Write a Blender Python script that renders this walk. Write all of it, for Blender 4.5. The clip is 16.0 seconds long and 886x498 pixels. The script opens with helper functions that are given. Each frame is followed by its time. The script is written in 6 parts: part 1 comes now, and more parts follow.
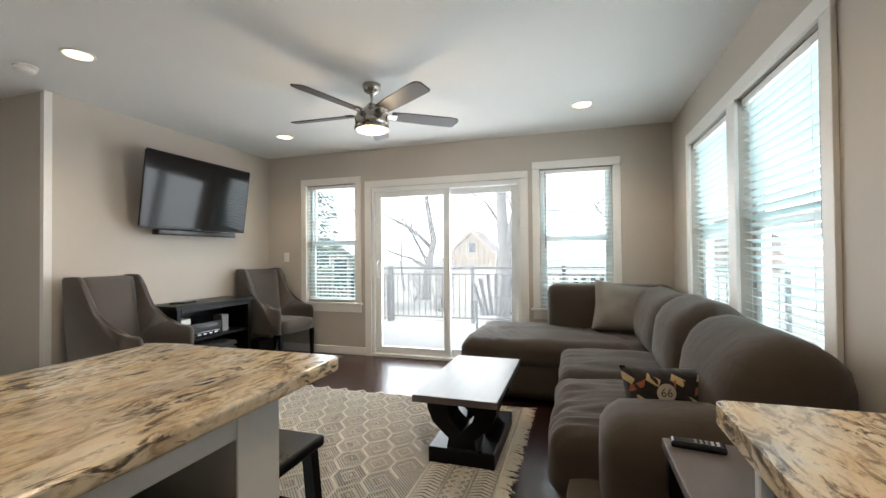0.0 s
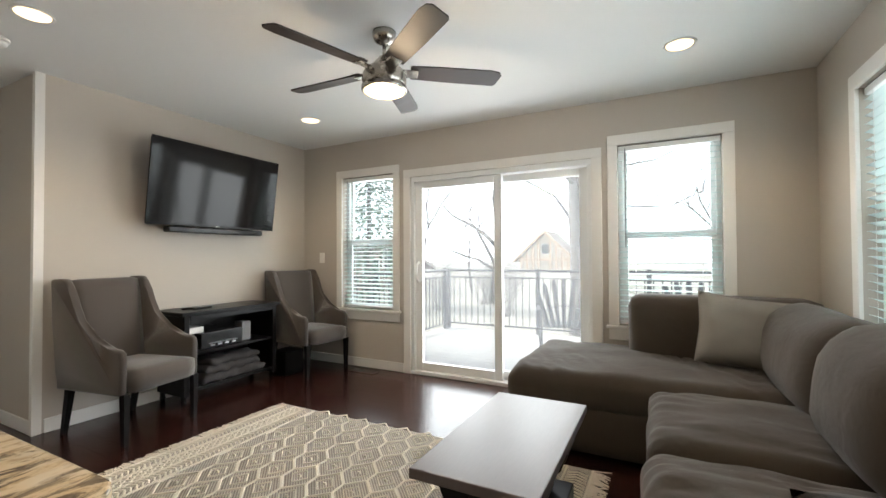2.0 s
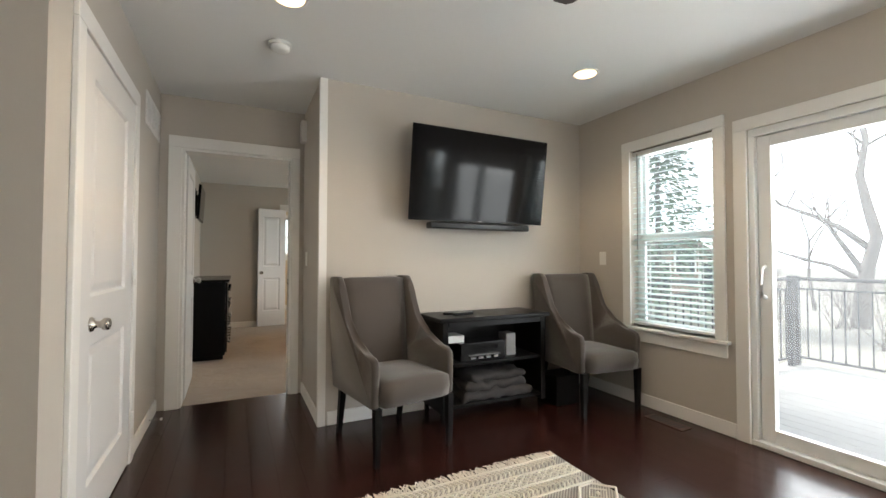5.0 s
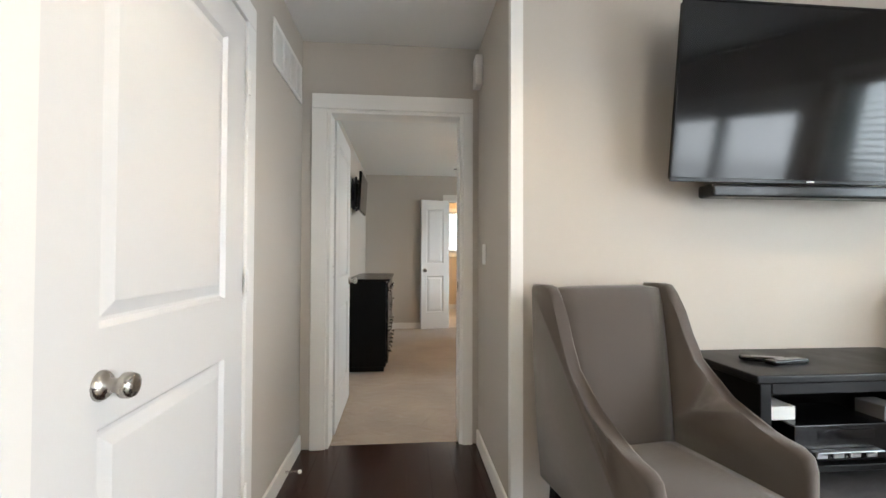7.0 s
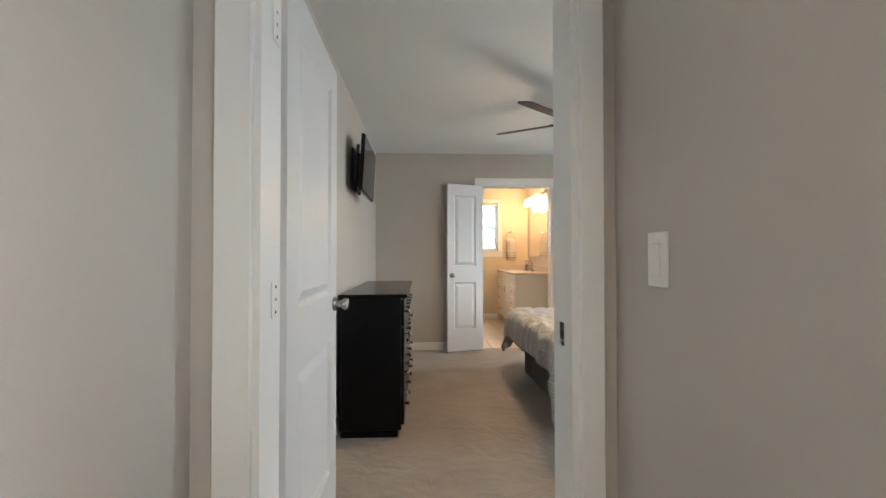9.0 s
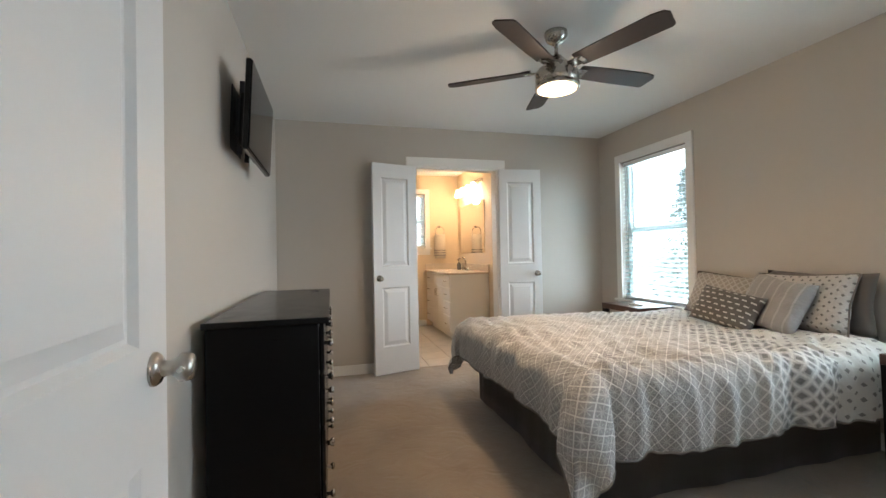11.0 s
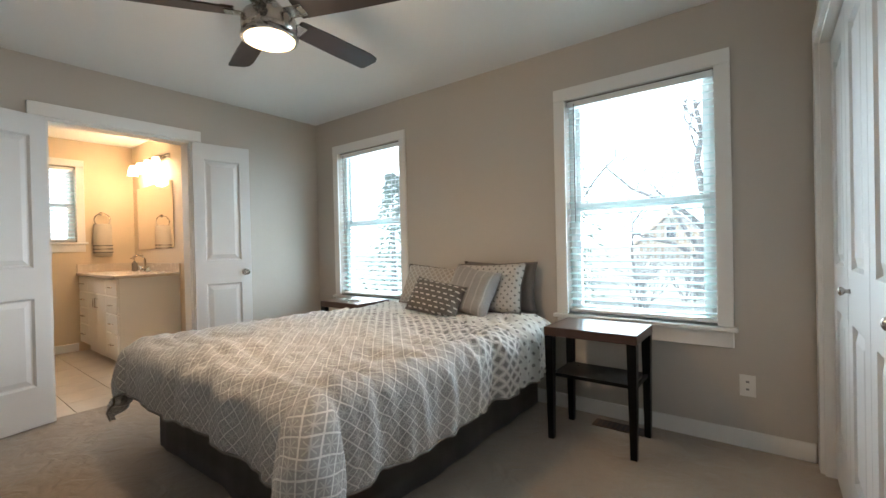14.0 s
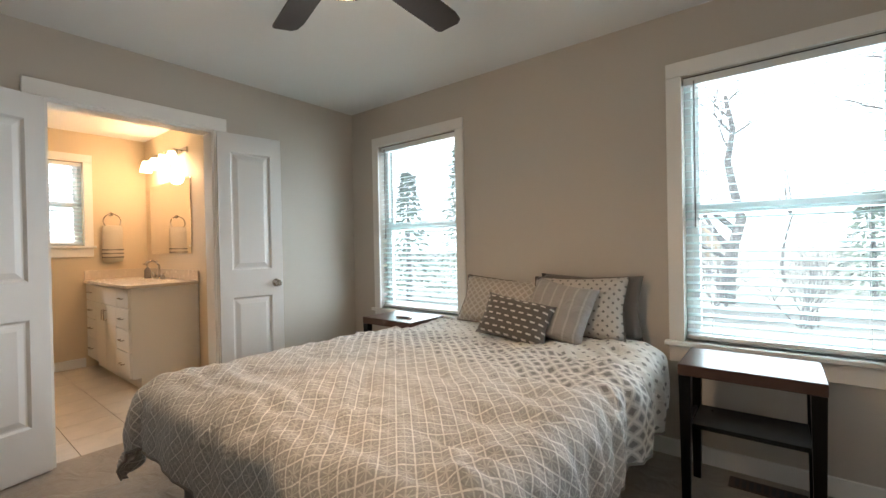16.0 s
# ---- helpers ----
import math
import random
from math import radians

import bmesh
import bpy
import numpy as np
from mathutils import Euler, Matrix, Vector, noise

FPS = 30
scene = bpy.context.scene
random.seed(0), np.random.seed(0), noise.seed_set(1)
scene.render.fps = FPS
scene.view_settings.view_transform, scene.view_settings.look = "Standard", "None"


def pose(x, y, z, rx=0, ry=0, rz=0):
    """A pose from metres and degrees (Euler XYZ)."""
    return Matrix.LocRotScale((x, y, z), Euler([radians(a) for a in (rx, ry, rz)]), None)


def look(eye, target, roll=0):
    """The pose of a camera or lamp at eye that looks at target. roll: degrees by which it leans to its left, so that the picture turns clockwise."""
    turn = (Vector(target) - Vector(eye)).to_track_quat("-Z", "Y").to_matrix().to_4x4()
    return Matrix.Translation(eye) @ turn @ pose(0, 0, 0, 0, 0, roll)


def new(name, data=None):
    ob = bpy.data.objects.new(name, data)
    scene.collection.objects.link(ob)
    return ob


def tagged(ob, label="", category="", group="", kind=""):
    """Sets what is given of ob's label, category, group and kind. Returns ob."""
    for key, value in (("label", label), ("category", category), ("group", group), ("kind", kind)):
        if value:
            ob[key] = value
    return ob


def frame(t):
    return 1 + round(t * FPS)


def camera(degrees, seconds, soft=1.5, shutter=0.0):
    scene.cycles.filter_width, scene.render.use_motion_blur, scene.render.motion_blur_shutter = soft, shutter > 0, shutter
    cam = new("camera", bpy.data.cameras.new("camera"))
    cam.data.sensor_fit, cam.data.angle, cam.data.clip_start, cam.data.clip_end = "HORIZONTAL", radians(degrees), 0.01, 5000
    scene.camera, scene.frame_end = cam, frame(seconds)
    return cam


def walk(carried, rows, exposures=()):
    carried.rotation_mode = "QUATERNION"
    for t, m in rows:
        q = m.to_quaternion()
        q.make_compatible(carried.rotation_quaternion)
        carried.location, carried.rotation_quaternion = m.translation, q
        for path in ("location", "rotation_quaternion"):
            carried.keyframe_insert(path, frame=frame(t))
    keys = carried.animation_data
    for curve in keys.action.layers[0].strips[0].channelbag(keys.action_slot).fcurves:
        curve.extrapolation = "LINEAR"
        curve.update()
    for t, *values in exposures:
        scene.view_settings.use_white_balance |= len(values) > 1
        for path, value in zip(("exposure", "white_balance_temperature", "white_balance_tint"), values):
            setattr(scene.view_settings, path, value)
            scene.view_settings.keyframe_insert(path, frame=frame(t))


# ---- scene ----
cam = camera(92.8, 16.0)
EXPO, DAY, DAY_BED, DAY_EAST = 0.42, 15.0, 24.0, 13.5
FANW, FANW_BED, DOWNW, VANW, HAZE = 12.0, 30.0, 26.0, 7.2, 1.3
PATH = [
    (0, (-0.144, 0.055, 1.185), (-0.745, 1.962, 1.212), -0.5),
    (0.5, (-0.13, 0.281, 1.179), (-0.78, 2.172, 1.205), -0.5),
    (1, (-0.111, 0.498, 1.176), (-0.829, 2.365, 1.206), -0.4),
    (1.5, (-0.142, 0.716, 1.177), (-0.949, 2.546, 1.21), -0.4),
    (2, (-0.196, 0.904, 1.177), (-1.114, 2.681, 1.213), -0.3),
    (2.5, (-0.245, 1.068, 1.181), (-1.294, 2.771, 1.222), -0.3),
    (3, (-0.312, 1.196, 1.193), (-1.508, 2.799, 1.232), -0.2),
    (3.5, (-0.403, 1.323, 1.193), (-1.761, 2.791, 1.233), -0.1),
    (4, (-0.518, 1.433, 1.179), (-2.04, 2.73, 1.222), -0.1),
    (4.5, (-0.679, 1.564, 1.156), (-2.352, 2.659, 1.206), -0.0),
    (7, (-2.178, 1.704, 1.146), (-4.17, 1.886, 1.182), 0.2),
    (7.5, (-2.556, 1.693, 1.157), (-4.553, 1.803, 1.189), 0.3),
    (8, (-2.937, 1.684, 1.169), (-4.935, 1.755, 1.202), 0.3),
    (10.5, (-4.567, 1.591, 1.161), (-6.537, 1.939, 1.186), -0.9),
    (11, (-4.741, 1.574, 1.149), (-6.673, 2.089, 1.174), -1.1),
    (11.5, (-4.888, 1.58, 1.13), (-6.75, 2.309, 1.156), -1.4),
    (12, (-4.957, 1.641, 1.117), (-6.728, 2.57, 1.134), -1.3),
    (12.5, (-4.99, 1.676, 1.102), (-6.64, 2.807, 1.114), -1.4),
    (13, (-5.027, 1.713, 1.098), (-6.537, 3.023, 1.099), -1.4),
    (13.5, (-5.063, 1.749, 1.096), (-6.424, 3.213, 1.095), -1.3),
    (14, (-5.105, 1.779, 1.124), (-6.325, 3.364, 1.108), -1.3),
    (14.5, (-5.196, 1.82, 1.138), (-6.315, 3.478, 1.125), -1.1),
    (15, (-5.333, 1.822, 1.161), (-6.417, 3.503, 1.152), -1.0),
    (15.5, (-5.531, 1.87, 1.148), (-6.658, 3.521, 1.156), -0.8),
    (16, (-5.781, 1.941, 1.189), (-7.023, 3.509, 1.174), -1.1),
]
walk(cam, [(t, look(eye, target, roll)) for t, eye, target, roll in PATH],
     [(0, EXPO, 6400, 10), (3, EXPO - 0.06, 6650, 10), (4.5, EXPO - 0.08, 6650, 10), (7.0, EXPO + 0.50, 6200, 10), (8.2, EXPO + 0.50, 6100, 10), (10.4, EXPO + 0.38, 6050, 10),
      (12, EXPO + 0.36, 6050, 10), (13.5, EXPO + 0.30, 6100, 10), (15, EXPO + 0.18, 6200, 10), (16, EXPO + 0.14, 6400, 12)])

# ---- light ----
world = bpy.data.worlds.new("world")
scene.world = world
world.use_nodes = True
wn = world.node_tree.nodes
sky = wn.new("ShaderNodeTexSky")
sky.sky_type, sky.sun_disc = "NISHITA", False
sky.sun_elevation, sky.sun_rotation = radians(38), radians(255)
sky.air_density, sky.dust_density = 1.0, 3.0
wn["Background"].inputs[1].default_value = 0.15
world.node_tree.links.new(sky.outputs[0], wn["Background"].inputs[0])


def lamp(name, kind, energy, color, m, **size):
    data = bpy.data.lights.new(name, kind)
    data.energy, data.color = energy, color
    if "size" in size:
        data.shape, data.size, data.size_y = "RECTANGLE", size["size"][0], size["size"][1]
    if "radius" in size:
        data.shadow_soft_size = size["radius"]
    if "spot" in size:
        data.spot_size, data.spot_blend = radians(size["spot"]), 0.6
    ob = new(name, data)
    ob.matrix_world = m
    return ob


sun = lamp("sun", "SUN", 4.5, (1.0, 0.96, 0.9), pose(0, 0, 20, 52, 0, -75))
sun.data.angle = radians(12)

SKYL = (0.96, 0.965, 1.0)
SKYL_BED = (0.83, 0.935, 1.0)
WARM = (1.0, 0.62, 0.33)
# daylight in the openings
for wx0, wx1, wz0, wz1 in ((-3.34, -2.66, 0.62, 2.05), (-2.45, -0.70, 0.1, 1.98), (-0.50, 0.21, 0.62, 2.06),
                           (-8.56, -7.71, 0.65, 2.07), (-6.18, -5.33, 0.65, 2.07)):
    a = (wx1 - wx0) * (wz1 - wz0)
    lamp("window_light", "AREA", (DAY_BED if wx0 < -5 else DAY) * a, SKYL_BED if wx0 < -5 else SKYL, pose((wx0 + wx1) / 2, 4.84, (wz0 + wz1) / 2, -105 if wx0 < -5 else -78, 0, 0),
         size=(wx1 - wx0, wz1 - wz0))
lamp("window_light", "AREA", DAY_EAST * 2.6, SKYL, pose(1.02, 2.94, 1.34, 0, 83, 0), size=(1.44, 1.9))
lamp("window_light", "AREA", DAY * 0.5, SKYL, pose(-11.7, 2.765, 1.7, 0, -90, 0), size=(0.85, 0.6))

# ---- materials ----


def rgb(c):
    return (c[0], c[1], c[2], 1.0)


def mat(name, color, rough=0.6, metal=0.0, vary=0.12, scale=6.0, grain=0.05, gscale=120.0, bump=0.15,
        stretch=(1, 1, 1), rvary=0.1, spec=0.5, coat=0.0, rand=0.0, sheen=0.0, crease=0.0):
    """A surface with variation at two scales: broad blotches and a fine grain that also gives relief."""
    m = bpy.data.materials.new(name)
    m.use_nodes = True
    n, l = m.node_tree.nodes, m.node_tree.links
    b = n["Principled BSDF"]
    tc = n.new("ShaderNodeTexCoord")
    mp = n.new("ShaderNodeMapping")
    mp.inputs["Scale"].default_value = stretch
    l.new(tc.outputs["Object"], mp.inputs["Vector"])
    big, fine = n.new("ShaderNodeTexNoise"), n.new("ShaderNodeTexNoise")
    for t, sc, det in ((big, scale, 3), (fine, gscale, 2)):
        t.inputs["Scale"].default_value, t.inputs["Detail"].default_value = sc, det
        l.new(mp.outputs[0], t.inputs["Vector"])
    add = n.new("ShaderNodeMath")
    add.operation = "MULTIPLY_ADD"
    l.new(fine.outputs["Fac"], add.inputs[0])
    add.inputs[1].default_value = grain / max(vary, 1e-3)
    l.new(big.outputs["Fac"], add.inputs[2])
    last = add.outputs[0]
    if rand:
        oi = n.new("ShaderNodeObjectInfo")
        ad = n.new("ShaderNodeMath")
        ad.operation = "MULTIPLY_ADD"
        l.new(oi.outputs["Random"], ad.inputs[0])
        ad.inputs[1].default_value = rand / max(vary, 1e-3)
        l.new(last, ad.inputs[2])
        last = ad.outputs[0]
    ramp = n.new("ShaderNodeMapRange")
    ramp.inputs["From Min"].default_value = 0.25
    ramp.inputs["From Max"].default_value = 0.75 + (grain + rand) / max(vary, 1e-3)
    l.new(last, ramp.inputs["Value"])
    mix = n.new("ShaderNodeMix")
    mix.data_type = "RGBA"
    l.new(ramp.outputs[0], mix.inputs["Factor"])
    mix.inputs["A"].default_value = rgb([c * (1 - vary) for c in color])
    mix.inputs["B"].default_value = rgb([min(1, c * (1 + vary)) for c in color])
    l.new(mix.outputs["Result"], b.inputs["Base Color"])
    rr = n.new("ShaderNodeMapRange")
    rr.inputs["To Min"].default_value, rr.inputs["To Max"].default_value = max(0.02, rough - rvary), min(1, rough + rvary)
    l.new(big.outputs["Fac"], rr.inputs["Value"])
    l.new(rr.outputs[0], b.inputs["Roughness"])
    b.inputs["Metallic"].default_value = metal
    b.inputs["Specular IOR Level"].default_value = spec
    b.inputs["Coat Weight"].default_value = coat
    if sheen:
        b.inputs["Sheen Weight"].default_value = sheen
    if bump:
        bp = n.new("ShaderNodeBump")
        bp.inputs["Strength"].default_value = bump
        bp.inputs["Distance"].default_value = 0.002
        l.new(fine.outputs["Fac"], bp.inputs["Height"])
        l.new(bp.outputs[0], b.inputs["Normal"])
        if crease:
            cr, cb = n.new("ShaderNodeTexNoise"), n.new("ShaderNodeBump")
            cr.inputs["Scale"].default_value, cr.inputs["Detail"].default_value, cr.inputs["Distortion"].default_value = 7.0, 3, 1.4
            l.new(mp.outputs[0], cr.inputs["Vector"])
            cb.inputs["Strength"].default_value, cb.inputs["Distance"].default_value = crease, 0.02
            l.new(cr.outputs["Fac"], cb.inputs["Height"])
            l.new(cb.outputs[0], bp.inputs["Normal"])
    return m


def emit(name, color, strength):
    m = bpy.data.materials.new(name)
    m.use_nodes = True
    b = m.node_tree.nodes["Principled BSDF"]
    b.inputs["Base Color"].default_value = rgb(color)
    b.inputs["Emission Color"].default_value = rgb(color)
    b.inputs["Emission Strength"].default_value = strength
    return m


def glass(name, tint=(0.95, 0.98, 0.98)):
    m = bpy.data.materials.new(name)
    m.use_nodes = True
    n, l = m.node_tree.nodes, m.node_tree.links
    n.remove(n["Principled BSDF"])
    tr, gl, mx, lw = (n.new("ShaderNodeBsdfTransparent"), n.new("ShaderNodeBsdfGlossy"),
                      n.new("ShaderNodeMixShader"), n.new("ShaderNodeLayerWeight"))
    pw, fr = n.new("ShaderNodeMath"), n.new("ShaderNodeMath")
    tr.inputs[0].default_value = rgb(tint)
    gl.inputs["Roughness"].default_value = 0.02
    pw.operation, fr.operation = "POWER", "MULTIPLY_ADD"
    pw.inputs[1].default_value, fr.inputs[1].default_value, fr.inputs[2].default_value = 5.0, 0.9, 0.02
    l.new(lw.outputs["Facing"], pw.inputs[0])
    l.new(pw.outputs[0], fr.inputs[0])
    l.new(fr.outputs[0], mx.inputs[0])
    l.new(tr.outputs[0], mx.inputs[1])
    l.new(gl.outputs[0], mx.inputs[2])
    l.new(mx.outputs[0], n["Material Output"].inputs[0])
    return m


M_wall = mat("greige_paint", (0.508, 0.471, 0.42), 0.62, vary=0.03, scale=1.5, grain=0.02, gscale=220, bump=0.12, spec=0.35)
M_ceil = mat("ceiling_paint", (0.78, 0.785, 0.775), 0.8, vary=0.025, scale=1.2, grain=0.03, gscale=260, bump=0.25, spec=0.2)
M_trim = mat("white_trim_paint", (0.80, 0.79, 0.76), 0.42, vary=0.02, scale=3, grain=0.01, gscale=90, bump=0.04, rvary=0.02)
M_door = mat("white_door_paint", (0.69, 0.685, 0.675), 0.40, vary=0.02, scale=2.5, grain=0.012, gscale=160, bump=0.05, rvary=0.02)
M_vinyl = mat("white_vinyl", (0.82, 0.83, 0.82), 0.35, vary=0.02, scale=4, grain=0.01, bump=0.02)
M_slat = mat("white_blind_slat", (0.83, 0.84, 0.83), 0.4, vary=0.03, scale=9, grain=0.02, bump=0.03)
M_vane = mat("translucent_white_slat", (0.83, 0.84, 0.83), 0.45, vary=0.03, scale=9, grain=0.02, bump=0.03)
vn, vk = M_vane.node_tree.nodes, M_vane.node_tree.links
vtr, vmx = vn.new("ShaderNodeBsdfTranslucent"), vn.new("ShaderNodeMixShader")
vtr.inputs[0].default_value = (0.46, 0.70, 0.71, 1)
vmx.inputs[0].default_value = 0.34
vk.new(vn["Principled BSDF"].outputs[0], vmx.inputs[1])
vk.new(vtr.outputs[0], vmx.inputs[2])
vk.new(vmx.outputs[0], vn["Material Output"].inputs[0])
M_floor = mat("dark_cherry_wood", (0.027, 0.0095, 0.0075), 0.24, vary=0.35, scale=3.0, grain=0.25, gscale=26, bump=0.06,
              stretch=(0.35, 4, 1), rand=0.25, coat=0.05, rvary=0.05, spec=0.38)
M_gap = mat("floor_joint", (0.012, 0.006, 0.005), 0.6)
M_carpet = mat("beige_carpet", (0.345, 0.285, 0.225), 0.95, vary=0.36, scale=2.3, grain=0.26, gscale=300, bump=0.9, spec=0.1, sheen=0.3, crease=0.7)
M_chair = mat("taupe_velvet", (0.076, 0.064, 0.056), 0.85, vary=0.14, scale=5, grain=0.12, gscale=420, bump=0.4, spec=0.2, sheen=0.4)
M_sofa = mat("brown_grey_microfibre", (0.057, 0.045, 0.0355), 0.88, vary=0.30, scale=2.6, grain=0.10, gscale=380, bump=0.35, spec=0.15, sheen=0.15, crease=0.22)
M_black = mat("black_wood", (0.0035, 0.0033, 0.0034), 0.32, vary=0.3, scale=8, grain=0.2, gscale=40, bump=0.06, stretch=(1, 1, 6), spec=0.17)
M_blackgloss = mat("black_plastic", (0.005, 0.005, 0.0055), 0.22, vary=0.15, scale=12, grain=0.1, bump=0.02, spec=0.25)
M_screen = mat("screen_glass", (0.004, 0.004, 0.005), 0.09, vary=0.1, scale=3, grain=0.02, bump=0.0, rvary=0.02, spec=0.3)
M_nickel = mat("brushed_nickel", (0.48, 0.45, 0.41), 0.26, metal=1.0, vary=0.06, scale=14, grain=0.06, gscale=200, bump=0.05)
M_blade = mat("dark_walnut_blade", (0.026, 0.016, 0.013), 0.5, vary=0.35, scale=4, grain=0.3, gscale=60, bump=0.08, stretch=(0.3, 3, 1))
M_grey_throw = mat("grey_throw", (0.045, 0.042, 0.043), 0.95, vary=0.3, scale=40, grain=0.3, gscale=220, bump=1.0)
M_cream = mat("cream_wool", (0.76, 0.715, 0.63), 0.95, vary=0.12, scale=18, grain=0.25, gscale=260, bump=1.0, spec=0.1)
M_rug = mat("grey_beige_weave", (0.70, 0.66, 0.60), 0.95, vary=0.28, scale=30, grain=0.4, gscale=210, bump=1.0, stretch=(0.3, 2.2, 1), spec=0.1)
rn, rl = M_rug.node_tree.nodes, M_rug.node_tree.links
rtc, rwave, rmix = rn.new("ShaderNodeTexCoord"), rn.new("ShaderNodeTexWave"), rn.new("ShaderNodeMix")
rwave.inputs["Scale"].default_value, rwave.inputs["Distortion"].default_value, rwave.inputs["Detail Scale"].default_value = 34.0, 0.6, 3.0
rwave.bands_direction = "DIAGONAL"
rmix.data_type = "RGBA"
rl.new(rtc.outputs["Object"], rwave.inputs["Vector"])
rl.new(rwave.outputs["Fac"], rmix.inputs["Factor"])
rmix.inputs["A"].default_value = (0.34, 0.315, 0.285, 1)
rl.new(rn["Principled BSDF"].inputs["Base Color"].links[0].from_socket, rmix.inputs["B"])
rl.new(rmix.outputs["Result"], rn["Principled BSDF"].inputs["Base Color"])
M_cushion = mat("oatmeal_linen", (0.26, 0.243, 0.222), 0.95, vary=0.12, scale=14, grain=0.3, gscale=420, bump=0.7, spec=0.1)
M_top_ct = mat("grey_brown_laminate", (0.135, 0.118, 0.118), 0.36, vary=0.15, scale=4, grain=0.12, gscale=40, bump=0.05, stretch=(4, 0.4, 1), spec=0.3)
M_steel = mat("stainless_steel", (0.42, 0.42, 0.42), 0.3, metal=1.0, vary=0.06, scale=5, grain=0.08, gscale=120, bump=0.04, stretch=(1, 1, 8))
M_white = mat("white_cabinet_paint", (0.78, 0.775, 0.75), 0.38, vary=0.02, scale=3, grain=0.012, bump=0.04)
M_grey_int = mat("grey_shelf_panel", (0.22, 0.22, 0.22), 0.5, vary=0.08, scale=4)
M_skirt = mat("grey_bed_skirt", (0.135, 0.118, 0.105), 0.9, vary=0.15, scale=7, grain=0.12, gscale=340, bump=0.4, sheen=0.2)
M_mahog = mat("mahogany_top", (0.075, 0.042, 0.032), 0.32, vary=0.3, scale=4, grain=0.2, gscale=46, bump=0.05, stretch=(0.4, 4, 1), spec=0.3)
M_tile = mat("beige_floor_tile", (0.60, 0.54, 0.47), 0.35, vary=0.26, scale=5, grain=0.08, gscale=30, bump=0.05, rand=0.06)
M_grout = mat("tile_grout", (0.53, 0.47, 0.40), 0.9)
M_bathwall = mat("cream_bath_paint", (0.65, 0.54, 0.39), 0.6, vary=0.03, scale=1.5, grain=0.02, gscale=220, bump=0.12)
M_vtop = mat("speckled_vanity_stone", (0.60, 0.52, 0.43), 0.25, vary=0.14, scale=30, grain=0.2, gscale=160, bump=0.02)
M_towel = mat("cream_towel", (0.55, 0.50, 0.42), 0.95, vary=0.1, scale=30, grain=0.2, gscale=300, bump=0.8)
M_towelstripe = mat("grey_towel_stripe", (0.16, 0.15, 0.14), 0.95, vary=0.1, scale=30, grain=0.2, gscale=300, bump=0.8)
M_plate = mat("white_switch_plate", (0.80, 0.79, 0.75), 0.35, vary=0.01, scale=4, grain=0.005, bump=0.0)
M_mirror = mat("mirror_silver", (0.9, 0.9, 0.9), 0.03, metal=1.0, vary=0.005, scale=2, grain=0.0, bump=0.0, rvary=0.01)
M_glass = glass("window_glass", (0.92, 0.97, 0.975))
M_veiled = glass("glare_veiled_door_glass")


def glare_veil(m, lo, hi, tint=(0.85, 0.89, 0.91, 1)):
    """Window glare put into a pane: a translucent layer that washes out the view."""
    n, l = m.node_tree.nodes, m.node_tree.links
    veil, mix, spot, span = n.new("ShaderNodeBsdfTranslucent"), n.new("ShaderNodeMixShader"), n.new("ShaderNodeTexNoise"), n.new("ShaderNodeMapRange")
    spot.inputs["Scale"].default_value = 2.5
    span.inputs["To Min"].default_value, span.inputs["To Max"].default_value = lo, hi
    veil.inputs[0].default_value = tint
    out = n["Material Output"]
    clear = out.inputs[0].links[0].from_socket
    l.new(spot.outputs["Fac"], span.inputs["Value"])
    l.new(span.outputs[0], mix.inputs[0])
    l.new(clear, mix.inputs[1])
    l.new(veil.outputs[0], mix.inputs[2])
    l.new(mix.outputs[0], out.inputs[0])


# both glasses carry this painted glare, the sliding door's the stronger
glare_veil(M_veiled, 0.026, 0.048)
glare_veil(M_glass, 0.013, 0.021, (0.82, 0.91, 0.93, 1))
M_lamp = emit("warm_lamp_glow", (1.0, 0.72, 0.42), 2.6)
M_fanlamp = emit("fan_lamp_diffuser", (1.0, 0.76, 0.46), 2.6)
M_bulb = emit("vanity_lamp_glass", (1.0, 0.78, 0.44), 6.0)
M_deck = mat("grey_deck_board", (0.44, 0.43, 0.415), 0.85, vary=0.15, scale=5, grain=0.2, gscale=60, bump=0.3, stretch=(6, 0.5, 1), rand=0.15)
M_iron = mat("black_iron", (0.035, 0.035, 0.038), 0.5, vary=0.2, scale=14, bump=0.1)
M_bark = mat("grey_bark", (0.14, 0.125, 0.117), 0.95, vary=0.4, scale=9, grain=0.4, gscale=60, bump=1.0, stretch=(1, 1, 0.3))
M_leaf = mat("conifer_green", (0.15, 0.20, 0.14), 0.8, vary=0.4, scale=5, grain=0.4, gscale=30, bump=0.3)
M_ground = mat("winter_lawn", (0.34, 0.32, 0.27), 0.95, vary=0.35, scale=0.35, grain=0.3, gscale=14, bump=0.6)
M_siding = mat("cream_siding", (0.58, 0.53, 0.45), 0.8, vary=0.1, scale=1.2, grain=0.06, gscale=20)
M_siding2 = mat("red_brown_siding", (0.36, 0.27, 0.23), 0.8, vary=0.15, scale=1.2, grain=0.06, gscale=20)
M_roof = mat("brown_shingle", (0.22, 0.19, 0.17), 0.9, vary=0.25, scale=3, grain=0.3, gscale=18, bump=0.5)
M_pane = mat("far_window_glass", (0.05, 0.06, 0.07), 0.1, vary=0.2, scale=2)


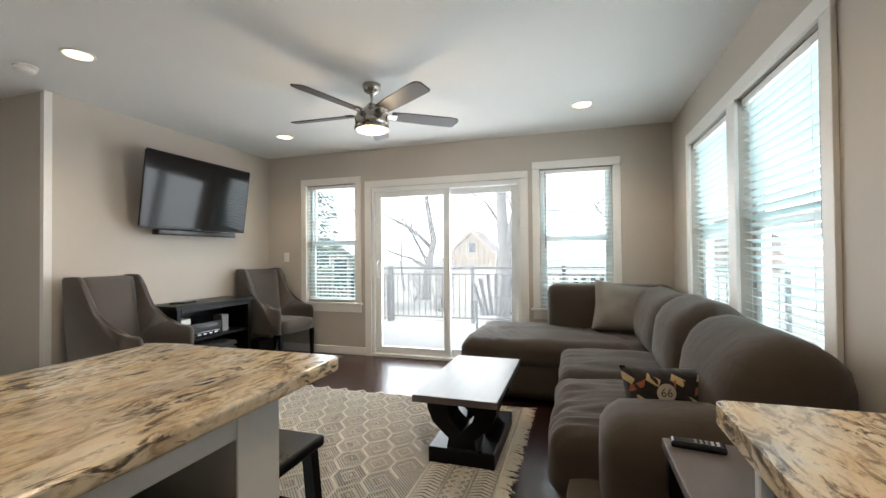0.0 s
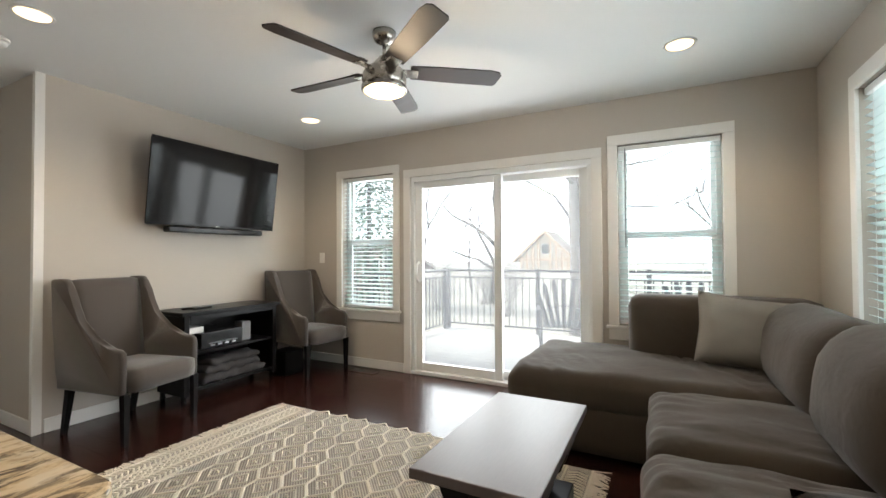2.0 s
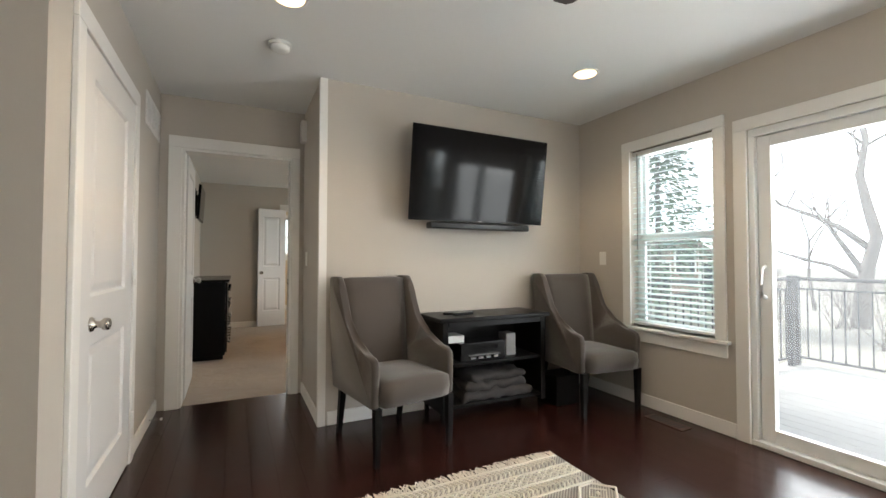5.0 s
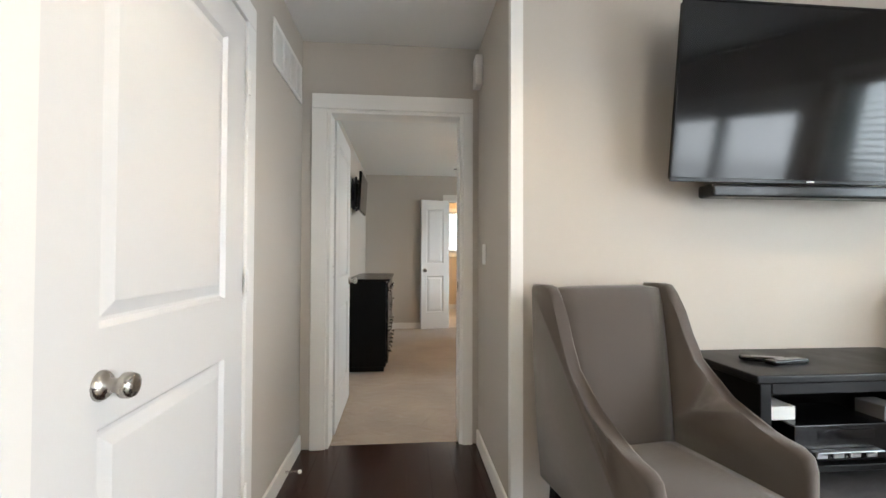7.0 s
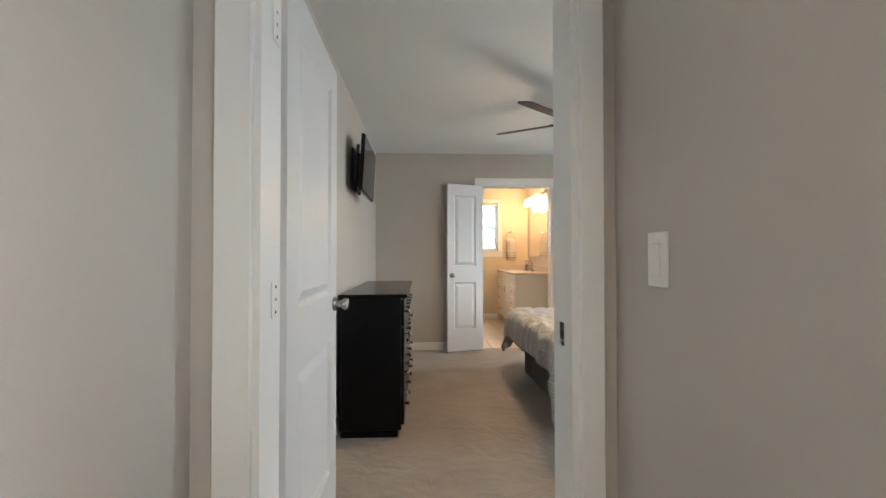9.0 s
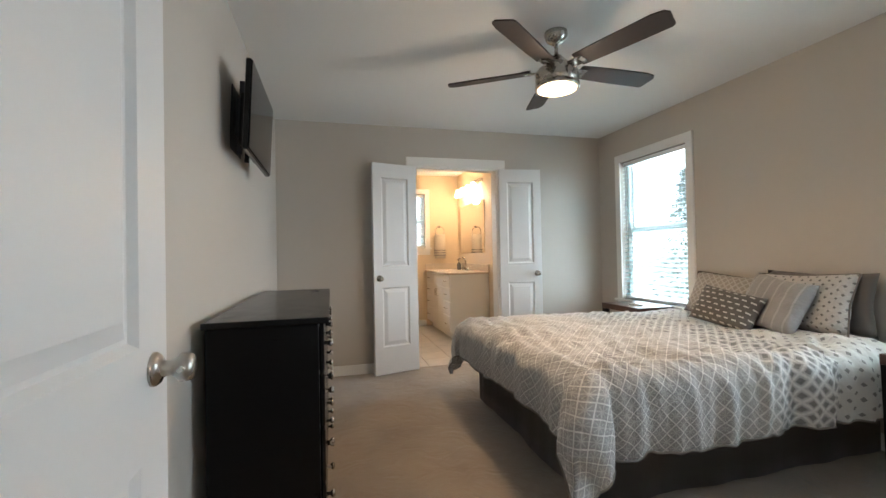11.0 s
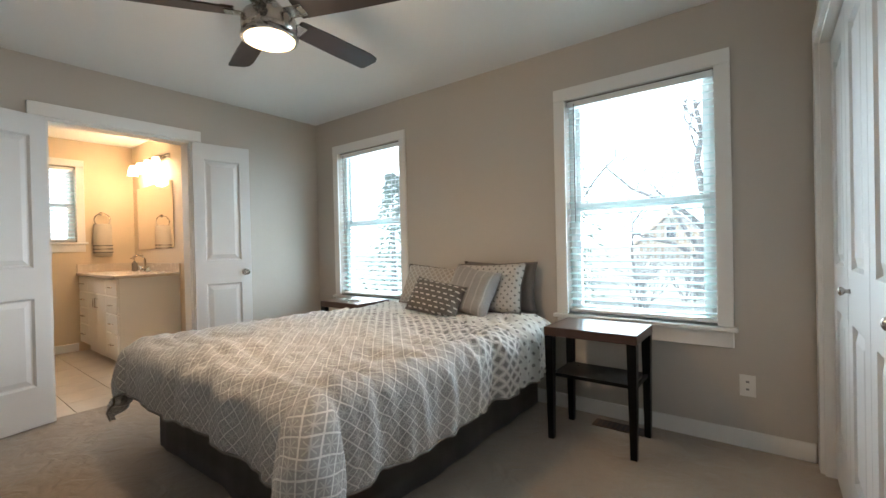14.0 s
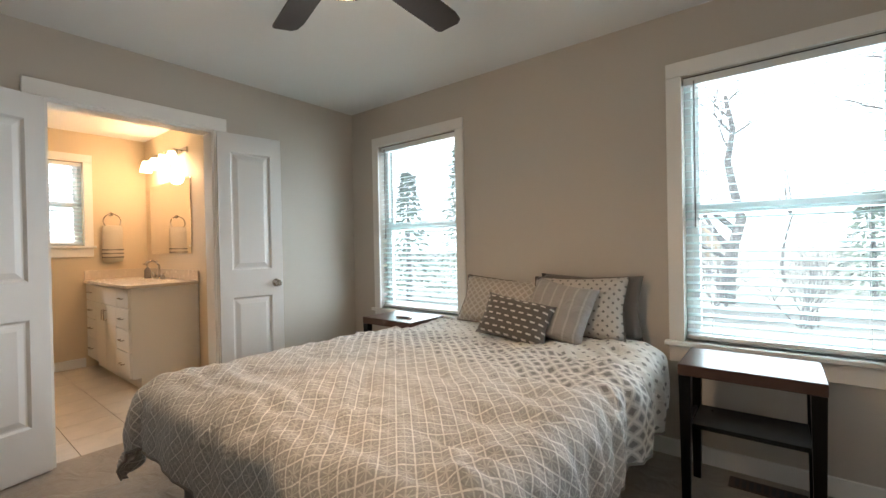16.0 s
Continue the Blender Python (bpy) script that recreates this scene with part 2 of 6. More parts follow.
def granite():
    """Gold-beige stone: cloudy ground, short brown flecks drawn out along one way, grey drifts."""
    m = bpy.data.materials.new("gold_grey_granite")
    m.use_nodes = True
    n, l = m.node_tree.nodes, m.node_tree.links
    b = n["Principled BSDF"]
    tc, mp, long_ = n.new("ShaderNodeTexCoord"), n.new("ShaderNodeMapping"), n.new("ShaderNodeMapping")
    mp.inputs["Rotation"].default_value = (0, 0, radians(35))
    mp.inputs["Scale"].default_value = (1.8, 1.0, 1.8)
    long_.inputs["Rotation"].default_value = (0, 0, radians(35))
    long_.inputs["Scale"].default_value = (2.9, 1.0, 2.6)
    l.new(tc.outputs["Object"], mp.inputs[0])
    l.new(tc.outputs["Object"], long_.inputs[0])

    def noise_ramp(way, scale, detail, warp, stops, rough=0.55):
        t, r = n.new("ShaderNodeTexNoise"), n.new("ShaderNodeValToRGB")
        t.inputs["Scale"].default_value, t.inputs["Detail"].default_value = scale, detail
        t.inputs["Distortion"].default_value, t.inputs["Roughness"].default_value = warp, rough
        l.new(way.outputs[0], t.inputs["Vector"])
        l.new(t.outputs["Fac"], r.inputs[0])
        e = r.color_ramp.elements
        e[0].position, e[0].color = stops[0]
        e[1].position, e[1].color = stops[-1]
        for p, c in stops[1:-1]:
            e.new(p).color = c
        return r.outputs[0]

    def over(f, a, c, strength=1.0):
        x, k2 = n.new("ShaderNodeMix"), n.new("ShaderNodeMath")
        x.data_type = "RGBA"
        k2.operation = "MULTIPLY"
        k2.inputs[1].default_value = strength
        l.new(f, k2.inputs[0])
        l.new(k2.outputs[0], x.inputs["Factor"])
        l.new(a, x.inputs["A"])
        x.inputs["B"].default_value = c
        return x.outputs["Result"]

    def both(a, c):
        x = n.new("ShaderNodeMath")
        x.operation = "MULTIPLY"
        l.new(a, x.inputs[0])
        l.new(c, x.inputs[1])
        return x.outputs[0]

    on, off = (1, 1, 1, 1), (0, 0, 0, 1)
    ground = noise_ramp(mp, 3.2, 8, 0.9, [(0.30, (0.80, 0.73, 0.60, 1)), (0.47, (0.74, 0.62, 0.43, 1)), (0.58, (0.68, 0.53, 0.33, 1)), (0.74, (0.80, 0.72, 0.58, 1))])
    drift = noise_ramp(mp, 1.7, 4, 1.2, [(0.36, (0.22, 0.22, 0.22, 1)), (0.56, on)])
    grey = noise_ramp(mp, 2.6, 9, 1.6, [(0.50, off), (0.64, on)], 0.65)
    fleck = noise_ramp(long_, 8.5, 12, 1.5, [(0.50, off), (0.57, on)], 0.70)
    hair = noise_ramp(long_, 15, 9, 0.6, [(0.50, off), (0.61, on)], 0.7)
    col = over(grey, ground, (0.34, 0.31, 0.28, 1), 0.5)
    col = over(hair, col, (0.27, 0.17, 0.09, 1), 0.55)
    col = over(both(fleck, drift), col, (0.065, 0.045, 0.032, 1), 0.92)
    l.new(col, b.inputs["Base Color"])
    b.inputs["Roughness"].default_value = 0.20
    b.inputs["Specular IOR Level"].default_value = 0.4
    return m


def patterned(name, build):
    """A cloth whose pattern lies in its UV map, in metres of cloth."""
    m = bpy.data.materials.new(name)
    m.use_nodes = True
    n, l = m.node_tree.nodes, m.node_tree.links
    b = n["Principled BSDF"]
    b.inputs["Roughness"].default_value = 0.92
    b.inputs["Specular IOR Level"].default_value = 0.15
    b.inputs["Sheen Weight"].default_value = 0.2
    uv, sep = n.new("ShaderNodeUVMap"), n.new("ShaderNodeSeparateXYZ")
    l.new(uv.outputs[0], sep.inputs[0])

    def op(kind, a, c=0.0):
        x = n.new("ShaderNodeMath")
        x.operation = kind
        for i, v in enumerate((a, c)):
            if isinstance(v, (int, float)):
                x.inputs[i].default_value = v
            else:
                l.new(v, x.inputs[i])
        return x.outputs[0]

    def blend(f, a, c):
        x = n.new("ShaderNodeMix")
        x.data_type = "RGBA"
        for k, v in (("Factor", f), ("A", a), ("B", c)):
            if isinstance(v, tuple):
                x.inputs[k].default_value = rgb(v)
            else:
                l.new(v, x.inputs[k])
        return x.outputs["Result"]

    col = build(op, blend, sep.outputs[0], sep.outputs[1])
    noi = n.new("ShaderNodeTexNoise")
    noi.inputs["Scale"].default_value, noi.inputs["Detail"].default_value = 700, 2
    l.new(uv.outputs[0], noi.inputs["Vector"])
    f = op("MULTIPLY", noi.outputs["Fac"], 0.12)
    l.new(blend(f, col, (0.2, 0.19, 0.18)), b.inputs["Base Color"])
    bp = n.new("ShaderNodeBump")
    bp.inputs["Strength"].default_value, bp.inputs["Distance"].default_value = 0.3, 0.002
    l.new(noi.outputs["Fac"], bp.inputs["Height"])
    crease, b2 = n.new("ShaderNodeTexNoise"), n.new("ShaderNodeBump")
    crease.inputs["Scale"].default_value, crease.inputs["Detail"].default_value, crease.inputs["Distortion"].default_value = 17, 4, 1.2
    l.new(uv.outputs[0], crease.inputs["Vector"])
    b2.inputs["Strength"].default_value, b2.inputs["Distance"].default_value = 0.8, 0.014
    l.new(crease.outputs["Fac"], b2.inputs["Height"])
    l.new(b2.outputs[0], bp.inputs["Normal"])
    l.new(bp.outputs[0], b.inputs["Normal"])
    return m


def cell(op, v, size):
    """0 in the middle of each cell of that size, 0.5 at its edges."""
    return op("ABSOLUTE", op("SUBTRACT", op("FRACT", op("DIVIDE", v, size)), 0.5))


def lattice(op, blend, u, v):
    # v runs from the foot (0) to the head: stars in a fine diagonal grid, then bold diamonds, then scattered dots
    a, c = op("ADD", u, v), op("SUBTRACT", u, v)
    s = 0.067
    da, dc = cell(op, a, s), cell(op, c, s)
    edge = op("MAXIMUM", da, dc)
    bold = op("MINIMUM", op("MAXIMUM", op("MULTIPLY", op("SUBTRACT", v, 0.75), 1.6), 0), 1)
    lines = op("GREATER_THAN", edge, op("SUBTRACT", 0.452, op("MULTIPLY", bold, 0.055)))
    core = op("LESS_THAN", edge, op("ADD", 0.10, op("MULTIPLY", bold, 0.15)))
    ray = op("LESS_THAN", op("MINIMUM", op("ABSOLUTE", op("SUBTRACT", da, dc)), op("MINIMUM", da, dc)), 0.042)
    petal = op("LESS_THAN", op("ADD", da, dc), 0.62)
    star = op("MULTIPLY", op("MULTIPLY", ray, petal), op("LESS_THAN", bold, 0.75))
    head = op("GREATER_THAN", v, 1.64)
    white, grey, deep, pale = (0.77, 0.755, 0.73), (0.385, 0.38, 0.37), (0.27, 0.265, 0.26), (0.57, 0.56, 0.54)
    inner = blend(core, blend(bold, grey, (0.55, 0.54, 0.525)), deep)
    body = blend(lines, blend(star, inner, pale), white)
    spot = blend(op("LESS_THAN", op("MAXIMUM", cell(op, a, 0.075), cell(op, c, 0.075)), 0.17), (0.74, 0.73, 0.70), (0.30, 0.295, 0.285))
    return blend(head, body, spot)


def dots(op, blend, u, v):
    a, c = op("ADD", u, v), op("SUBTRACT", u, v)
    d = op("LESS_THAN", op("MAXIMUM", cell(op, a, 0.052), cell(op, c, 0.052)), 0.17)
    return blend(d, (0.52, 0.50, 0.47), (0.19, 0.18, 0.17))


def lozenge(op, blend, u, v):
    a, c = op("ADD", u, v), op("SUBTRACT", u, v)
    d = op("GREATER_THAN", op("MAXIMUM", cell(op, a, 0.05), cell(op, c, 0.05)), 0.38)
    return blend(d, (0.38, 0.35, 0.31), (0.54, 0.51, 0.47))


def dashes(op, blend, u, v):
    row = op("FLOOR", op("DIVIDE", v, 0.036))
    sh = op("MULTIPLY", op("FRACT", op("MULTIPLY", row, 0.5)), 0.052)
    d = op("MULTIPLY", op("LESS_THAN", cell(op, op("ADD", u, sh), 0.052), 0.28), op("LESS_THAN", cell(op, v, 0.036), 0.13))
    return blend(d, (0.125, 0.115, 0.105), (0.62, 0.60, 0.57))


def pleats(op, blend, u, v):
    d = op("LESS_THAN", cell(op, u, 0.062), 0.09)
    return blend(d, (0.33, 0.32, 0.31), (0.42, 0.41, 0.395))


def racing(op, blend, u, v):
    """Dark cushion print in patches of cream, red and ochre."""
    c1 = op("LESS_THAN", op("ADD", cell(op, op("ADD", u, op("MULTIPLY", v, 0.6)), 0.095), cell(op, v, 0.085)), 0.30)
    c2 = op("LESS_THAN", op("ADD", cell(op, op("SUBTRACT", u, v), 0.12), cell(op, op("ADD", v, 0.04), 0.15)), 0.20)
    c3 = op("LESS_THAN", op("MAXIMUM", cell(op, op("ADD", u, 0.03), 0.062), cell(op, op("ADD", v, u), 0.05)), 0.20)
    x = blend(c1, (0.012, 0.011, 0.012), (0.50, 0.37, 0.19))
    x = blend(c2, x, (0.36, 0.11, 0.05))
    return blend(c3, x, (0.02, 0.018, 0.018))


M_granite = granite()
M_comf = patterned("grey_lattice_comforter", lattice)
M_p_dots = patterned("dotted_pillow_cloth", dots)
M_p_loz = patterned("lozenge_pillow_cloth", lozenge)
M_p_dash = patterned("dashed_pillow_cloth", dashes)
M_p_pleat = patterned("pleated_pillow_cloth", pleats)
M_p_race = patterned("printed_cushion_cloth", racing)

# ---- mesh helpers ----


def obj(name, bm, material, parent=None, label="", smooth=False):
    me = bpy.data.meshes.new(name)
    bmesh.ops.recalc_face_normals(bm, faces=bm.faces[:])
    bm.to_mesh(me)
    bm.free()
    if smooth:
        for p in me.polygons:
            p.use_smooth = True
    me.materials.append(material)
    ob = new(name, me)
    if parent:
        ob.parent = parent
    if label:
        ob["label"] = label
    return ob


def part(name, bm, material, parent, label="", smooth=False):
    return obj(name, bm, material, parent, label, smooth)


def thing(name, label, category, m=None, group="", kind=""):
    e = new(name)
    e.empty_display_size = 0.1
    if m is not None:
        e.matrix_world = m
    return tagged(e, label, category, group, kind)


def B():
    return bmesh.new()


def box(bm, x0, x1, y0, y1, z0, z1, r=0.0, seg=2, m=None):
    g = bmesh.ops.create_cube(bm, size=1.0)
    vs = g["verts"]
    for v in vs:
        v.co = Vector(((x0 + x1) / 2 + v.co.x * (x1 - x0), (y0 + y1) / 2 + v.co.y * (y1 - y0), (z0 + z1) / 2 + v.co.z * (z1 - z0)))
    if r:
        es = list({e for v in vs for e in v.link_edges})
        g = bmesh.ops.bevel(bm, geom=es, offset=r, segments=seg, profile=0.5, affect="EDGES")
        vs = list({v for f in g["faces"] for v in f.verts} | {v for v in vs if v.is_valid})
    if m is not None:
        bmesh.ops.transform(bm, matrix=m, verts=vs)
    return vs


def bx(x0, x1, y0, y1, z0, z1, r=0.0, seg=2, m=None):
    bm = B()
    box(bm, x0, x1, y0, y1, z0, z1, r, seg, m)
    return bm


def lathe(bm, profile, seg=24, m=None):
    rings = []
    for r, z in profile:
        rings.append([bm.verts.new((r * math.cos(2 * math.pi * i / seg), r * math.sin(2 * math.pi * i / seg), z)) for i in range(seg)])
    for a, c in zip(rings, rings[1:]):
        for i in range(seg):
            bm.faces.new((a[i], a[(i + 1) % seg], c[(i + 1) % seg], c[i]))
    for ring in (rings[0], rings[-1]):
        bm.faces.new(ring)
    if m is not None:
        bmesh.ops.transform(bm, matrix=m, verts=[v for r in rings for v in r])
    return bm


def tube(bm, pts, r0, r1=None, seg=8):
    r1 = r0 if r1 is None else r1
    pts = [Vector(p) for p in pts]
    rings = []
    for i, p in enumerate(pts):
        d = (pts[min(i + 1, len(pts) - 1)] - pts[max(i - 1, 0)]).normalized()
        a = d.orthogonal().normalized() if abs(d.z) > 0.95 else d.cross(Vector((0, 0, 1))).normalized()
        b = d.cross(a)
        r = r0 + (r1 - r0) * i / max(1, len(pts) - 1)
        rings.append([bm.verts.new(p + r * (a * math.cos(2 * math.pi * k / seg) + b * math.sin(2 * math.pi * k / seg))) for k in range(seg)])
    for a, c in zip(rings, rings[1:]):
        for i in range(seg):
            bm.faces.new((a[i], a[(i + 1) % seg], c[(i + 1) % seg], c[i]))
    bm.faces.new(rings[0])
    bm.faces.new(rings[-1])
    return bm


def prism(bm, outline, axis, c0, c1):
    """An outline in two coordinates, drawn out along the third axis from c0 to c1."""
    def at(p, c):
        return {"x": (c, p[0], p[1]), "y": (p[0], c, p[1]), "z": (p[0], p[1], c)}[axis]
    a = [bm.verts.new(at(p, c0)) for p in outline]
    b = [bm.verts.new(at(p, c1)) for p in outline]
    bm.faces.new(a)
    bm.faces.new(b)
    for i in range(len(a)):
        j = (i + 1) % len(a)
        bm.faces.new((a[i], a[j], b[j], b[i]))
    return bm


def wall(name, axis, c0, c1, u0, u1, z0, z1, holes, material=None, label="greige painted wall"):
    """A wall across axis from c0 to c1, along the other from u0 to u1, with holes (u0, u1, z0, z1) right through."""
    us = sorted({u0, u1, *[h[0] for h in holes], *[h[1] for h in holes]})
    zs = sorted({z0, z1, *[h[2] for h in holes], *[h[3] for h in holes]})
    us, zs = [u for u in us if u0 <= u <= u1], [z for z in zs if z0 <= z <= z1]

    def solid(i, j):
        if not (0 <= i < len(us) - 1 and 0 <= j < len(zs) - 1):
            return False
        u, z = (us[i] + us[i + 1]) / 2, (zs[j] + zs[j + 1]) / 2
        return not any(h[0] < u < h[1] and h[2] < z < h[3] for h in holes)
    bm, made = B(), {}

    def v(u, c, z):
        k = (u, c, z)
        if k not in made:
            made[k] = bm.verts.new((c, u, z) if axis == "x" else (u, c, z))
        return made[k]
    for i in range(len(us) - 1):
        for j in range(len(zs) - 1):
            if not solid(i, j):
                continue
            a, b, c, d = us[i], us[i + 1], zs[j], zs[j + 1]
            for k in (c0, c1):
                bm.faces.new((v(a, k, c), v(b, k, c), v(b, k, d), v(a, k, d)))
            for di, dj, p, q in ((-1, 0, (a, c), (a, d)), (1, 0, (b, c), (b, d)), (0, -1, (a, c), (b, c)), (0, 1, (a, d), (b, d))):
                if not solid(i + di, j + dj):
                    bm.faces.new((v(p[0], c0, p[1]), v(q[0], c0, q[1]), v(q[0], c1, q[1]), v(p[0], c1, p[1])))
    return tagged(obj(name, bm, material or M_wall), label, "wall", kind="structure")

# ---- structure ----
H = 2.44
YB, YO = 4.56, 4.71          # the outside wall towards the deck
XE = 0.75                    # the outside wall with the double window
XT = -3.92                   # wall with the screen
XD0, XD1 = -4.90, -4.76      # wall between hall and bedroom
XF0, XF1 = -9.05, -8.93      # wall between bedroom and bathroom
YL = 1.09                    # wall on the closet's side
W1, W2 = (-3.34, -2.66, 0.62, 2.05), (-0.50, 0.21, 0.62, 2.065)
SL = (-2.45, -0.70, 0.0, 1.985)
BW1, BW2 = (-8.565, -7.71, 0.645, 2.08), (-6.18, -5.33, 0.645, 2.08)
E1, E2 = (1.975, 2.86, 0.62, 2.06), (2.99, 3.90, 0.62, 2.06)
BATHW = (2.46, 3.07, 1.26, 2.13)
DOOR = (1.24, 2.06, -0.1, 2.03)
BATHD = (2.405, 3.30, -0.1, 2.045)
CLOS = (-3.83, -2.92, -0.1, 2.04)
BIF = (2.66, 4.44, -0.1, 2.04)

wall("wall_north", "y", YB, YO, -11.6, 0.90, -0.3, H + 0.1, [W1, W2, SL, BW1, BW2])
wall("wall_east", "x", XE, XE + 0.15, -2.75, YB, -0.3, H + 0.1, [E1, E2])
wall("wall_screen", "x", XT - 0.12, XT, 2.16, YB, 0, H, [], label="warm greige wall behind the television")
wall("wall_hall_right", "y", 2.16, 2.28, XD1, XT - 0.12, 0, H, [])
wall("wall_bedroom_door", "x", XD0, XD1, YL, 2.60, 0, H, [DOOR])
wall("wall_closet_front", "x", XD0, XD0 + 0.10, 2.60, YB, 0, H, [BIF])
wall("wall_closet_back", "x", XT - 0.22, XT - 0.125, 2.28, YB, 0, H, [])
wall("wall_hall_left", "y", YL - 0.12, YL, XD0, -2.62, 0, H, [CLOS])
wall("wall_hall_closet", "y", 0.2, 0.3, XD0, -2.62, 0, H, [])
wall("wall_kitchen_west", "x", -2.74, -2.62, -2.6, YL - 0.12, 0, H, [])
wall("wall_kitchen_south", "y", -2.75, -2.6, -2.74, XE, 0, H, [])
wall("wall_bedroom_left", "y", YL - 0.12, YL, XF1, XD0, 0, H, [])
wall("wall_bedroom_far", "x", XF0, XF1, YL - 0.12, YB, 0, H, [BATHD], label="cool grey wall with double door to the bath")
wall("wall_bath_far", "x", -11.60, -11.45, 1.2, 3.75, -0.3, H + 0.1, [BATHW], M_bathwall, "cream bathroom wall in warm light")
wall("wall_bath_right", "y", 3.63, 3.75, -11.45, XF0, 0, H, [], M_bathwall, "cream bathroom wall with mirror")
wall("wall_bath_left", "y", 1.2, 1.32, -11.45, XF0, 0, H, [], M_bathwall, "cream bathroom wall")

tagged(obj("ceiling", bx(-11.6, XE + 0.15, -2.75, YO, H, H + 0.12), M_ceil), "smooth white painted ceiling", "ceiling", kind="structure")
roofm = bx(-12.0, 1.3, -3.2, 5.1, H + 0.12, H + 0.3)
tagged(obj("roof", roofm, M_roof), "flat dark roof cover above the rooms", "roof", kind="structure")
tagged(obj("floor_subfloor", bx(-4.80, XE, -2.6, YB, -0.12, -0.012), M_gap), "dark floor under the planks", "floor", kind="structure")
tagged(obj("floor_carpet", bx(XF1 - 0.06, -4.80, YL, YB, -0.12, 0.0), M_carpet), "beige cut-pile bedroom carpet", "carpet", kind="structure")
tagged(obj("floor_bath", bx(-11.45, XF1 - 0.06, 1.32, 3.63, -0.12, -0.008), M_grout), "grouted bathroom floor", "floor", kind="structure")


def trimbox(name, bm, label="white painted trim", cat="trim"):
    return tagged(obj(name, bm, M_trim), label, cat, kind="structure")


def baseboard(x0, x1, y0, y1):
    trimbox("baseboard", bx(x0, x1, y0, y1, 0.0, 0.095, 0.004, 1), "white painted baseboard", "baseboard")


T = 0.014
baseboard(XT + T, SL[0] - 0.085, YB - T, YB)
baseboard(SL[1] + 0.085, XE - T, YB - T, YB)
baseboard(XT, XT + T, 2.21, YB)
baseboard(XD1 + 0.018, XT - 0.003, 2.16 - T, 2.16)
baseboard(XD1 + 0.018, CLOS[0] - 0.09, YL, YL + T)
baseboard(XF1 + T, -4.925, YB - T, YB)
baseboard(XF1, XF1 + T, YL + T, BATHD[0] - 0.08)
baseboard(XF1, XF1 + T, BATHD[1] + 0.08, YB - T)
baseboard(XF1, XD0 - 0.03, YL, YL + T)
baseboard(XE - T, XE, 1.1, YB - T)
baseboard(-11.45, -11.45 + T, 1.32, 3.06)
trimbox("corner_trim", prism(B(), [(XT - 0.03, 2.147), (XT + 0.010, 2.147), (XT + 0.010, 2.20), (XT, 2.20), (XT, 2.159), (XT - 0.03, 2.159)], "z", 0, H - 0.001),
        "white corner trim board at the wall's end")


def window(name, axis, c, hole, out, depth=0.15, label="white double-hung vinyl window with casing", apron=True, double=False):
    """c: the wall's inner face; out: +1 or -1, the way outside along the axis."""
    w = thing(name, label, "window", kind="structure")
    u0, u1, z0, z1 = hole

    def b(ua, ub, da, db, za, zb, r=0.0):
        p, q = sorted((c + out * da, c + out * db))
        return bx(p, q, ua, ub, za, zb, r, 1) if axis == "x" else bx(ua, ub, p, q, za, zb, r, 1)
    k = 0.075
    if not double:
        part("casing", b(u0 - k, u0, -0.018, 0, z0, z1 + 0.0, 0.002), M_trim, w)
        part("casing", b(u1, u1 + k, -0.018, 0, z0, z1 + 0.0, 0.002), M_trim, w)
        part("casing", b(u0 - k, u1 + k, -0.020, 0, z1 + 0.001, z1 + k + 0.005, 0.002), M_trim, w)
        part("window_sill", b(u0 - k - 0.02, u1 + k + 0.02, -0.045, 0.05, z0 - 0.025, z0, 0.004), M_trim, w)
        if apron:
            part("apron", b(u0 - k, u1 + k, -0.016, 0, z0 - 0.115, z0 - 0.026, 0.002), M_trim, w)
    f0, f1 = 0.075, 0.135
    for a, bb_, za, zb in ((u0, u0 + 0.035, z0, z1), (u1 - 0.035, u1, z0, z1), (u0 + 0.035, u1 - 0.035, z0, z0 + 0.04), (u0 + 0.035, u1 - 0.035, z1 - 0.035, z1)):
        part("window_frame", b(a, bb_, f0, f1, za, zb, 0.003), M_vinyl, w)
    zm = (z0 + z1) / 2
    part("meeting_rail", b(u0 + 0.035, u1 - 0.035, f0 + 0.008, f1 - 0.008, zm - 0.028, zm + 0.028, 0.004), M_vinyl, w)
    for za, zb, d in ((z0 + 0.04, zm - 0.028, 0.09), (zm + 0.028, z1 - 0.035, 0.115)):
        for a, bb_ in ((u0 + 0.035, u0 + 0.068), (u1 - 0.068, u1 - 0.035)):
            part("sash_stile", b(a, bb_, d - 0.012, d + 0.012, za, zb, 0.002), M_vinyl, w)
        p = part("pane", b(u0 + 0.068, u1 - 0.068, d - 0.002, d + 0.002, za, zb), M_glass, w)
        p.visible_shadow = False
    return w


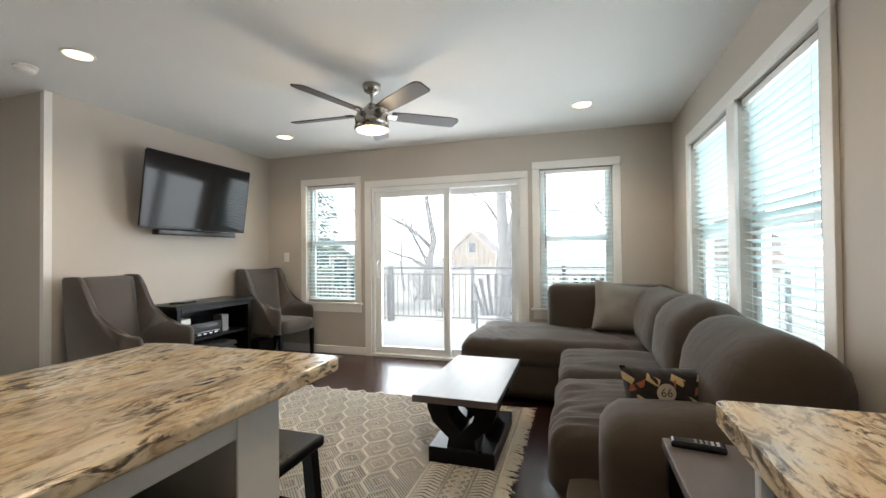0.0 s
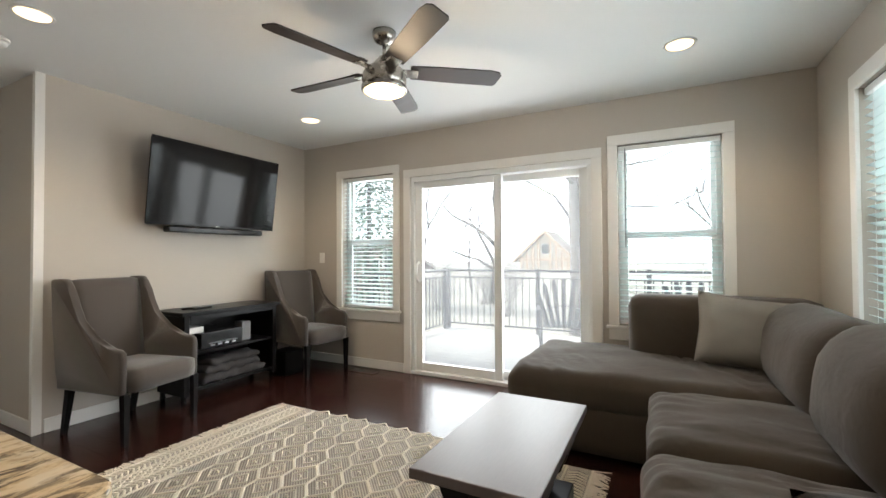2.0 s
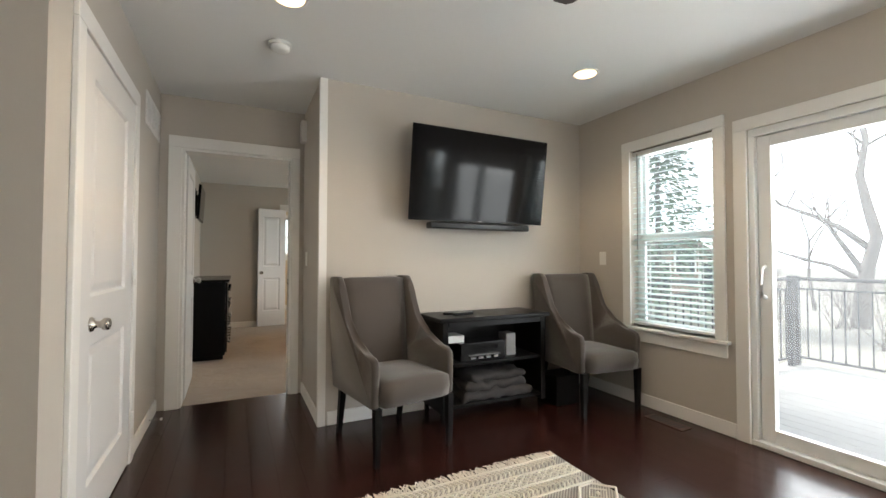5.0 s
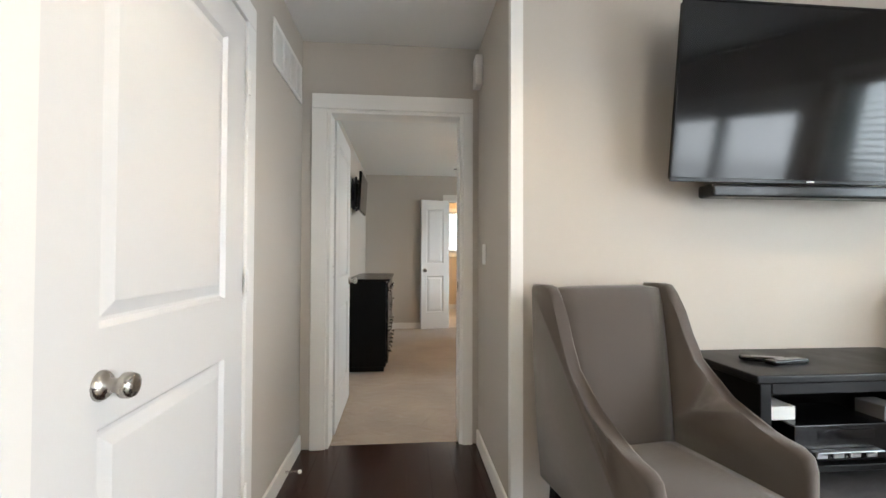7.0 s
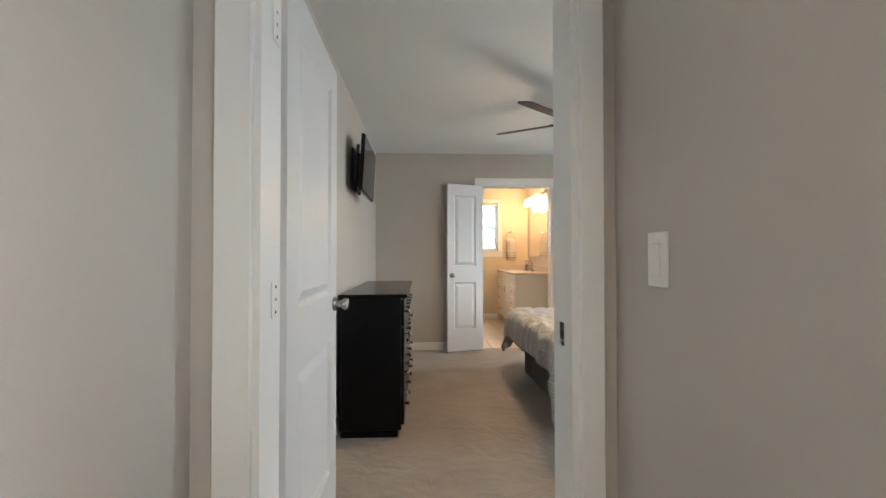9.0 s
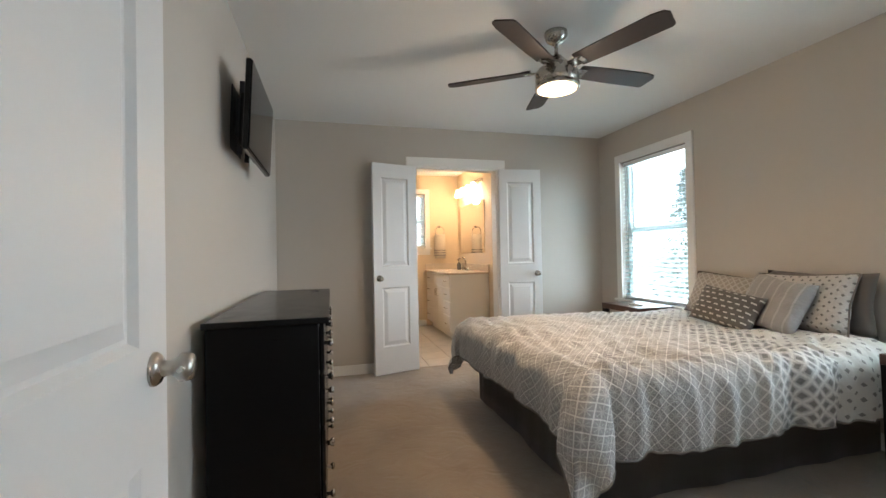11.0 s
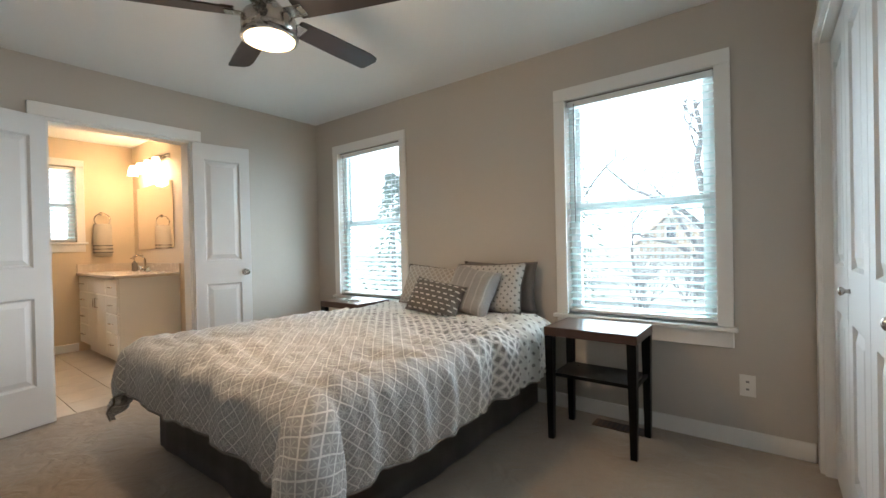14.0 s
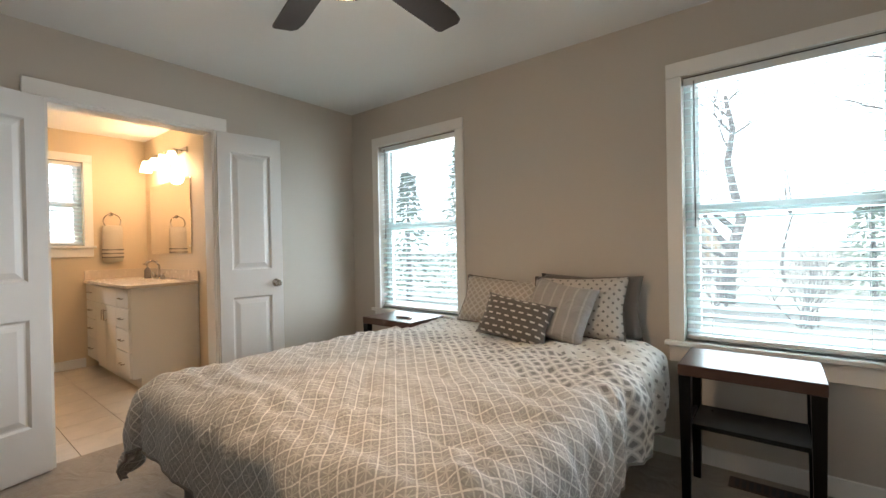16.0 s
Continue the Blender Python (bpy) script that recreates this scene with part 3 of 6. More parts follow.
def blind(axis, c, hole, out, tilt, label, drop=0.0):
    """Slatted blind hung inside the opening, 4 cm behind the wall's face."""
    w = thing("window_blind", label, "blind", group="window blinds")
    u0, u1, z0, z1 = hole
    u0, u1 = u0 + 0.006, u1 - 0.006
    d = 0.040

    def b(ua, ub, da, db, za, zb, r=0.0):
        p, q = sorted((c + out * da, c + out * db))
        return bx(p, q, ua, ub, za, zb, r, 1) if axis == "x" else bx(ua, ub, p, q, za, zb, r, 1)
    part("headrail", b(u0, u1, d - 0.022, d + 0.025, z1 - 0.045, z1 - 0.006, 0.003), M_slat, w)
    # the shade in the gap above the headrail, put in as a dark strip
    part("shadow_gap_strip", b(u0, u1, d - 0.018, d + 0.018, z1 - 0.0055, z1 - 0.0005), M_iron, w, "dark strip painted as the shadow gap above the headrail")
    zb = z0 + 0.012 + drop
    part("bottom_rail", b(u0, u1, d - 0.024, d + 0.024, zb, zb + 0.022, 0.004), M_slat, w)
    pitch, z = 0.0435, z1 - 0.075
    me = None
    while z > zb + 0.035:
        if me is None:
            bm = B()
            hw, th = 0.024, 0.0012
            n = 4
            top = []
            for s in range(n + 1):
                x = -hw + 2 * hw * s / n
                top.append((x, 0.003 * (1 - (x / hw) ** 2)))
            ol = top + [(x, y - 2 * th) for x, y in reversed(top)]
            ca, sa = math.cos(radians(tilt)), math.sin(radians(tilt))
            ol = [(x * ca - y * sa, x * sa + y * ca) for x, y in ol]
            prism(bm, [(out * x, y) for x, y in ol], "x", u0, u1) if axis == "y" else prism(bm, [(out * x, y) for x, y in ol], "y", u0, u1)
            ob = part("slat", bm, M_vane, w)
            me = ob.data
        else:
            ob = new("slat", me)
            ob.parent = w
        ob.location = (0, c + out * d, z) if axis == "y" else (c + out * d, 0, z)
        z -= pitch
    for u in (u0 + 0.12, u1 - 0.12):
        bm = B()
        for dd in (d - 0.027, d + 0.027):
            p = [(u, c + out * dd, zb + 0.01), (u, c + out * dd, z1 - 0.03)] if axis == "y" else [(c + out * dd, u, zb + 0.01), (c + out * dd, u, z1 - 0.03)]
            tube(bm, p, 0.0012, seg=4)
        part("ladder_cord", bm, M_slat, w)
    bm = B()
    u = u0 + 0.05
    p = [(u, c + out * (d - 0.03), z1 - 0.03), (u, c + out * (d - 0.032), (z0 + z1) / 2 - 0.1)] if axis == "y" else [(c + out * (d - 0.03), u, z1 - 0.03), (c + out * (d - 0.032), u, (z0 + z1) / 2 - 0.1)]
    tube(bm, p, 0.004, seg=6)
    part("tilt_wand", bm, M_grey_int, w)
    return w


window("window_1", "y", YB, W1, 1)
window("window_2", "y", YB, W2, 1)
window("window_3", "y", YB, BW1, 1)
window("window_4", "y", YB, BW2, 1)
window("window_5", "x", XE, E1, 1, double=True)
window("window_6", "x", XE, E2, 1, double=True)
window("window_7", "x", -11.45, BATHW, -1)
k = 0.08
for a, b_, za, zb in ((E1[0] - k, E1[0], 0.62, 2.06), (E1[1], E2[0], 0.62, 2.06), (E2[1], E2[1] + k, 0.62, 2.06), (E1[0] - k, E2[1] + k, 2.061, 2.145), (E1[0] - k, E2[1] + k, 0.52, 0.594)):
    trimbox("window_casing", bx(XE - 0.02, XE, a, b_, za, zb, 0.002, 1), "white flat window casing")
trimbox("window_sill", bx(XE - 0.05, XE + 0.06, E1[0] - 0.1, E2[1] + 0.1, 0.595, 0.62, 0.004, 1), "white window sill", "sill")
blind("y", YB, W1, 1, 13, "white slatted blind with slats open")
blind("y", YB, W2, 1, 8, "white slatted blind with slats open")
blind("y", YB, BW1, 1, 13, "white slatted bedroom blind with slats open")
blind("y", YB, BW2, 1, 11, "white slatted bedroom blind with slats open beside the nightstand")
blind("x", XE, E1, 1, -23, "white slatted blind with slats open over the sofa")
blind("x", XE, E2, 1, -23, "white slatted blind with slats open over the sofa")
blind("x", -11.45, BATHW, -1, 20, "small white slatted bathroom blind")

# sliding glass door to the deck
sd = thing("sliding_door_1", "white vinyl sliding glass door, closed", "sliding door", kind="structure")
x0, x1, z1 = SL[0], SL[1], SL[3]
for a, b_, za, zb in ((x0 - 0.08, x0, 0, z1), (x1, x1 + 0.08, 0, z1), (x0 - 0.08, x1 + 0.08, z1 + 0.001, z1 + 0.078)):
    part("casing", bx(a, b_, YB - 0.018, YB, za, zb, 0.002, 1), M_trim, sd)
part("track", bx(x0, x1, YB - 0.01, YO - 0.01, 0.0, 0.035, 0.004, 1), M_vinyl, sd)
part("head_jamb", bx(x0, x1, YB + 0.005, YO - 0.01, z1 - 0.05, z1, 0.003, 1), M_vinyl, sd)
for a, b_ in ((x0, x0 + 0.035), (x1 - 0.035, x1)):
    part("jamb", bx(a, b_, YB + 0.005, YO - 0.01, 0.035, z1 - 0.05, 0.003, 1), M_vinyl, sd)
xm = -1.54
for pa, pb, yy in ((x0 + 0.037, xm + 0.045, YB + 0.035), (xm - 0.045, x1 - 0.037, YB + 0.085)):
    leaf = part("door_panel", bx(pa, pa + 0.075, yy, yy + 0.042, 0.036, z1 - 0.052, 0.003, 1), M_vinyl, sd)
    part("stile", bx(pb - 0.075, pb, yy, yy + 0.042, 0.036, z1 - 0.052, 0.003, 1), M_vinyl, leaf)
    part("rail", bx(pa + 0.075, pb - 0.075, yy, yy + 0.042, 0.036, 0.115, 0.003, 1), M_vinyl, leaf)
    part("rail", bx(pa + 0.075, pb - 0.075, yy, yy + 0.042, z1 - 0.12, z1 - 0.052, 0.003, 1), M_vinyl, leaf)
    p = part("pane", bx(pa + 0.075, pb - 0.075, yy + 0.018, yy + 0.024, 0.115, z1 - 0.12), M_veiled, leaf)
    p.visible_shadow = False
hb = B()
tube(hb, [(x0 + 0.075, YB + 0.035, 1.12), (x0 + 0.075, YB - 0.012, 1.10), (x0 + 0.075, YB - 0.02, 1.02), (x0 + 0.075, YB - 0.012, 0.94), (x0 + 0.075, YB + 0.035, 0.92)], 0.011, seg=8)
part("handle", hb, M_vinyl, sd, "white pull handle", True)


def leaf_parts(parent, w, h, panels, stile=0.115, t=0.035, bevel=0.034):
    """A moulded two-panel leaf from x = 0 to w, its faces at y = -t/2 and t/2."""
    bm = B()
    xs, zs = [0, stile, w - stile, w], [0.012]
    for a, b_ in panels:
        zs += [a, b_]
    zs.append(h)
    for i in range(3):
        for j in range(len(zs) - 1):
            hole = i == 1 and j % 2 == 1
            a, b_, c, d = xs[i], xs[i + 1], zs[j], zs[j + 1]
            for s in (-1, 1):
                if not hole:
                    bm.faces.new([bm.verts.new(p) for p in ((a, s * t / 2, c), (b_, s * t / 2, c), (b_, s * t / 2, d), (a, s * t / 2, d))])
                else:
                    rings = []
                    for inset, dep in ((0, 0), (bevel * 0.35, 0.013), (bevel * 0.6, 0.013), (bevel * 1.5, 0.003)):
                        y = s * (t / 2 - dep)
                        rings.append([bm.verts.new(p) for p in ((a + inset, y, c + inset), (b_ - inset, y, c + inset), (b_ - inset, y, d - inset), (a + inset, y, d - inset))])
                    for r, q in zip(rings, rings[1:]):
                        for k2 in range(4):
                            bm.faces.new((r[k2], r[(k2 + 1) % 4], q[(k2 + 1) % 4], q[k2]))
                    bm.faces.new(rings[-1])
    for a, b_, c, d in ((0, 0, zs[0], h), (w, w, zs[0], h)):
        bm.faces.new([bm.verts.new(p) for p in ((a, -t / 2, c), (a, t / 2, c), (a, t / 2, d), (a, -t / 2, d))])
    for z in (zs[0], h):
        bm.faces.new([bm.verts.new(p) for p in ((0, -t / 2, z), (w, -t / 2, z), (w, t / 2, z), (0, t / 2, z))])
    bmesh.ops.remove_doubles(bm, verts=bm.verts[:], dist=1e-5)
    return part("leaf", bm, M_door, parent)


def knob(parent, x, z, side, r=0.027, t=0.035):
    bm = B()
    m = Matrix.Translation((x, side * t / 2, z)) @ Matrix.Rotation(radians(-90 * side), 4, "X")
    lathe(bm, [(0.031, 0), (0.031, 0.004), (0.026, 0.011), (0.015, 0.015), (0.014, 0.030), (0.018, 0.037), (r * 0.94, 0.044), (r * 0.97, 0.056), (r * 0.85, 0.064), (r * 0.5, 0.067)], 20, m)
    part("door_knob", bm, M_nickel, parent, "brushed nickel round knob", True)


def hinges(parent, zs, y, x=0.0):
    for z in zs:
        bm = B()
        tube(bm, [(x, y, z - 0.045), (x, y, z + 0.045)], 0.006, seg=8)
        box(bm, x - 0.016, x + 0.016, y - 0.004, y - 0.0005, z - 0.043, z + 0.043)
        part("hinge", bm, M_trim, parent, "white-painted hinge")


def casing_y(wy, side, hole, label):
    """Door casing on a wall across y; side: the way its face looks."""
    a, b_, _, h = hole
    kk = 0.085
    y = sorted((wy, wy + side * 0.02))
    for p, q, za, zb in ((a - kk, a, 0, h), (b_, b_ + kk, 0, h), (a - kk, b_ + kk, h + 0.001, h + 0.088)):
        trimbox("door_casing", bx(p, q, y[0], y[1], za, zb, 0.003, 1), label)


def casing_x(wx, side, hole, label, kk=0.09, kr=None):
    a, b_, _, h = hole
    kr = kr or kk
    x = sorted((wx, wx + side * 0.02))
    trimbox("door_casing", bx(x[0], x[1], a - kk, a, 0, h, 0.003, 1), label)
    trimbox("door_casing", bx(x[0], x[1], b_, b_ + kr, 0, h, 0.003, 1), label)
    trimbox("door_casing", bx(x[0], x[1] + 0.0005, a - kk, b_ + kr, h + 0.001, h + 0.092, 0.003, 1), label)


def jamb_x(xa, xb, hole):
    a, b_, _, h = hole
    for p, q, za, zb in ((a - 0.001, a + 0.018, 0, h - 0.018), (b_ - 0.018, b_ + 0.001, 0, h - 0.018), (a, b_, h - 0.018, h + 0.001)):
        trimbox("door_jamb", bx(xa - 0.003, xb + 0.003, p, q, za, zb), "white painted door jamb")


# hall closet door, closed
casing_y(YL, 1, CLOS, "white closet door casing")
d = thing("door_1", "white two-panel closet door, closed", "door", pose(CLOS[0] + 0.003, YL - 0.008, 0, 0, 0, 0), kind="structure")
leaf_parts(d, 0.904, 2.035, ((0.23, 0.80), (1.00, 1.90)), 0.155)
knob(d, 0.74, 0.885, 1)
hinges(d, (0.25, 1.05, 1.80), 0.035, 0.0)
# bedroom door, open against the wall
casing_x(XD1, 1, DOOR, "white bedroom door casing", 0.09, 0.062)
casing_x(XD0, -1, DOOR, "white bedroom door casing", 0.09, 0.062)
jamb_x(XD0, XD1, DOOR)
d = thing("door_2", "white two-panel bedroom door standing open", "door", pose(XD0 - 0.030, DOOR[0] + 0.01, 0, 0, 0, 180.6), kind="structure")
leaf_parts(d, 0.755, 2.02, ((0.23, 0.80), (1.00, 1.90)), 0.125)
knob(d, 0.69, 0.95, -1)
knob(d, 0.69, 0.95, 1)
hinges(d, (0.25, 1.05, 1.80), 0.022, -0.010)
for z in (0.25, 1.05, 1.80):
    leafp = part("hinge_leaf", bx(-0.100, -0.045, -0.0115, -0.0088, z - 0.05, z + 0.05, 0.001, 1), M_trim, d, "white-painted hinge leaf on the jamb")
    for k2 in (-0.034, 0.0, 0.034):
        part("screw", lathe(B(), [(0.005, 0), (0.0045, 0.0015), (0.001, 0.002)], 10, Matrix.Translation((-0.074, -0.0115, z + k2)) @ Matrix.Rotation(radians(90), 4, "X")), M_nickel, leafp)
sp = thing("strike_plate", "nickel strike plate let into the door jamb", "strike plate", pose(-4.83, DOOR[1] - 0.0185, 0.955))
part("plate", bx(-0.016, 0.016, -0.002, 0.0, -0.032, 0.032, 0.0008, 1), M_nickel, sp)
part("slot", bx(-0.007, 0.007, -0.0035, -0.002, -0.013, 0.013), M_iron, sp)
# double door to the bathroom, both leaves open
casing_x(XF1, 1, BATHD, "white double door header", 0.085)
jamb_x(XF0, XF1, BATHD)
d = thing("door_3", "white narrow two-panel bathroom door leaf, open", "door", pose(XF1 + 0.028, BATHD[0] - 0.005, 0, 0, 0, -74), kind="structure")
leaf_parts(d, 0.455, 2.035, ((0.27, 0.84), (1.04, 1.90)), 0.085)
knob(d, 0.40, 0.93, 1, 0.024)
d = thing("door_4", "white narrow two-panel bathroom door leaf, open", "door", pose(XF1 + 0.028, BATHD[1] + 0.005, 0, 0, 0, 82), kind="structure")
leaf_parts(d, 0.455, 2.035, ((0.27, 0.84), (1.04, 1.90)), 0.085)
knob(d, 0.40, 0.93, -1, 0.024)
# bedroom closet: four bifold leaves
casing_x(XD0, -1, BIF, "white closet casing", 0.095)
jamb_x(XD0, XD0 + 0.10, BIF)
yy = BIF[1] - 0.02
for i in range(4):
    d = thing("door_%d" % (5 + i), "white two-panel bifold closet door leaf, closed", "door", pose(XD0 + 0.05, yy, 0, 0, 0, -90), kind="structure")
    leaf_parts(d, 0.431, 2.015, ((0.22, 0.80), (1.0, 1.90)), 0.09, 0.03)
    if i in (1, 2):
        bm = B()
        lathe(bm, [(0.009, 0), (0.007, 0.012), (0.016, 0.022), (0.017, 0.028), (0.009, 0.034)], 16,
              Matrix.Translation((0.05 if i == 1 else 0.38, -0.015, 0.92)) @ Matrix.Rotation(radians(90), 4, "X"))
        part("door_knob", bm, M_nickel, d, "small nickel knob", True)
    yy -= 0.435

# ---- shared things ----


def soft(bm, amp, scale, seed=0.0):
    for v in bm.verts:
        n = noise.noise_vector(v.co * scale + Vector((seed, seed * 2, 0)))
        v.co += n * amp


def cushion_box(x0, x1, y0, y1, z0, z1, r, bulge=0.0, axis=2, amp=0.006, sc=6, seed=0.0, res=0.07):
    """An upholstered block: rounded, puffed out along one axis, and a little uneven."""
    bm = B()
    nx, ny, nz = (max(2, int((b_ - a) / res)) for a, b_ in ((x0, x1), (y0, y1), (z0, z1)))
    cx, cy, cz = (x0 + x1) / 2, (y0 + y1) / 2, (z0 + z1) / 2
    hx, hy, hz = (x1 - x0) / 2, (y1 - y0) / 2, (z1 - z0) / 2
    made = {}

    def vert(i, j, k):
        key = (i, j, k)
        if key not in made:
            p = Vector((-1 + 2 * i / nx, -1 + 2 * j / ny, -1 + 2 * k / nz))
            q = Vector((p.x * hx, p.y * hy, p.z * hz))
            inner = Vector((max(-hx + r, min(hx - r, q.x)), max(-hy + r, min(hy - r, q.y)), max(-hz + r, min(hz - r, q.z))))
            d = q - inner
            if d.length > 1e-6:
                big = max(abs(d.x), abs(d.y), abs(d.z))
                q = inner + d.normalized() * big
            o = [0, 1, 2]
            o.remove(axis)
            w = (1 - p[o[0]] ** 2) * (1 - p[o[1]] ** 2)
            q[axis] += bulge * w * p[axis]
            made[key] = bm.verts.new((cx + q.x, cy + q.y, cz + q.z))
        return made[key]
    for (na, nb, f) in ((nx, ny, lambda a, b_, s: (a, b_, s * nz)), (nx, nz, lambda a, b_, s: (a, s * ny, b_)), (ny, nz, lambda a, b_, s: (s * nx, a, b_))):
        for s in (0, 1):
            for a in range(na):
                for b_ in range(nb):
                    bm.faces.new([vert(*f(*q, s)) for q in ((a, b_), (a + 1, b_), (a + 1, b_ + 1), (a, b_ + 1))])
    soft(bm, amp, sc, seed)
    return bm


def pillow(w, h, t, seed=0.0):
    """A stuffed cushion standing in the xz plane on z = 0, with pinched corners; its UV is in metres of cloth."""
    bm, n = B(), 14
    uvl = bm.loops.layers.uv.new("cloth")
    grid = {}
    for s in (-1, 1):
        for i in range(n + 1):
            for j in range(n + 1):
                u, v = -1 + 2 * i / n, -1 + 2 * j / n
                edge = i in (0, n) or j in (0, n)
                if edge and s == 1:
                    grid[s, i, j] = grid[-1, i, j]
                    continue
                pin = 1 - 0.10 * (1 - abs(u)) ** 0.8 * abs(v) ** 6
                pin2 = 1 - 0.10 * (1 - abs(v)) ** 0.8 * abs(u) ** 6
                d = ((1 - u ** 4) * (1 - v ** 4)) ** 0.5 * t / 2
                wob = noise.noise(Vector((u * 2.5 + seed, v * 2.5, s * 3.0))) * 0.012 * (0 if edge else 1)
                grid[s, i, j] = bm.verts.new((u * w / 2 * pin2, s * (d + wob), h / 2 + v * h / 2 * pin))
    for s in (-1, 1):
        for i in range(n):
            for j in range(n):
                ids = ((i, j), (i + 1, j), (i + 1, j + 1), (i, j + 1))
                f = bm.faces.new([grid[s, a, b_] for a, b_ in ids])
                for lp, (a, b_) in zip(f.loops, ids):
                    lp[uvl].uv = (a / n * w + seed, b_ / n * h)
    return bm


def loose_pillow(name, label, m, material, w, h, t, seed, piping=None):
    e = thing(name, label, "pillow", m)
    part("cover", pillow(w, h, t, seed), material, e, smooth=True)
    if piping:
        bm = B()
        pts = []
        for a, b_ in ((-1, -1), (1, -1), (1, 1), (-1, 1), (-1, -1)):
            pts.append((a * w / 2 * 0.985, 0, h / 2 + b_ * h / 2 * 0.985))
        for p, q in zip(pts, pts[1:]):
            mid = [(p[0] + (q[0] - p[0]) * k2 / 6, 0, p[2] + (q[2] - p[2]) * k2 / 6) for k2 in range(7)]
            mid = [((x * (1 - 0.085 * (1 - abs(2 * (z - h / 2) / h)) ** 0.8 * (abs(2 * x / w)) ** 6)), y, h / 2 + (z - h / 2) * (1 - 0.085 * (1 - min(1, abs(2 * x / w))) ** 0.8 * (abs(2 * (z - h / 2) / h)) ** 6)) for x, y, z in mid]
            tube(bm, mid, 0.005, seg=6)
        part("piping", bm, piping, e, "corded seam")
    return e


def ceiling_fan(x, y, phase, label, glow):
    f = thing("ceiling_fan", label, "ceiling fan", pose(x, y, H, 0, 0, 0), "ceiling fans")
    part("canopy", lathe(B(), [(0.05, -0.001), (0.066, -0.004), (0.066, -0.03), (0.055, -0.055), (0.03, -0.072), (0.014, -0.078)], 28), M_nickel, f, smooth=True)
    part("downrod", tube(B(), [(0, 0, -0.075), (0, 0, -0.15)], 0.011, seg=12), M_nickel, f, smooth=True)
    part("motor_housing", lathe(B(), [(0.012, -0.135), (0.030, -0.145), (0.045, -0.165), (0.075, -0.195), (0.112, -0.225), (0.123, -0.25), (0.124, -0.285), (0.118, -0.315), (0.106, -0.318)], 36), M_nickel, f, smooth=True)
    part("light_ring", lathe(B(), [(0.120, -0.312), (0.128, -0.315), (0.128, -0.335), (0.120, -0.340), (0.112, -0.336)], 36), M_nickel, f, smooth=True)
    part("light_diffuser", lathe(B(), [(0.113, -0.332), (0.111, -0.342), (0.09, -0.350), (0.05, -0.354), (0.01, -0.355)], 36), glow, f, "glowing frosted lamp cover", True)
    for i in range(5):
        a = Matrix.Rotation(radians(phase + 72 * i), 4, "Z") @ Matrix.Translation((0, 0, -0.222)) @ Matrix.Rotation(radians(-13), 4, "X")
        bm = B()
        ol = [(0.15, -0.058), (0.30, -0.066), (0.60, -0.071), (0.655, -0.060), (0.672, -0.035), (0.655, 0.050), (0.64, 0.061), (0.40, 0.060), (0.15, 0.052)]
        prism(bm, ol, "z", -0.004, 0.004)
        bmesh.ops.transform(bm, matrix=a, verts=bm.verts[:])
        blade = part("blade", bm, M_blade, f)
        bm = B()
        box(bm, 0.095, 0.19, -0.035, 0.035, -0.010, -0.004, 0.002, 1)
        box(bm, 0.145, 0.20, -0.050, 0.050, 0.0045, 0.010, 0.002, 1)
        bmesh.ops.transform(bm, matrix=a, verts=bm.verts[:])
        part("blade_bracket", bm, M_nickel, blade, "nickel blade bracket")
    return f


ceiling_fan(-1.56, 2.84, -34.5, "five-blade dark wood ceiling fan with nickel body, lamp lit", M_fanlamp)
ceiling_fan(-6.94, 2.87, 20.6, "five-blade dark wood bedroom ceiling fan, warm lamp lit", M_fanlamp)
lamp("fan_lamp", "POINT", FANW, (1.0, 0.78, 0.52), pose(-1.56, 2.84, 2.02), radius=0.10)
lamp("fan_lamp", "SPOT", FANW_BED, (1.0, 0.64, 0.34), pose(-6.94, 2.87, 2.07), radius=0.10, spot=165)
lamp("fan_lamp_glow", "POINT", FANW_BED * 0.3, (1.0, 0.76, 0.52), pose(-6.94, 2.87, 2.03), radius=0.10)

# the last four are unseen: assumed fixtures, added to brighten kitchen and bathroom
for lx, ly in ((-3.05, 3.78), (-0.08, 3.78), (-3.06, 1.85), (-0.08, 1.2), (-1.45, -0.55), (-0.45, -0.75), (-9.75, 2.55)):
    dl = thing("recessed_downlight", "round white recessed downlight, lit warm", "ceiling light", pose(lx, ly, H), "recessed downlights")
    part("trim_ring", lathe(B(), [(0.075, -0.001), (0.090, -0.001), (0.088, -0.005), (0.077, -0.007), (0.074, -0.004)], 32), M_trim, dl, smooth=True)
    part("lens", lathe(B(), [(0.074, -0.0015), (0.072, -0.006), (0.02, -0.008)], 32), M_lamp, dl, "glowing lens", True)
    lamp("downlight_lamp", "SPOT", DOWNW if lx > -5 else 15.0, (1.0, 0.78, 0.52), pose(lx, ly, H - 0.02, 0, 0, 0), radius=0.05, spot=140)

sm = thing("smoke_detector", "round white smoke detector on the ceiling", "smoke detector", pose(-3.56, 1.85, H))
part("base", lathe(B(), [(0.066, -0.0005), (0.066, -0.012), (0.060, -0.014)], 28), M_plate, sm, smooth=True)
part("cover", lathe(B(), [(0.058, -0.014), (0.056, -0.032), (0.045, -0.042), (0.02, -0.044)], 28), M_plate, sm, smooth=True)


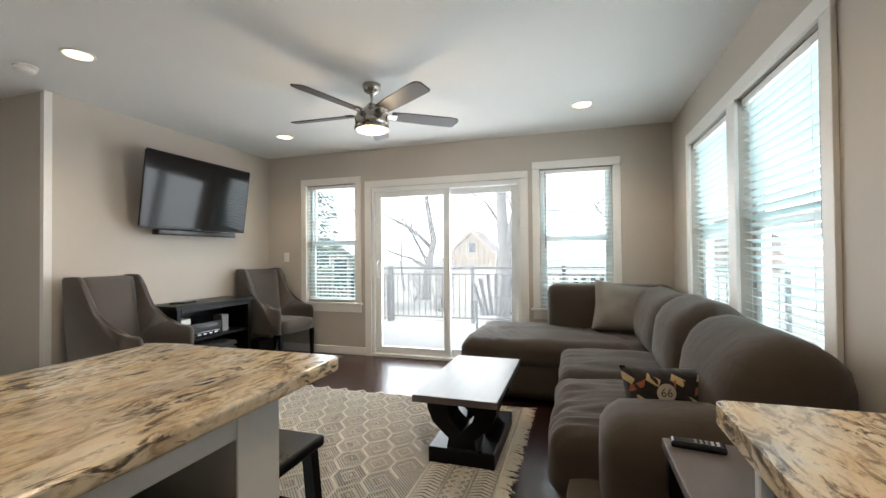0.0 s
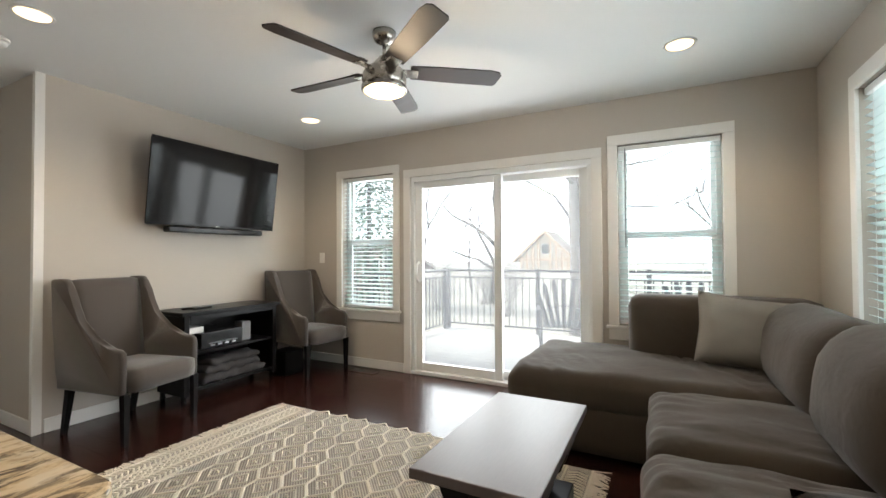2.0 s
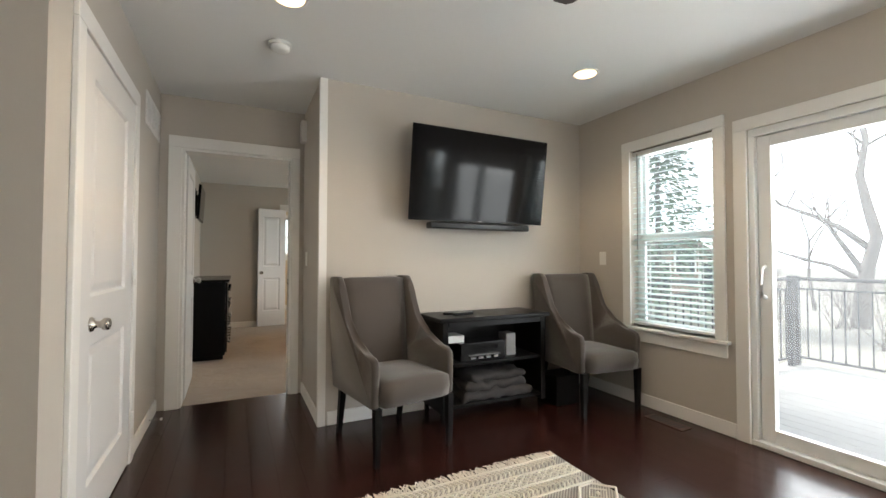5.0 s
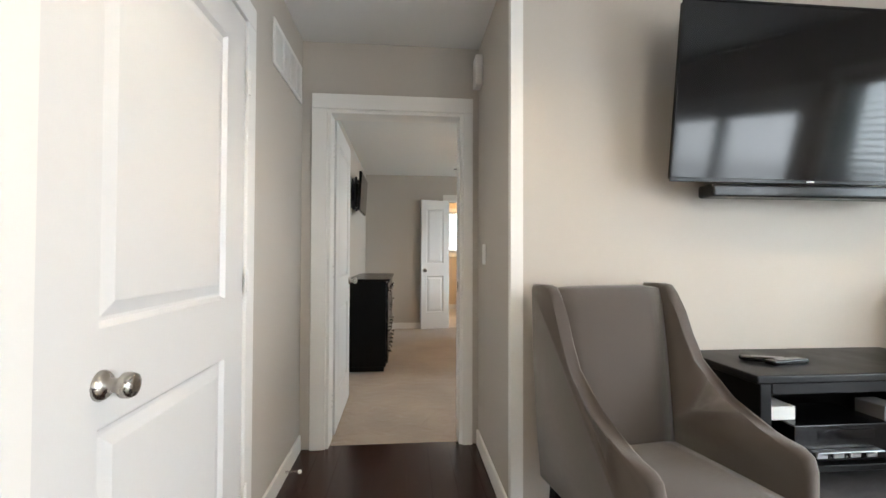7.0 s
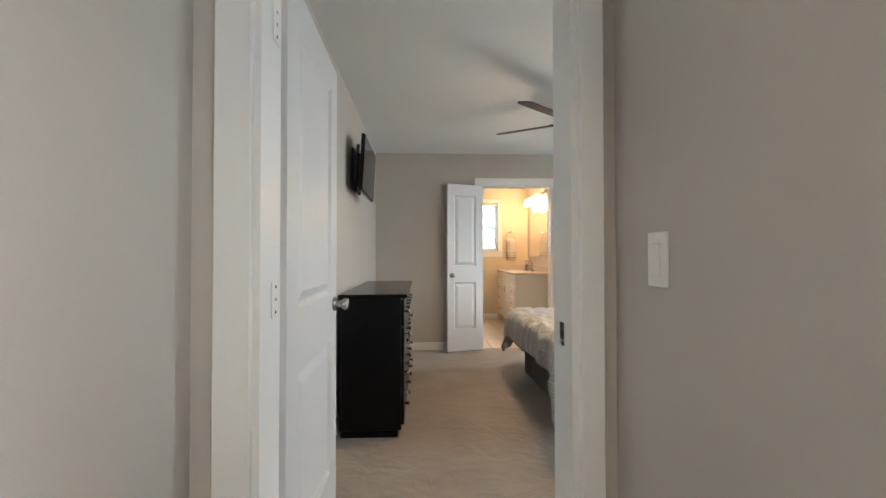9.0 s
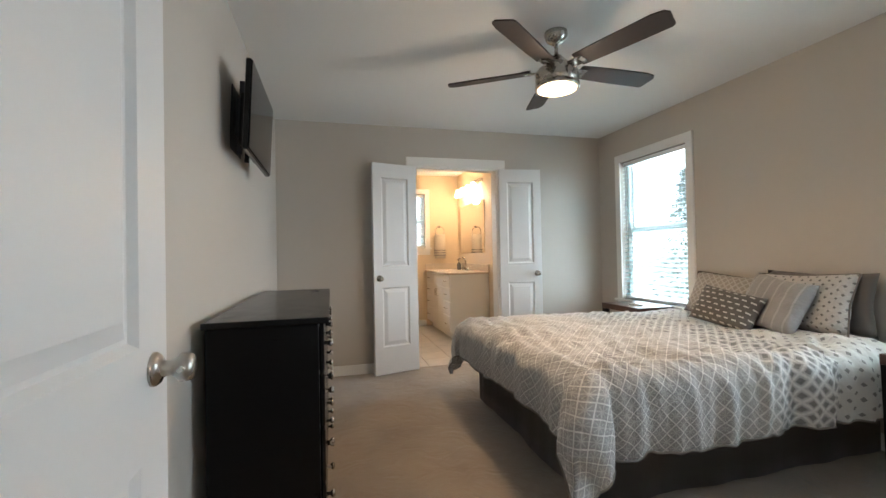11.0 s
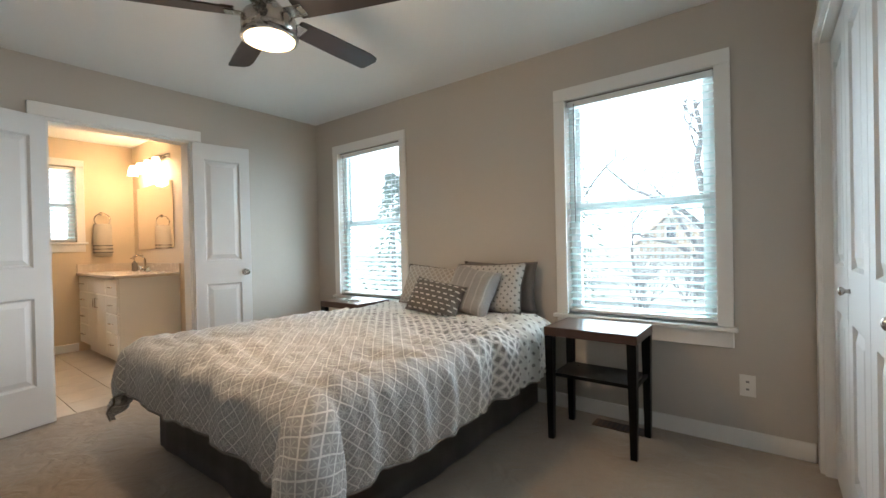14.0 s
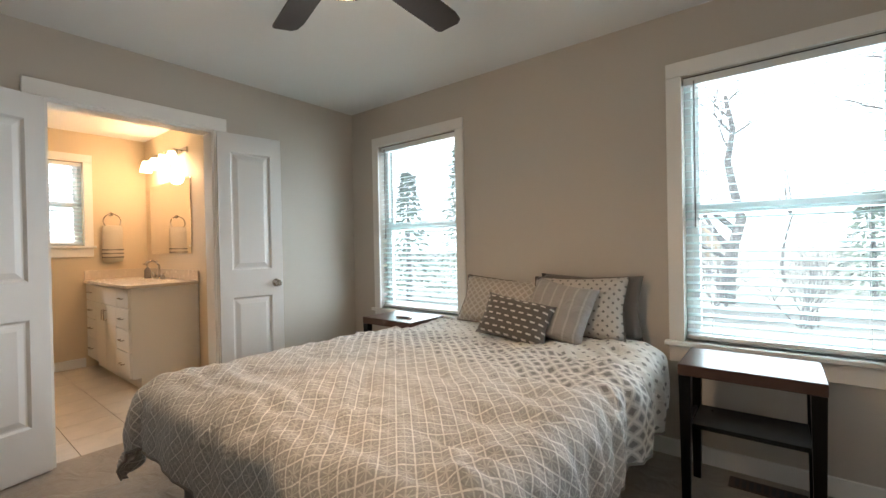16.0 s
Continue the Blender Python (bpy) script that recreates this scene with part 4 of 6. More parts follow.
def plate(name, m, label, cat, gang=1, outlet=False):
    e = thing(name, label, cat, m)
    w = 0.036 + 0.046 * (gang - 1)
    part("cover_plate", bx(-w, w, -0.006, 0, -0.058, 0.058, 0.002, 2), M_plate, e)
    for g in range(gang):
        x = (g - (gang - 1) / 2) * 0.046
        if outlet:
            for z in (-0.02, 0.02):
                part("socket", bx(x - 0.016, x + 0.016, -0.0085, -0.0061, z - 0.014, z + 0.014, 0.001, 1), M_plate, e)
                part("socket_slot", bx(x - 0.007, x + 0.007, -0.0095, -0.0086, z - 0.004, z + 0.006), M_grey_int, e)
        else:
            part("rocker", bx(x - 0.016, x + 0.016, -0.010, -0.0061, -0.034, 0.034, 0.0015, 1), M_plate, e)
    return e


plate("light_switch", pose(-3.64, YB, 1.17), "white rocker light switch on the wall", "light switch")
plate("light_switch", pose(-4.56, 2.16, 1.16), "white rocker light switch in the hall", "light switch")
plate("power_outlet", pose(-5.20, YB, 0.335), "white power outlet near the baseboard", "power outlet", outlet=True)
ch = thing("door_chime", "small white door chime box high on the hall wall", "door chime", pose(-4.66, 2.16, 2.25))
part("body", bx(-0.05, 0.05, -0.045, 0, -0.09, 0.09, 0.008, 2), M_plate, ch)
vt = thing("return_air_grille", "white return air grille high on the hall wall", "air vent", pose(-4.45, YL, 2.15))
part("frame", bx(-0.27, 0.27, 0, 0.008, 0.085, 0.11, 0.002, 1), M_trim, vt)
part("frame", bx(-0.27, 0.27, 0, 0.008, -0.11, -0.085, 0.002, 1), M_trim, vt)
part("frame", bx(-0.27, -0.245, 0, 0.008, -0.0845, 0.0845, 0.002, 1), M_trim, vt)
part("frame", bx(0.245, 0.27, 0, 0.008, -0.0845, 0.0845, 0.002, 1), M_trim, vt)
part("backing", bx(-0.244, 0.244, 0.0, 0.001, -0.084, 0.084), M_grey_int, vt)
for x in (-0.122, 0.0, 0.122):
    part("divider", bx(x - 0.006, x + 0.006, 0.001, 0.012, -0.084, 0.084), M_trim, vt)
for i in range(12):
    part("slat", bx(-0.244, 0.244, 0.001, 0.010, -0.0015, 0.0015, m=Matrix.Translation((0, 0, -0.077 + 0.014 * i)) @ Matrix.Rotation(radians(25), 4, "X")), M_trim, vt)
for fx, fy, ftag in ((-2.92, 4.40, "brown metal floor vent in the wood floor"), (-5.83, 4.43, "brown metal floor vent in the carpet")):
    fv = thing("floor_vent", ftag, "floor vent", pose(fx, fy, 0.0))
    part("frame", bx(-0.15, 0.15, -0.055, 0.055, 0.0005, 0.005, 0.0015, 1), M_mahog, fv)
    for i in range(9):
        part("slot", bx(-0.125 + 0.0285 * i, -0.108 + 0.0285 * i, -0.038, 0.038, 0.005, 0.0058), M_iron, fv)
ds = thing("door_stop", "white spring door stop on the baseboard", "door stop", pose(-4.40, YL + 0.015, 0.05))
bm = B()
tube(bm, [(0.006 * math.cos(k2 * 0.9), 0.004 + 0.0011 * k2, 0.006 * math.sin(k2 * 0.9)) for k2 in range(60)], 0.0014, seg=5)
part("spring", bm, M_nickel, ds)
part("tip", tube(B(), [(0, 0.068, 0), (0, 0.082, 0)], 0.009, seg=10), M_plate, ds)

# ---- living room ----


def armchair(m, label):
    c = thing("armchair", label, "chair", m, "armchairs by the media cabinet")
    bm = cushion_box(-0.25, 0.315, -0.236, 0.236, 0.315, 0.455, 0.035, 0.018, 2, 0.002)
    for v in bm.verts:
        if v.co.z > 0.40:
            v.co.z += (v.co.x + 0.25) * 0.015
    part("seat", bm, M_chair, c, smooth=True)
    bm = cushion_box(-0.05, 0.05, -0.225, 0.225, 0.0, 0.70, 0.03, 0.012, 0, 0.0015)
    for v in bm.verts:
        z = v.co.z
        v.co.y *= 1 + 0.06 * z / 0.7
        v.co.x += -0.215 - 0.085 * z - 0.03 * (z / 0.7) ** 2
        v.co.z = z + 0.335
    part("backrest", bm, M_chair, c, smooth=True)
    prof = [(-0.315, 0.315), (0.250, 0.315), (0.270, 0.33), (0.274, 0.545), (0.263, 0.585), (0.235, 0.603), (0.15, 0.610), (0.07, 0.625), (0.0, 0.655), (-0.06, 0.705),
            (-0.11, 0.77), (-0.155, 0.855), (-0.19, 0.94), (-0.22, 1.01), (-0.245, 1.038), (-0.29, 1.042), (-0.372, 1.040), (-0.385, 1.02), (-0.355, 0.72), (-0.325, 0.45)]
    for s in (-1, 1):
        bm = B()
        prism(bm, prof, "y", -0.024, 0.024)
        es = [e for e in bm.edges if abs(e.verts[0].co.y - e.verts[1].co.y) < 1e-6]
        bmesh.ops.bevel(bm, geom=es, offset=0.018, segments=3, profile=0.5, affect="EDGES")
        for v in bm.verts:
            v.co.y = s * (0.258 + v.co.y)
        part("arm", bm, M_chair, c, smooth=True)
    for lx, ly, dx in ((0.265, 0.25, 0.0), (0.265, -0.25, 0.0), (-0.26, 0.23, -0.06), (-0.26, -0.23, -0.06)):
        bm = B()
        vs = box(bm, lx - 0.021, lx + 0.021, ly - 0.021, ly + 0.021, 0.0, 0.325)
        for v in vs:
            if v.co.z < 0.1:
                v.co.x = lx + (v.co.x - lx) * 0.68 + dx
                v.co.y = ly + (v.co.y - ly) * 0.68
        part("leg", bm, M_black, c, "black tapered wooden leg")
    return c


armchair(pose(-3.485, 2.545, 0, 0, 0, 10), "taupe velvet slope-arm chair at the wall's end")
armchair(pose(-3.47, 4.20, 0, 0, 0, -6), "taupe velvet slope-arm chair beside the window")

# television and sound bar
tv = thing("television", "large black flat television tilted on a wall mount, switched off", "television", pose(-3.735, 3.36, 1.795, 0, 7.5, 0))
part("body", bx(-0.010, 0.012, -0.60, 0.60, -0.335, 0.335, 0.004, 2), M_blackgloss, tv)
part("rear_housing", bx(-0.042, -0.0105, -0.42, 0.42, -0.26, 0.20, 0.010, 2), M_blackgloss, tv)
part("bezel", bx(0.0125, 0.020, -0.607, 0.607, -0.347, -0.330, 0.002, 1), M_blackgloss, tv)
part("bezel", bx(0.0125, 0.020, -0.607, 0.607, 0.337, 0.347, 0.002, 1), M_blackgloss, tv)
part("bezel", bx(0.0125, 0.020, -0.607, -0.597, -0.3295, 0.3365, 0.002, 1), M_blackgloss, tv)
part("bezel", bx(0.0125, 0.020, 0.597, 0.607, -0.3295, 0.3365, 0.002, 1), M_blackgloss, tv)
part("screen", bx(0.0125, 0.0165, -0.5965, 0.5965, -0.3295, 0.3365), M_screen, tv, "dark glossy screen")
part("maker_mark", bx(0.0201, 0.0206, -0.018, 0.018, -0.342, -0.336), M_plate, tv, "small pale mark")
part("wall_mount", bx(-0.19, -0.0425, -0.20, 0.20, -0.12, 0.12, 0.004, 1), M_iron, tv)
sb = thing("sound_bar", "slim black sound bar under the television", "sound bar", pose(-3.80, 3.385, 1.418))
part("body", bx(-0.045, 0.045, -0.455, 0.455, -0.026, 0.026, 0.012, 3), M_blackgloss, sb)
part("bracket", bx(-0.12, -0.0455, -0.35, 0.35, -0.008, 0.008), M_iron, sb)

# media cabinet
mc = thing("media_cabinet", "black wooden open media cabinet on casters", "cabinet", pose(-3.715, 3.37, 0))
part("top", bx(-0.195, 0.205, -0.475, 0.475, 0.715, 0.745, 0.006, 2), M_black, mc)
part("frieze", bx(0.165, 0.185, -0.40, 0.40, 0.675, 0.715), M_black, mc)
for s in (-1, 1):
    part("side_panel", bx(-0.18, 0.185, s * 0.425 - 0.022, s * 0.425 + 0.022, 0.075, 0.714, 0.003, 1), M_black, mc)
    for x in (-0.14, 0.145):
        cs = part("caster", bx(x - 0.018, x + 0.018, s * 0.425 - 0.014, s * 0.425 + 0.014, 0.05, 0.0745, 0.003, 1), M_blackgloss, mc)
        part("wheel", lathe(B(), [(0.02, -0.012), (0.0275, -0.009), (0.0275, 0.009), (0.02, 0.012)], 18, Matrix.Translation((x, s * 0.425, 0.0278)) @ Matrix.Rotation(radians(90), 4, "X")), M_blackgloss, cs)
part("back_panel", bx(-0.18, -0.172, -0.402, 0.402, 0.10, 0.714), M_black, mc)
part("shelf", bx(-0.171, 0.175, -0.402, 0.402, 0.395, 0.417, 0.002, 1), M_black, mc)
part("shelf", bx(-0.171, 0.175, -0.402, 0.402, 0.105, 0.130, 0.002, 1), M_black, mc)
rc = thing("media_receiver", "black receiver with silver front buttons on a shelf", "receiver", pose(-3.66, 3.27, 0.4172))
part("body", bx(-0.12, 0.10, -0.19, 0.19, 0.006, 0.135, 0.004, 2), M_blackgloss, rc)
part("display", bx(0.1005, 0.104, -0.10, 0.12, 0.085, 0.115), M_screen, rc)
part("tray", bx(0.1005, 0.13, -0.13, 0.13, 0.045, 0.050, 0.002, 1), M_steel, rc, "silver strip")
for i in range(4):
    part("button", bx(0.1005, 0.108, -0.11 + 0.065 * i, -0.07 + 0.065 * i, 0.018, 0.034, 0.002, 1), M_steel, rc)
wb = thing("white_box", "small white box on the cabinet's upper shelf", "box", pose(-3.70, 3.06, 0.5525))
part("carton", bx(-0.06, 0.09, -0.075, 0.075, 0.0, 0.05, 0.003, 1), M_plate, wb)
sp_ = thing("small_speaker", "small dark grey speaker on the cabinet shelf", "speaker", pose(-3.68, 3.555, 0.4172))
part("body", bx(-0.05, 0.06, -0.045, 0.045, 0, 0.17, 0.006, 2), M_grey_int, sp_)
th = thing("folded_throw", "grey knitted throw folded on the lower shelf", "blanket", pose(-3.69, 3.39, 0.130))
for i, (a, b_) in enumerate(((0.0, 0.075), (0.070, 0.135), (0.130, 0.185))):
    part("fold", cushion_box(-0.14 + 0.01 * i, 0.155 - 0.012 * i, -0.30 + 0.03 * i, 0.30 - 0.02 * i, a, b_, 0.03, 0.01, 2, 0.030, 15, i * 3.1, 0.03), M_grey_throw, th, smooth=True)
for i, (x, y, rz) in enumerate(((-3.70, 3.10, 70), (-3.66, 3.15, 100))):
    rm = thing("remote_control", "slim black remote control on the cabinet", "remote control", pose(x, y, 0.745, 0, 0, rz))
    part("body", bx(-0.085, 0.085, -0.021, 0.021, 0, 0.018, 0.005, 2), M_blackgloss, rm)
    part("buttons", bx(-0.05, 0.06, -0.012, 0.012, 0.0182, 0.0195), M_grey_int, rm)
bk = thing("waste_bin", "black bin standing beneath the armchair by the window", "bin", pose(-3.60, 4.02, 0))
part("body", bx(-0.10, 0.10, -0.12, 0.12, 0, 0.24, 0.008, 2), M_black, bk)

# sectional sofa
so = thing("sectional_sofa", "brown-grey microfibre sectional sofa with chaise", "sofa")
part("base", cushion_box(-0.19, 0.68, 1.54, 3.47, 0.02, 0.31, 0.04, 0, 2, 0.004), M_sofa, so, smooth=True)
part("chaise_base", cushion_box(-1.05, 0.68, 3.45, 4.46, 0.02, 0.34, 0.06, 0, 2, 0.004), M_sofa, so, smooth=True)


def creased(bm, amp, seed, turn=0.0):
    """Sharp pulled creases in a seat's cloth, running mostly across the seat."""
    ca, sa = math.cos(radians(turn)), math.sin(radians(turn))
    for v in bm.verts:
        x, y = v.co.x * ca - v.co.y * sa, v.co.x * sa + v.co.y * ca
        line = 1 - abs(noise.noise(Vector((x * 2.2, y * 13, seed))))
        where = max(0.0, noise.noise(Vector((x * 1.6, y * 1.6, seed + 5))) + 0.35)
        v.co.z -= amp * line ** 6 * where
    return bm


part("chaise_cushion", creased(cushion_box(-1.075, 0.45, 3.44, 4.47, 0.26, 0.495, 0.085, 0.02, 2, 0.010, 5, 1.3, 0.025), 0.045, 3.0, 62), M_sofa, so, smooth=True)
part("seat_cushion", creased(cushion_box(-0.26, 0.45, 2.70, 3.46, 0.255, 0.475, 0.075, 0.025, 2, 0.009, 6, 2.2, 0.025), 0.035, 7.0, 8), M_sofa, so, smooth=True)
part("seat_cushion", creased(cushion_box(-0.27, 0.45, 1.80, 2.71, 0.20, 0.470, 0.085, 0.025, 2, 0.012, 6, 4.7, 0.025), 0.075, 11.0, -6), M_sofa, so, smooth=True)


def back_cushion(y0, y1, seed, top=0.925):
    """A tall back cushion whose front leans and rounds over at the top."""
    bm = cushion_box(0.32, 0.69, y0, y1, 0.42, top, 0.15, 0.05, 0, 0.008, 5, seed)
    for v in bm.verts:
        v.co.x += (v.co.z - 0.42) * 0.12 if v.co.x < 0.5 else 0
    return bm


part("back_cushion", back_cushion(1.62, 2.47, 1.0, 0.895), M_sofa, so, smooth=True)
part("back_cushion", back_cushion(2.46, 3.18, 2.0), M_sofa, so, smooth=True)
part("back_cushion", back_cushion(3.16, 4.20, 3.0, 0.90), M_sofa, so, smooth=True)
part("back_cushion", cushion_box(-0.41, 0.69, 4.13, 4.49, 0.36, 0.895, 0.075, 0.02, 1, 0.006, 5, 6.0), M_sofa, so, smooth=True)
part("arm", cushion_box(-0.07, 0.69, 1.52, 1.90, 0.03, 0.625, 0.10, 0.02, 2, 0.008, 5, 8.0), M_sofa, so, smooth=True)
for x, y in ((-0.98, 3.55), (-0.98, 4.36), (-0.12, 1.62), (0.6, 1.62), (0.6, 4.36)):
    part("foot", bx(x - 0.03, x + 0.03, y - 0.03, y + 0.03, 0.0, 0.03), M_black, so)
loose_pillow("throw_pillow", "oatmeal linen cushion leaning in the sofa's corner", pose(0.235, 3.97, 0.49, -20, 8, 8), M_cushion, 0.53, 0.455, 0.16, 1.0, M_cushion)
rp = loose_pillow("throw_pillow", "dark cushion printed with colourful racing cars", pose(0.24, 1.985, 0.465, -4, 0, 12), M_p_race, 0.44, 0.255, 0.17, 2.0)
tx = bpy.data.curves.new("number_print", "FONT")
tx.body, tx.size, tx.align_x, tx.align_y = "66", 0.046, "CENTER", "CENTER"
to = new("number_print", tx)
to.parent = rp
to.matrix_local = pose(-0.07, -0.0905, 0.165, 90, 0, 0)
dk = part("number_disc", lathe(B(), [(0.036, 0), (0.036, 0.002), (0.03, 0.003)], 24, Matrix.Translation((-0.07, -0.0865, 0.165)) @ Matrix.Rotation(radians(90), 4, "X")), M_towel, rp)
tx.materials.append(M_mahog)

# coffee table
ct = thing("coffee_table", "grey-brown topped coffee table on a black curved base", "coffee table", pose(-0.768, 2.655, 0))
part("tabletop", bx(-0.233, 0.233, -0.468, 0.468, 0.392, 0.43, 0.004, 2), M_top_ct, ct)
part("plinth", bx(-0.19, 0.19, -0.33, 0.33, 0.012, 0.10, 0.006, 2), M_black, ct)
for s in (-1, 1):
    for yy in (-0.22, 0.22):
        bm = B()
        a = [(-0.205, 0.392), (-0.200, 0.31), (-0.170, 0.235), (-0.115, 0.185), (-0.075, 0.15), (-0.085, 0.10)]
        b_ = [(0.035, 0.10), (0.03, 0.16), (-0.02, 0.21), (-0.065, 0.255), (-0.085, 0.32), (-0.090, 0.392)]
        prism(bm, [(s * p[0], p[1]) for p in a + b_], "y", yy - 0.09 + s * 0.001, yy + 0.09)
        part("curved_leg", bm, M_black, ct)

# rug
RX0, RX1, RY0, RY1 = -2.86, -0.53, 1.80, 3.33
rg = thing("area_rug", "cream and grey woven wool rug with diamond pattern and fringe", "rug")
bm = B()
n1, n2 = 60, 40
vs = [[bm.verts.new((RX0 + (RX1 - RX0) * i / n1, RY0 + (RY1 - RY0) * j / n2, 0.010 + 0.0015 * noise.noise(Vector((i * 0.4, j * 0.4, 0))))) for j in range(n2 + 1)] for i in range(n1 + 1)]
for i in range(n1):
    for j in range(n2):
        bm.faces.new((vs[i][j], vs[i + 1][j], vs[i + 1][j + 1], vs[i][j + 1]))
bmesh.ops.solidify(bm, geom=bm.faces[:], thickness=0.008)
part("woven_ground", bm, M_rug, rg, smooth=True)


def ridge(bm, pts, w=0.0125, hh=0.006):
    """A raised line of tufts along a way on the rug."""
    for p, q in zip(pts, pts[1:]):
        p, q = Vector((*p, 0)), Vector((*q, 0))
        d = (q - p).normalized()
        s = Vector((-d.y, d.x, 0)) * w / 2
        e = d * w * 0.3
        z0, z1 = Vector((0, 0, 0.0105)), Vector((0, 0, 0.0105 + hh))
        b0 = [bm.verts.new(x + z0) for x in (p - e - s, q + e - s, q + e + s, p - e + s)]
        t0 = [bm.verts.new(x + z1) for x in (p - s * 0.55, q - s * 0.55, q + s * 0.55, p + s * 0.55)]
        bm.faces.new(t0)
        for i in range(4):
            bm.faces.new((b0[i], b0[(i + 1) % 4], t0[(i + 1) % 4], t0[i]))


bm = B()
xa, xb = RX0 + 0.33, RX1 - 0.43
cols, rows_ = 9, 9
cw, rh = (xb - xa) / cols, (RY1 - RY0 - 0.02) / rows_
for j in range(rows_):
    yc = RY0 + 0.01 + rh * (j + 0.5)
    off = 0.5 if j % 2 else 0.0
    for i in range(cols):
        xc = xa + cw * (i + off)
        if xc + cw > xb + 0.01:
            continue
        x_, w_ = xc + cw / 2, cw / 2
        ridge(bm, [(x_ - w_, yc - rh * 0.22), (x_ - w_, yc + rh * 0.22), (x_, yc + rh * 0.72), (x_ + w_, yc + rh * 0.22)])
        ridge(bm, [(x_ - w_, yc - rh * 0.22), (x_, yc - rh * 0.72)])
        ridge(bm, [(x_ - w_ * 0.62, yc), (x_ - w_ * 0.05, yc + rh * 0.36), (x_ + w_ * 0.62, yc), (x_ + w_ * 0.05, yc - rh * 0.36), (x_ - w_ * 0.62, yc)], 0.007, 0.005)
        ridge(bm, [(x_ - 0.006, yc), (x_ + 0.006, yc)], 0.014, 0.010)
tagged(part("diamond_tufting", bm, M_cream, rg, "raised cream diamond lines"), kind="stuff")
bm = B()
for x0_, x1_ in ((RX0 + 0.01, xa - 0.02), (xb + 0.02, RX1 - 0.01)):
    nb = 3
    for k2 in range(nb + 1):
        xx = x0_ + (x1_ - x0_) * k2 / nb
        ridge(bm, [(xx, RY0 + 0.01), (xx, RY1 - 0.01)], 0.012)
    for k2 in range(nb):
        a_, b2 = x0_ + (x1_ - x0_) * (k2 + 0.12) / nb, x0_ + (x1_ - x0_) * (k2 + 0.88) / nb
        yy = RY0 + 0.02
        while yy < RY1 - 0.06:
            if k2 == 1:
                ridge(bm, [((a_ + b2) / 2 - 0.005, yy + 0.0225), ((a_ + b2) / 2 + 0.005, yy + 0.0225)], 0.012, 0.011)
                ridge(bm, [(a_, yy), ((a_ + b2) / 2, yy + 0.045), (b2, yy)], 0.010)
                ridge(bm, [(a_, yy + 0.045), ((a_ + b2) / 2, yy), (b2, yy + 0.045)], 0.010)
                yy += 0.05
            else:
                ridge(bm, [(a_, yy), ((a_ + b2) / 2, yy + 0.022), (b2, yy)], 0.012)
                yy += 0.028
tagged(part("border_tufting", bm, M_cream, rg, "raised cream chevron border"), kind="stuff")
bm = B()
for k2 in (0, 2):
    a_, b2 = xb + 0.02 + (RX1 - 0.03 - xb) * (k2 + 0.2) / 3, xb + 0.02 + (RX1 - 0.03 - xb) * (k2 + 0.8) / 3
    yy = RY0 + 0.034
    while yy < RY1 - 0.06:
        ridge(bm, [(a_, yy), ((a_ + b2) / 2, yy + 0.022), (b2, yy)], 0.009, 0.004)
        yy += 0.028
tagged(part("dark_border_weave", bm, M_towelstripe, rg, "dark grey chevron weave in the border"), kind="stuff")
rr = random.Random(3)
for xx, s in ((RX0, -1), (RX1, 1)):
    bm = B()
    yy = RY0 + 0.01
    while yy < RY1:
        for _ in range(2):
            a, ln = rr.uniform(-0.5, 0.5), rr.uniform(0.05, 0.085)
            tube(bm, [(xx - s * 0.01, yy, 0.011), (xx + s * ln * 0.5, yy + a * ln * 0.3, 0.010), (xx + s * ln, yy + a * ln, 0.004)], 0.0042, 0.003, 5)
        yy += 0.0125
    part("fringe", bm, M_cream, rg, "cream knotted fringe")

# kitchen island with granite top
ki = thing("kitchen_island", "white kitchen island with open shelf side", "kitchen island")
part("end_panel", bx(-0.93, -0.89, 0.84, 0.985, 0.0, 0.835, 0.003, 1), M_white, ki)
part("side_panel", bx(-0.93, -0.89, -1.0, -0.90, 0.0, 0.835, 0.003, 1), M_white, ki)
part("top_rail", bx(-0.93, -0.89, -0.90, 0.84, 0.765, 0.835, 0.003, 1), M_white, ki)
part("front_panel", bx(-1.53, -0.931, 0.90, 0.94, 0.0, 0.835, 0.002, 1), M_white, ki)
part("back_panel", bx(-1.53, -1.50, -1.0, 0.899, 0.0, 0.835), M_grey_int, ki, "grey inner panel")
part("shelf", bx(-1.499, -0.935, -0.90, 0.899, 0.40, 0.425, 0.002, 1), M_white, ki)
part("bottom", bx(-1.499, -0.935, -0.90, 0.899, 0.06, 0.085, 0.002, 1), M_white, ki)
it = thing("island_worktop", "gold and grey veined granite worktop with rounded edge", "worktop")
bm = bx(-1.60, -0.835, -1.1, 1.215, 0.836, 0.876)
ve = [e for e in bm.edges if abs(e.verts[0].co.z - e.verts[1].co.z) > 0.01]
bmesh.ops.bevel(bm, geom=ve, offset=0.045, segments=5, profile=0.5, affect="EDGES")
ho = [e for e in bm.edges if abs(e.verts[0].co.z - e.verts[1].co.z) < 1e-5 and len(e.link_faces) == 2 and any(abs(f.normal.z) > 0.9 for f in e.link_faces) and not all(abs(f.normal.z) > 0.9 for f in e.link_faces)]
bmesh.ops.bevel(bm, geom=ho, offset=0.009, segments=3, profile=0.5, affect="EDGES")
part("slab", bm, M_granite, it)
bb = thing("black_bowl", "black glossy serving tray stored on the island shelf", "tray", pose(-1.20, 0.55, 0.425))
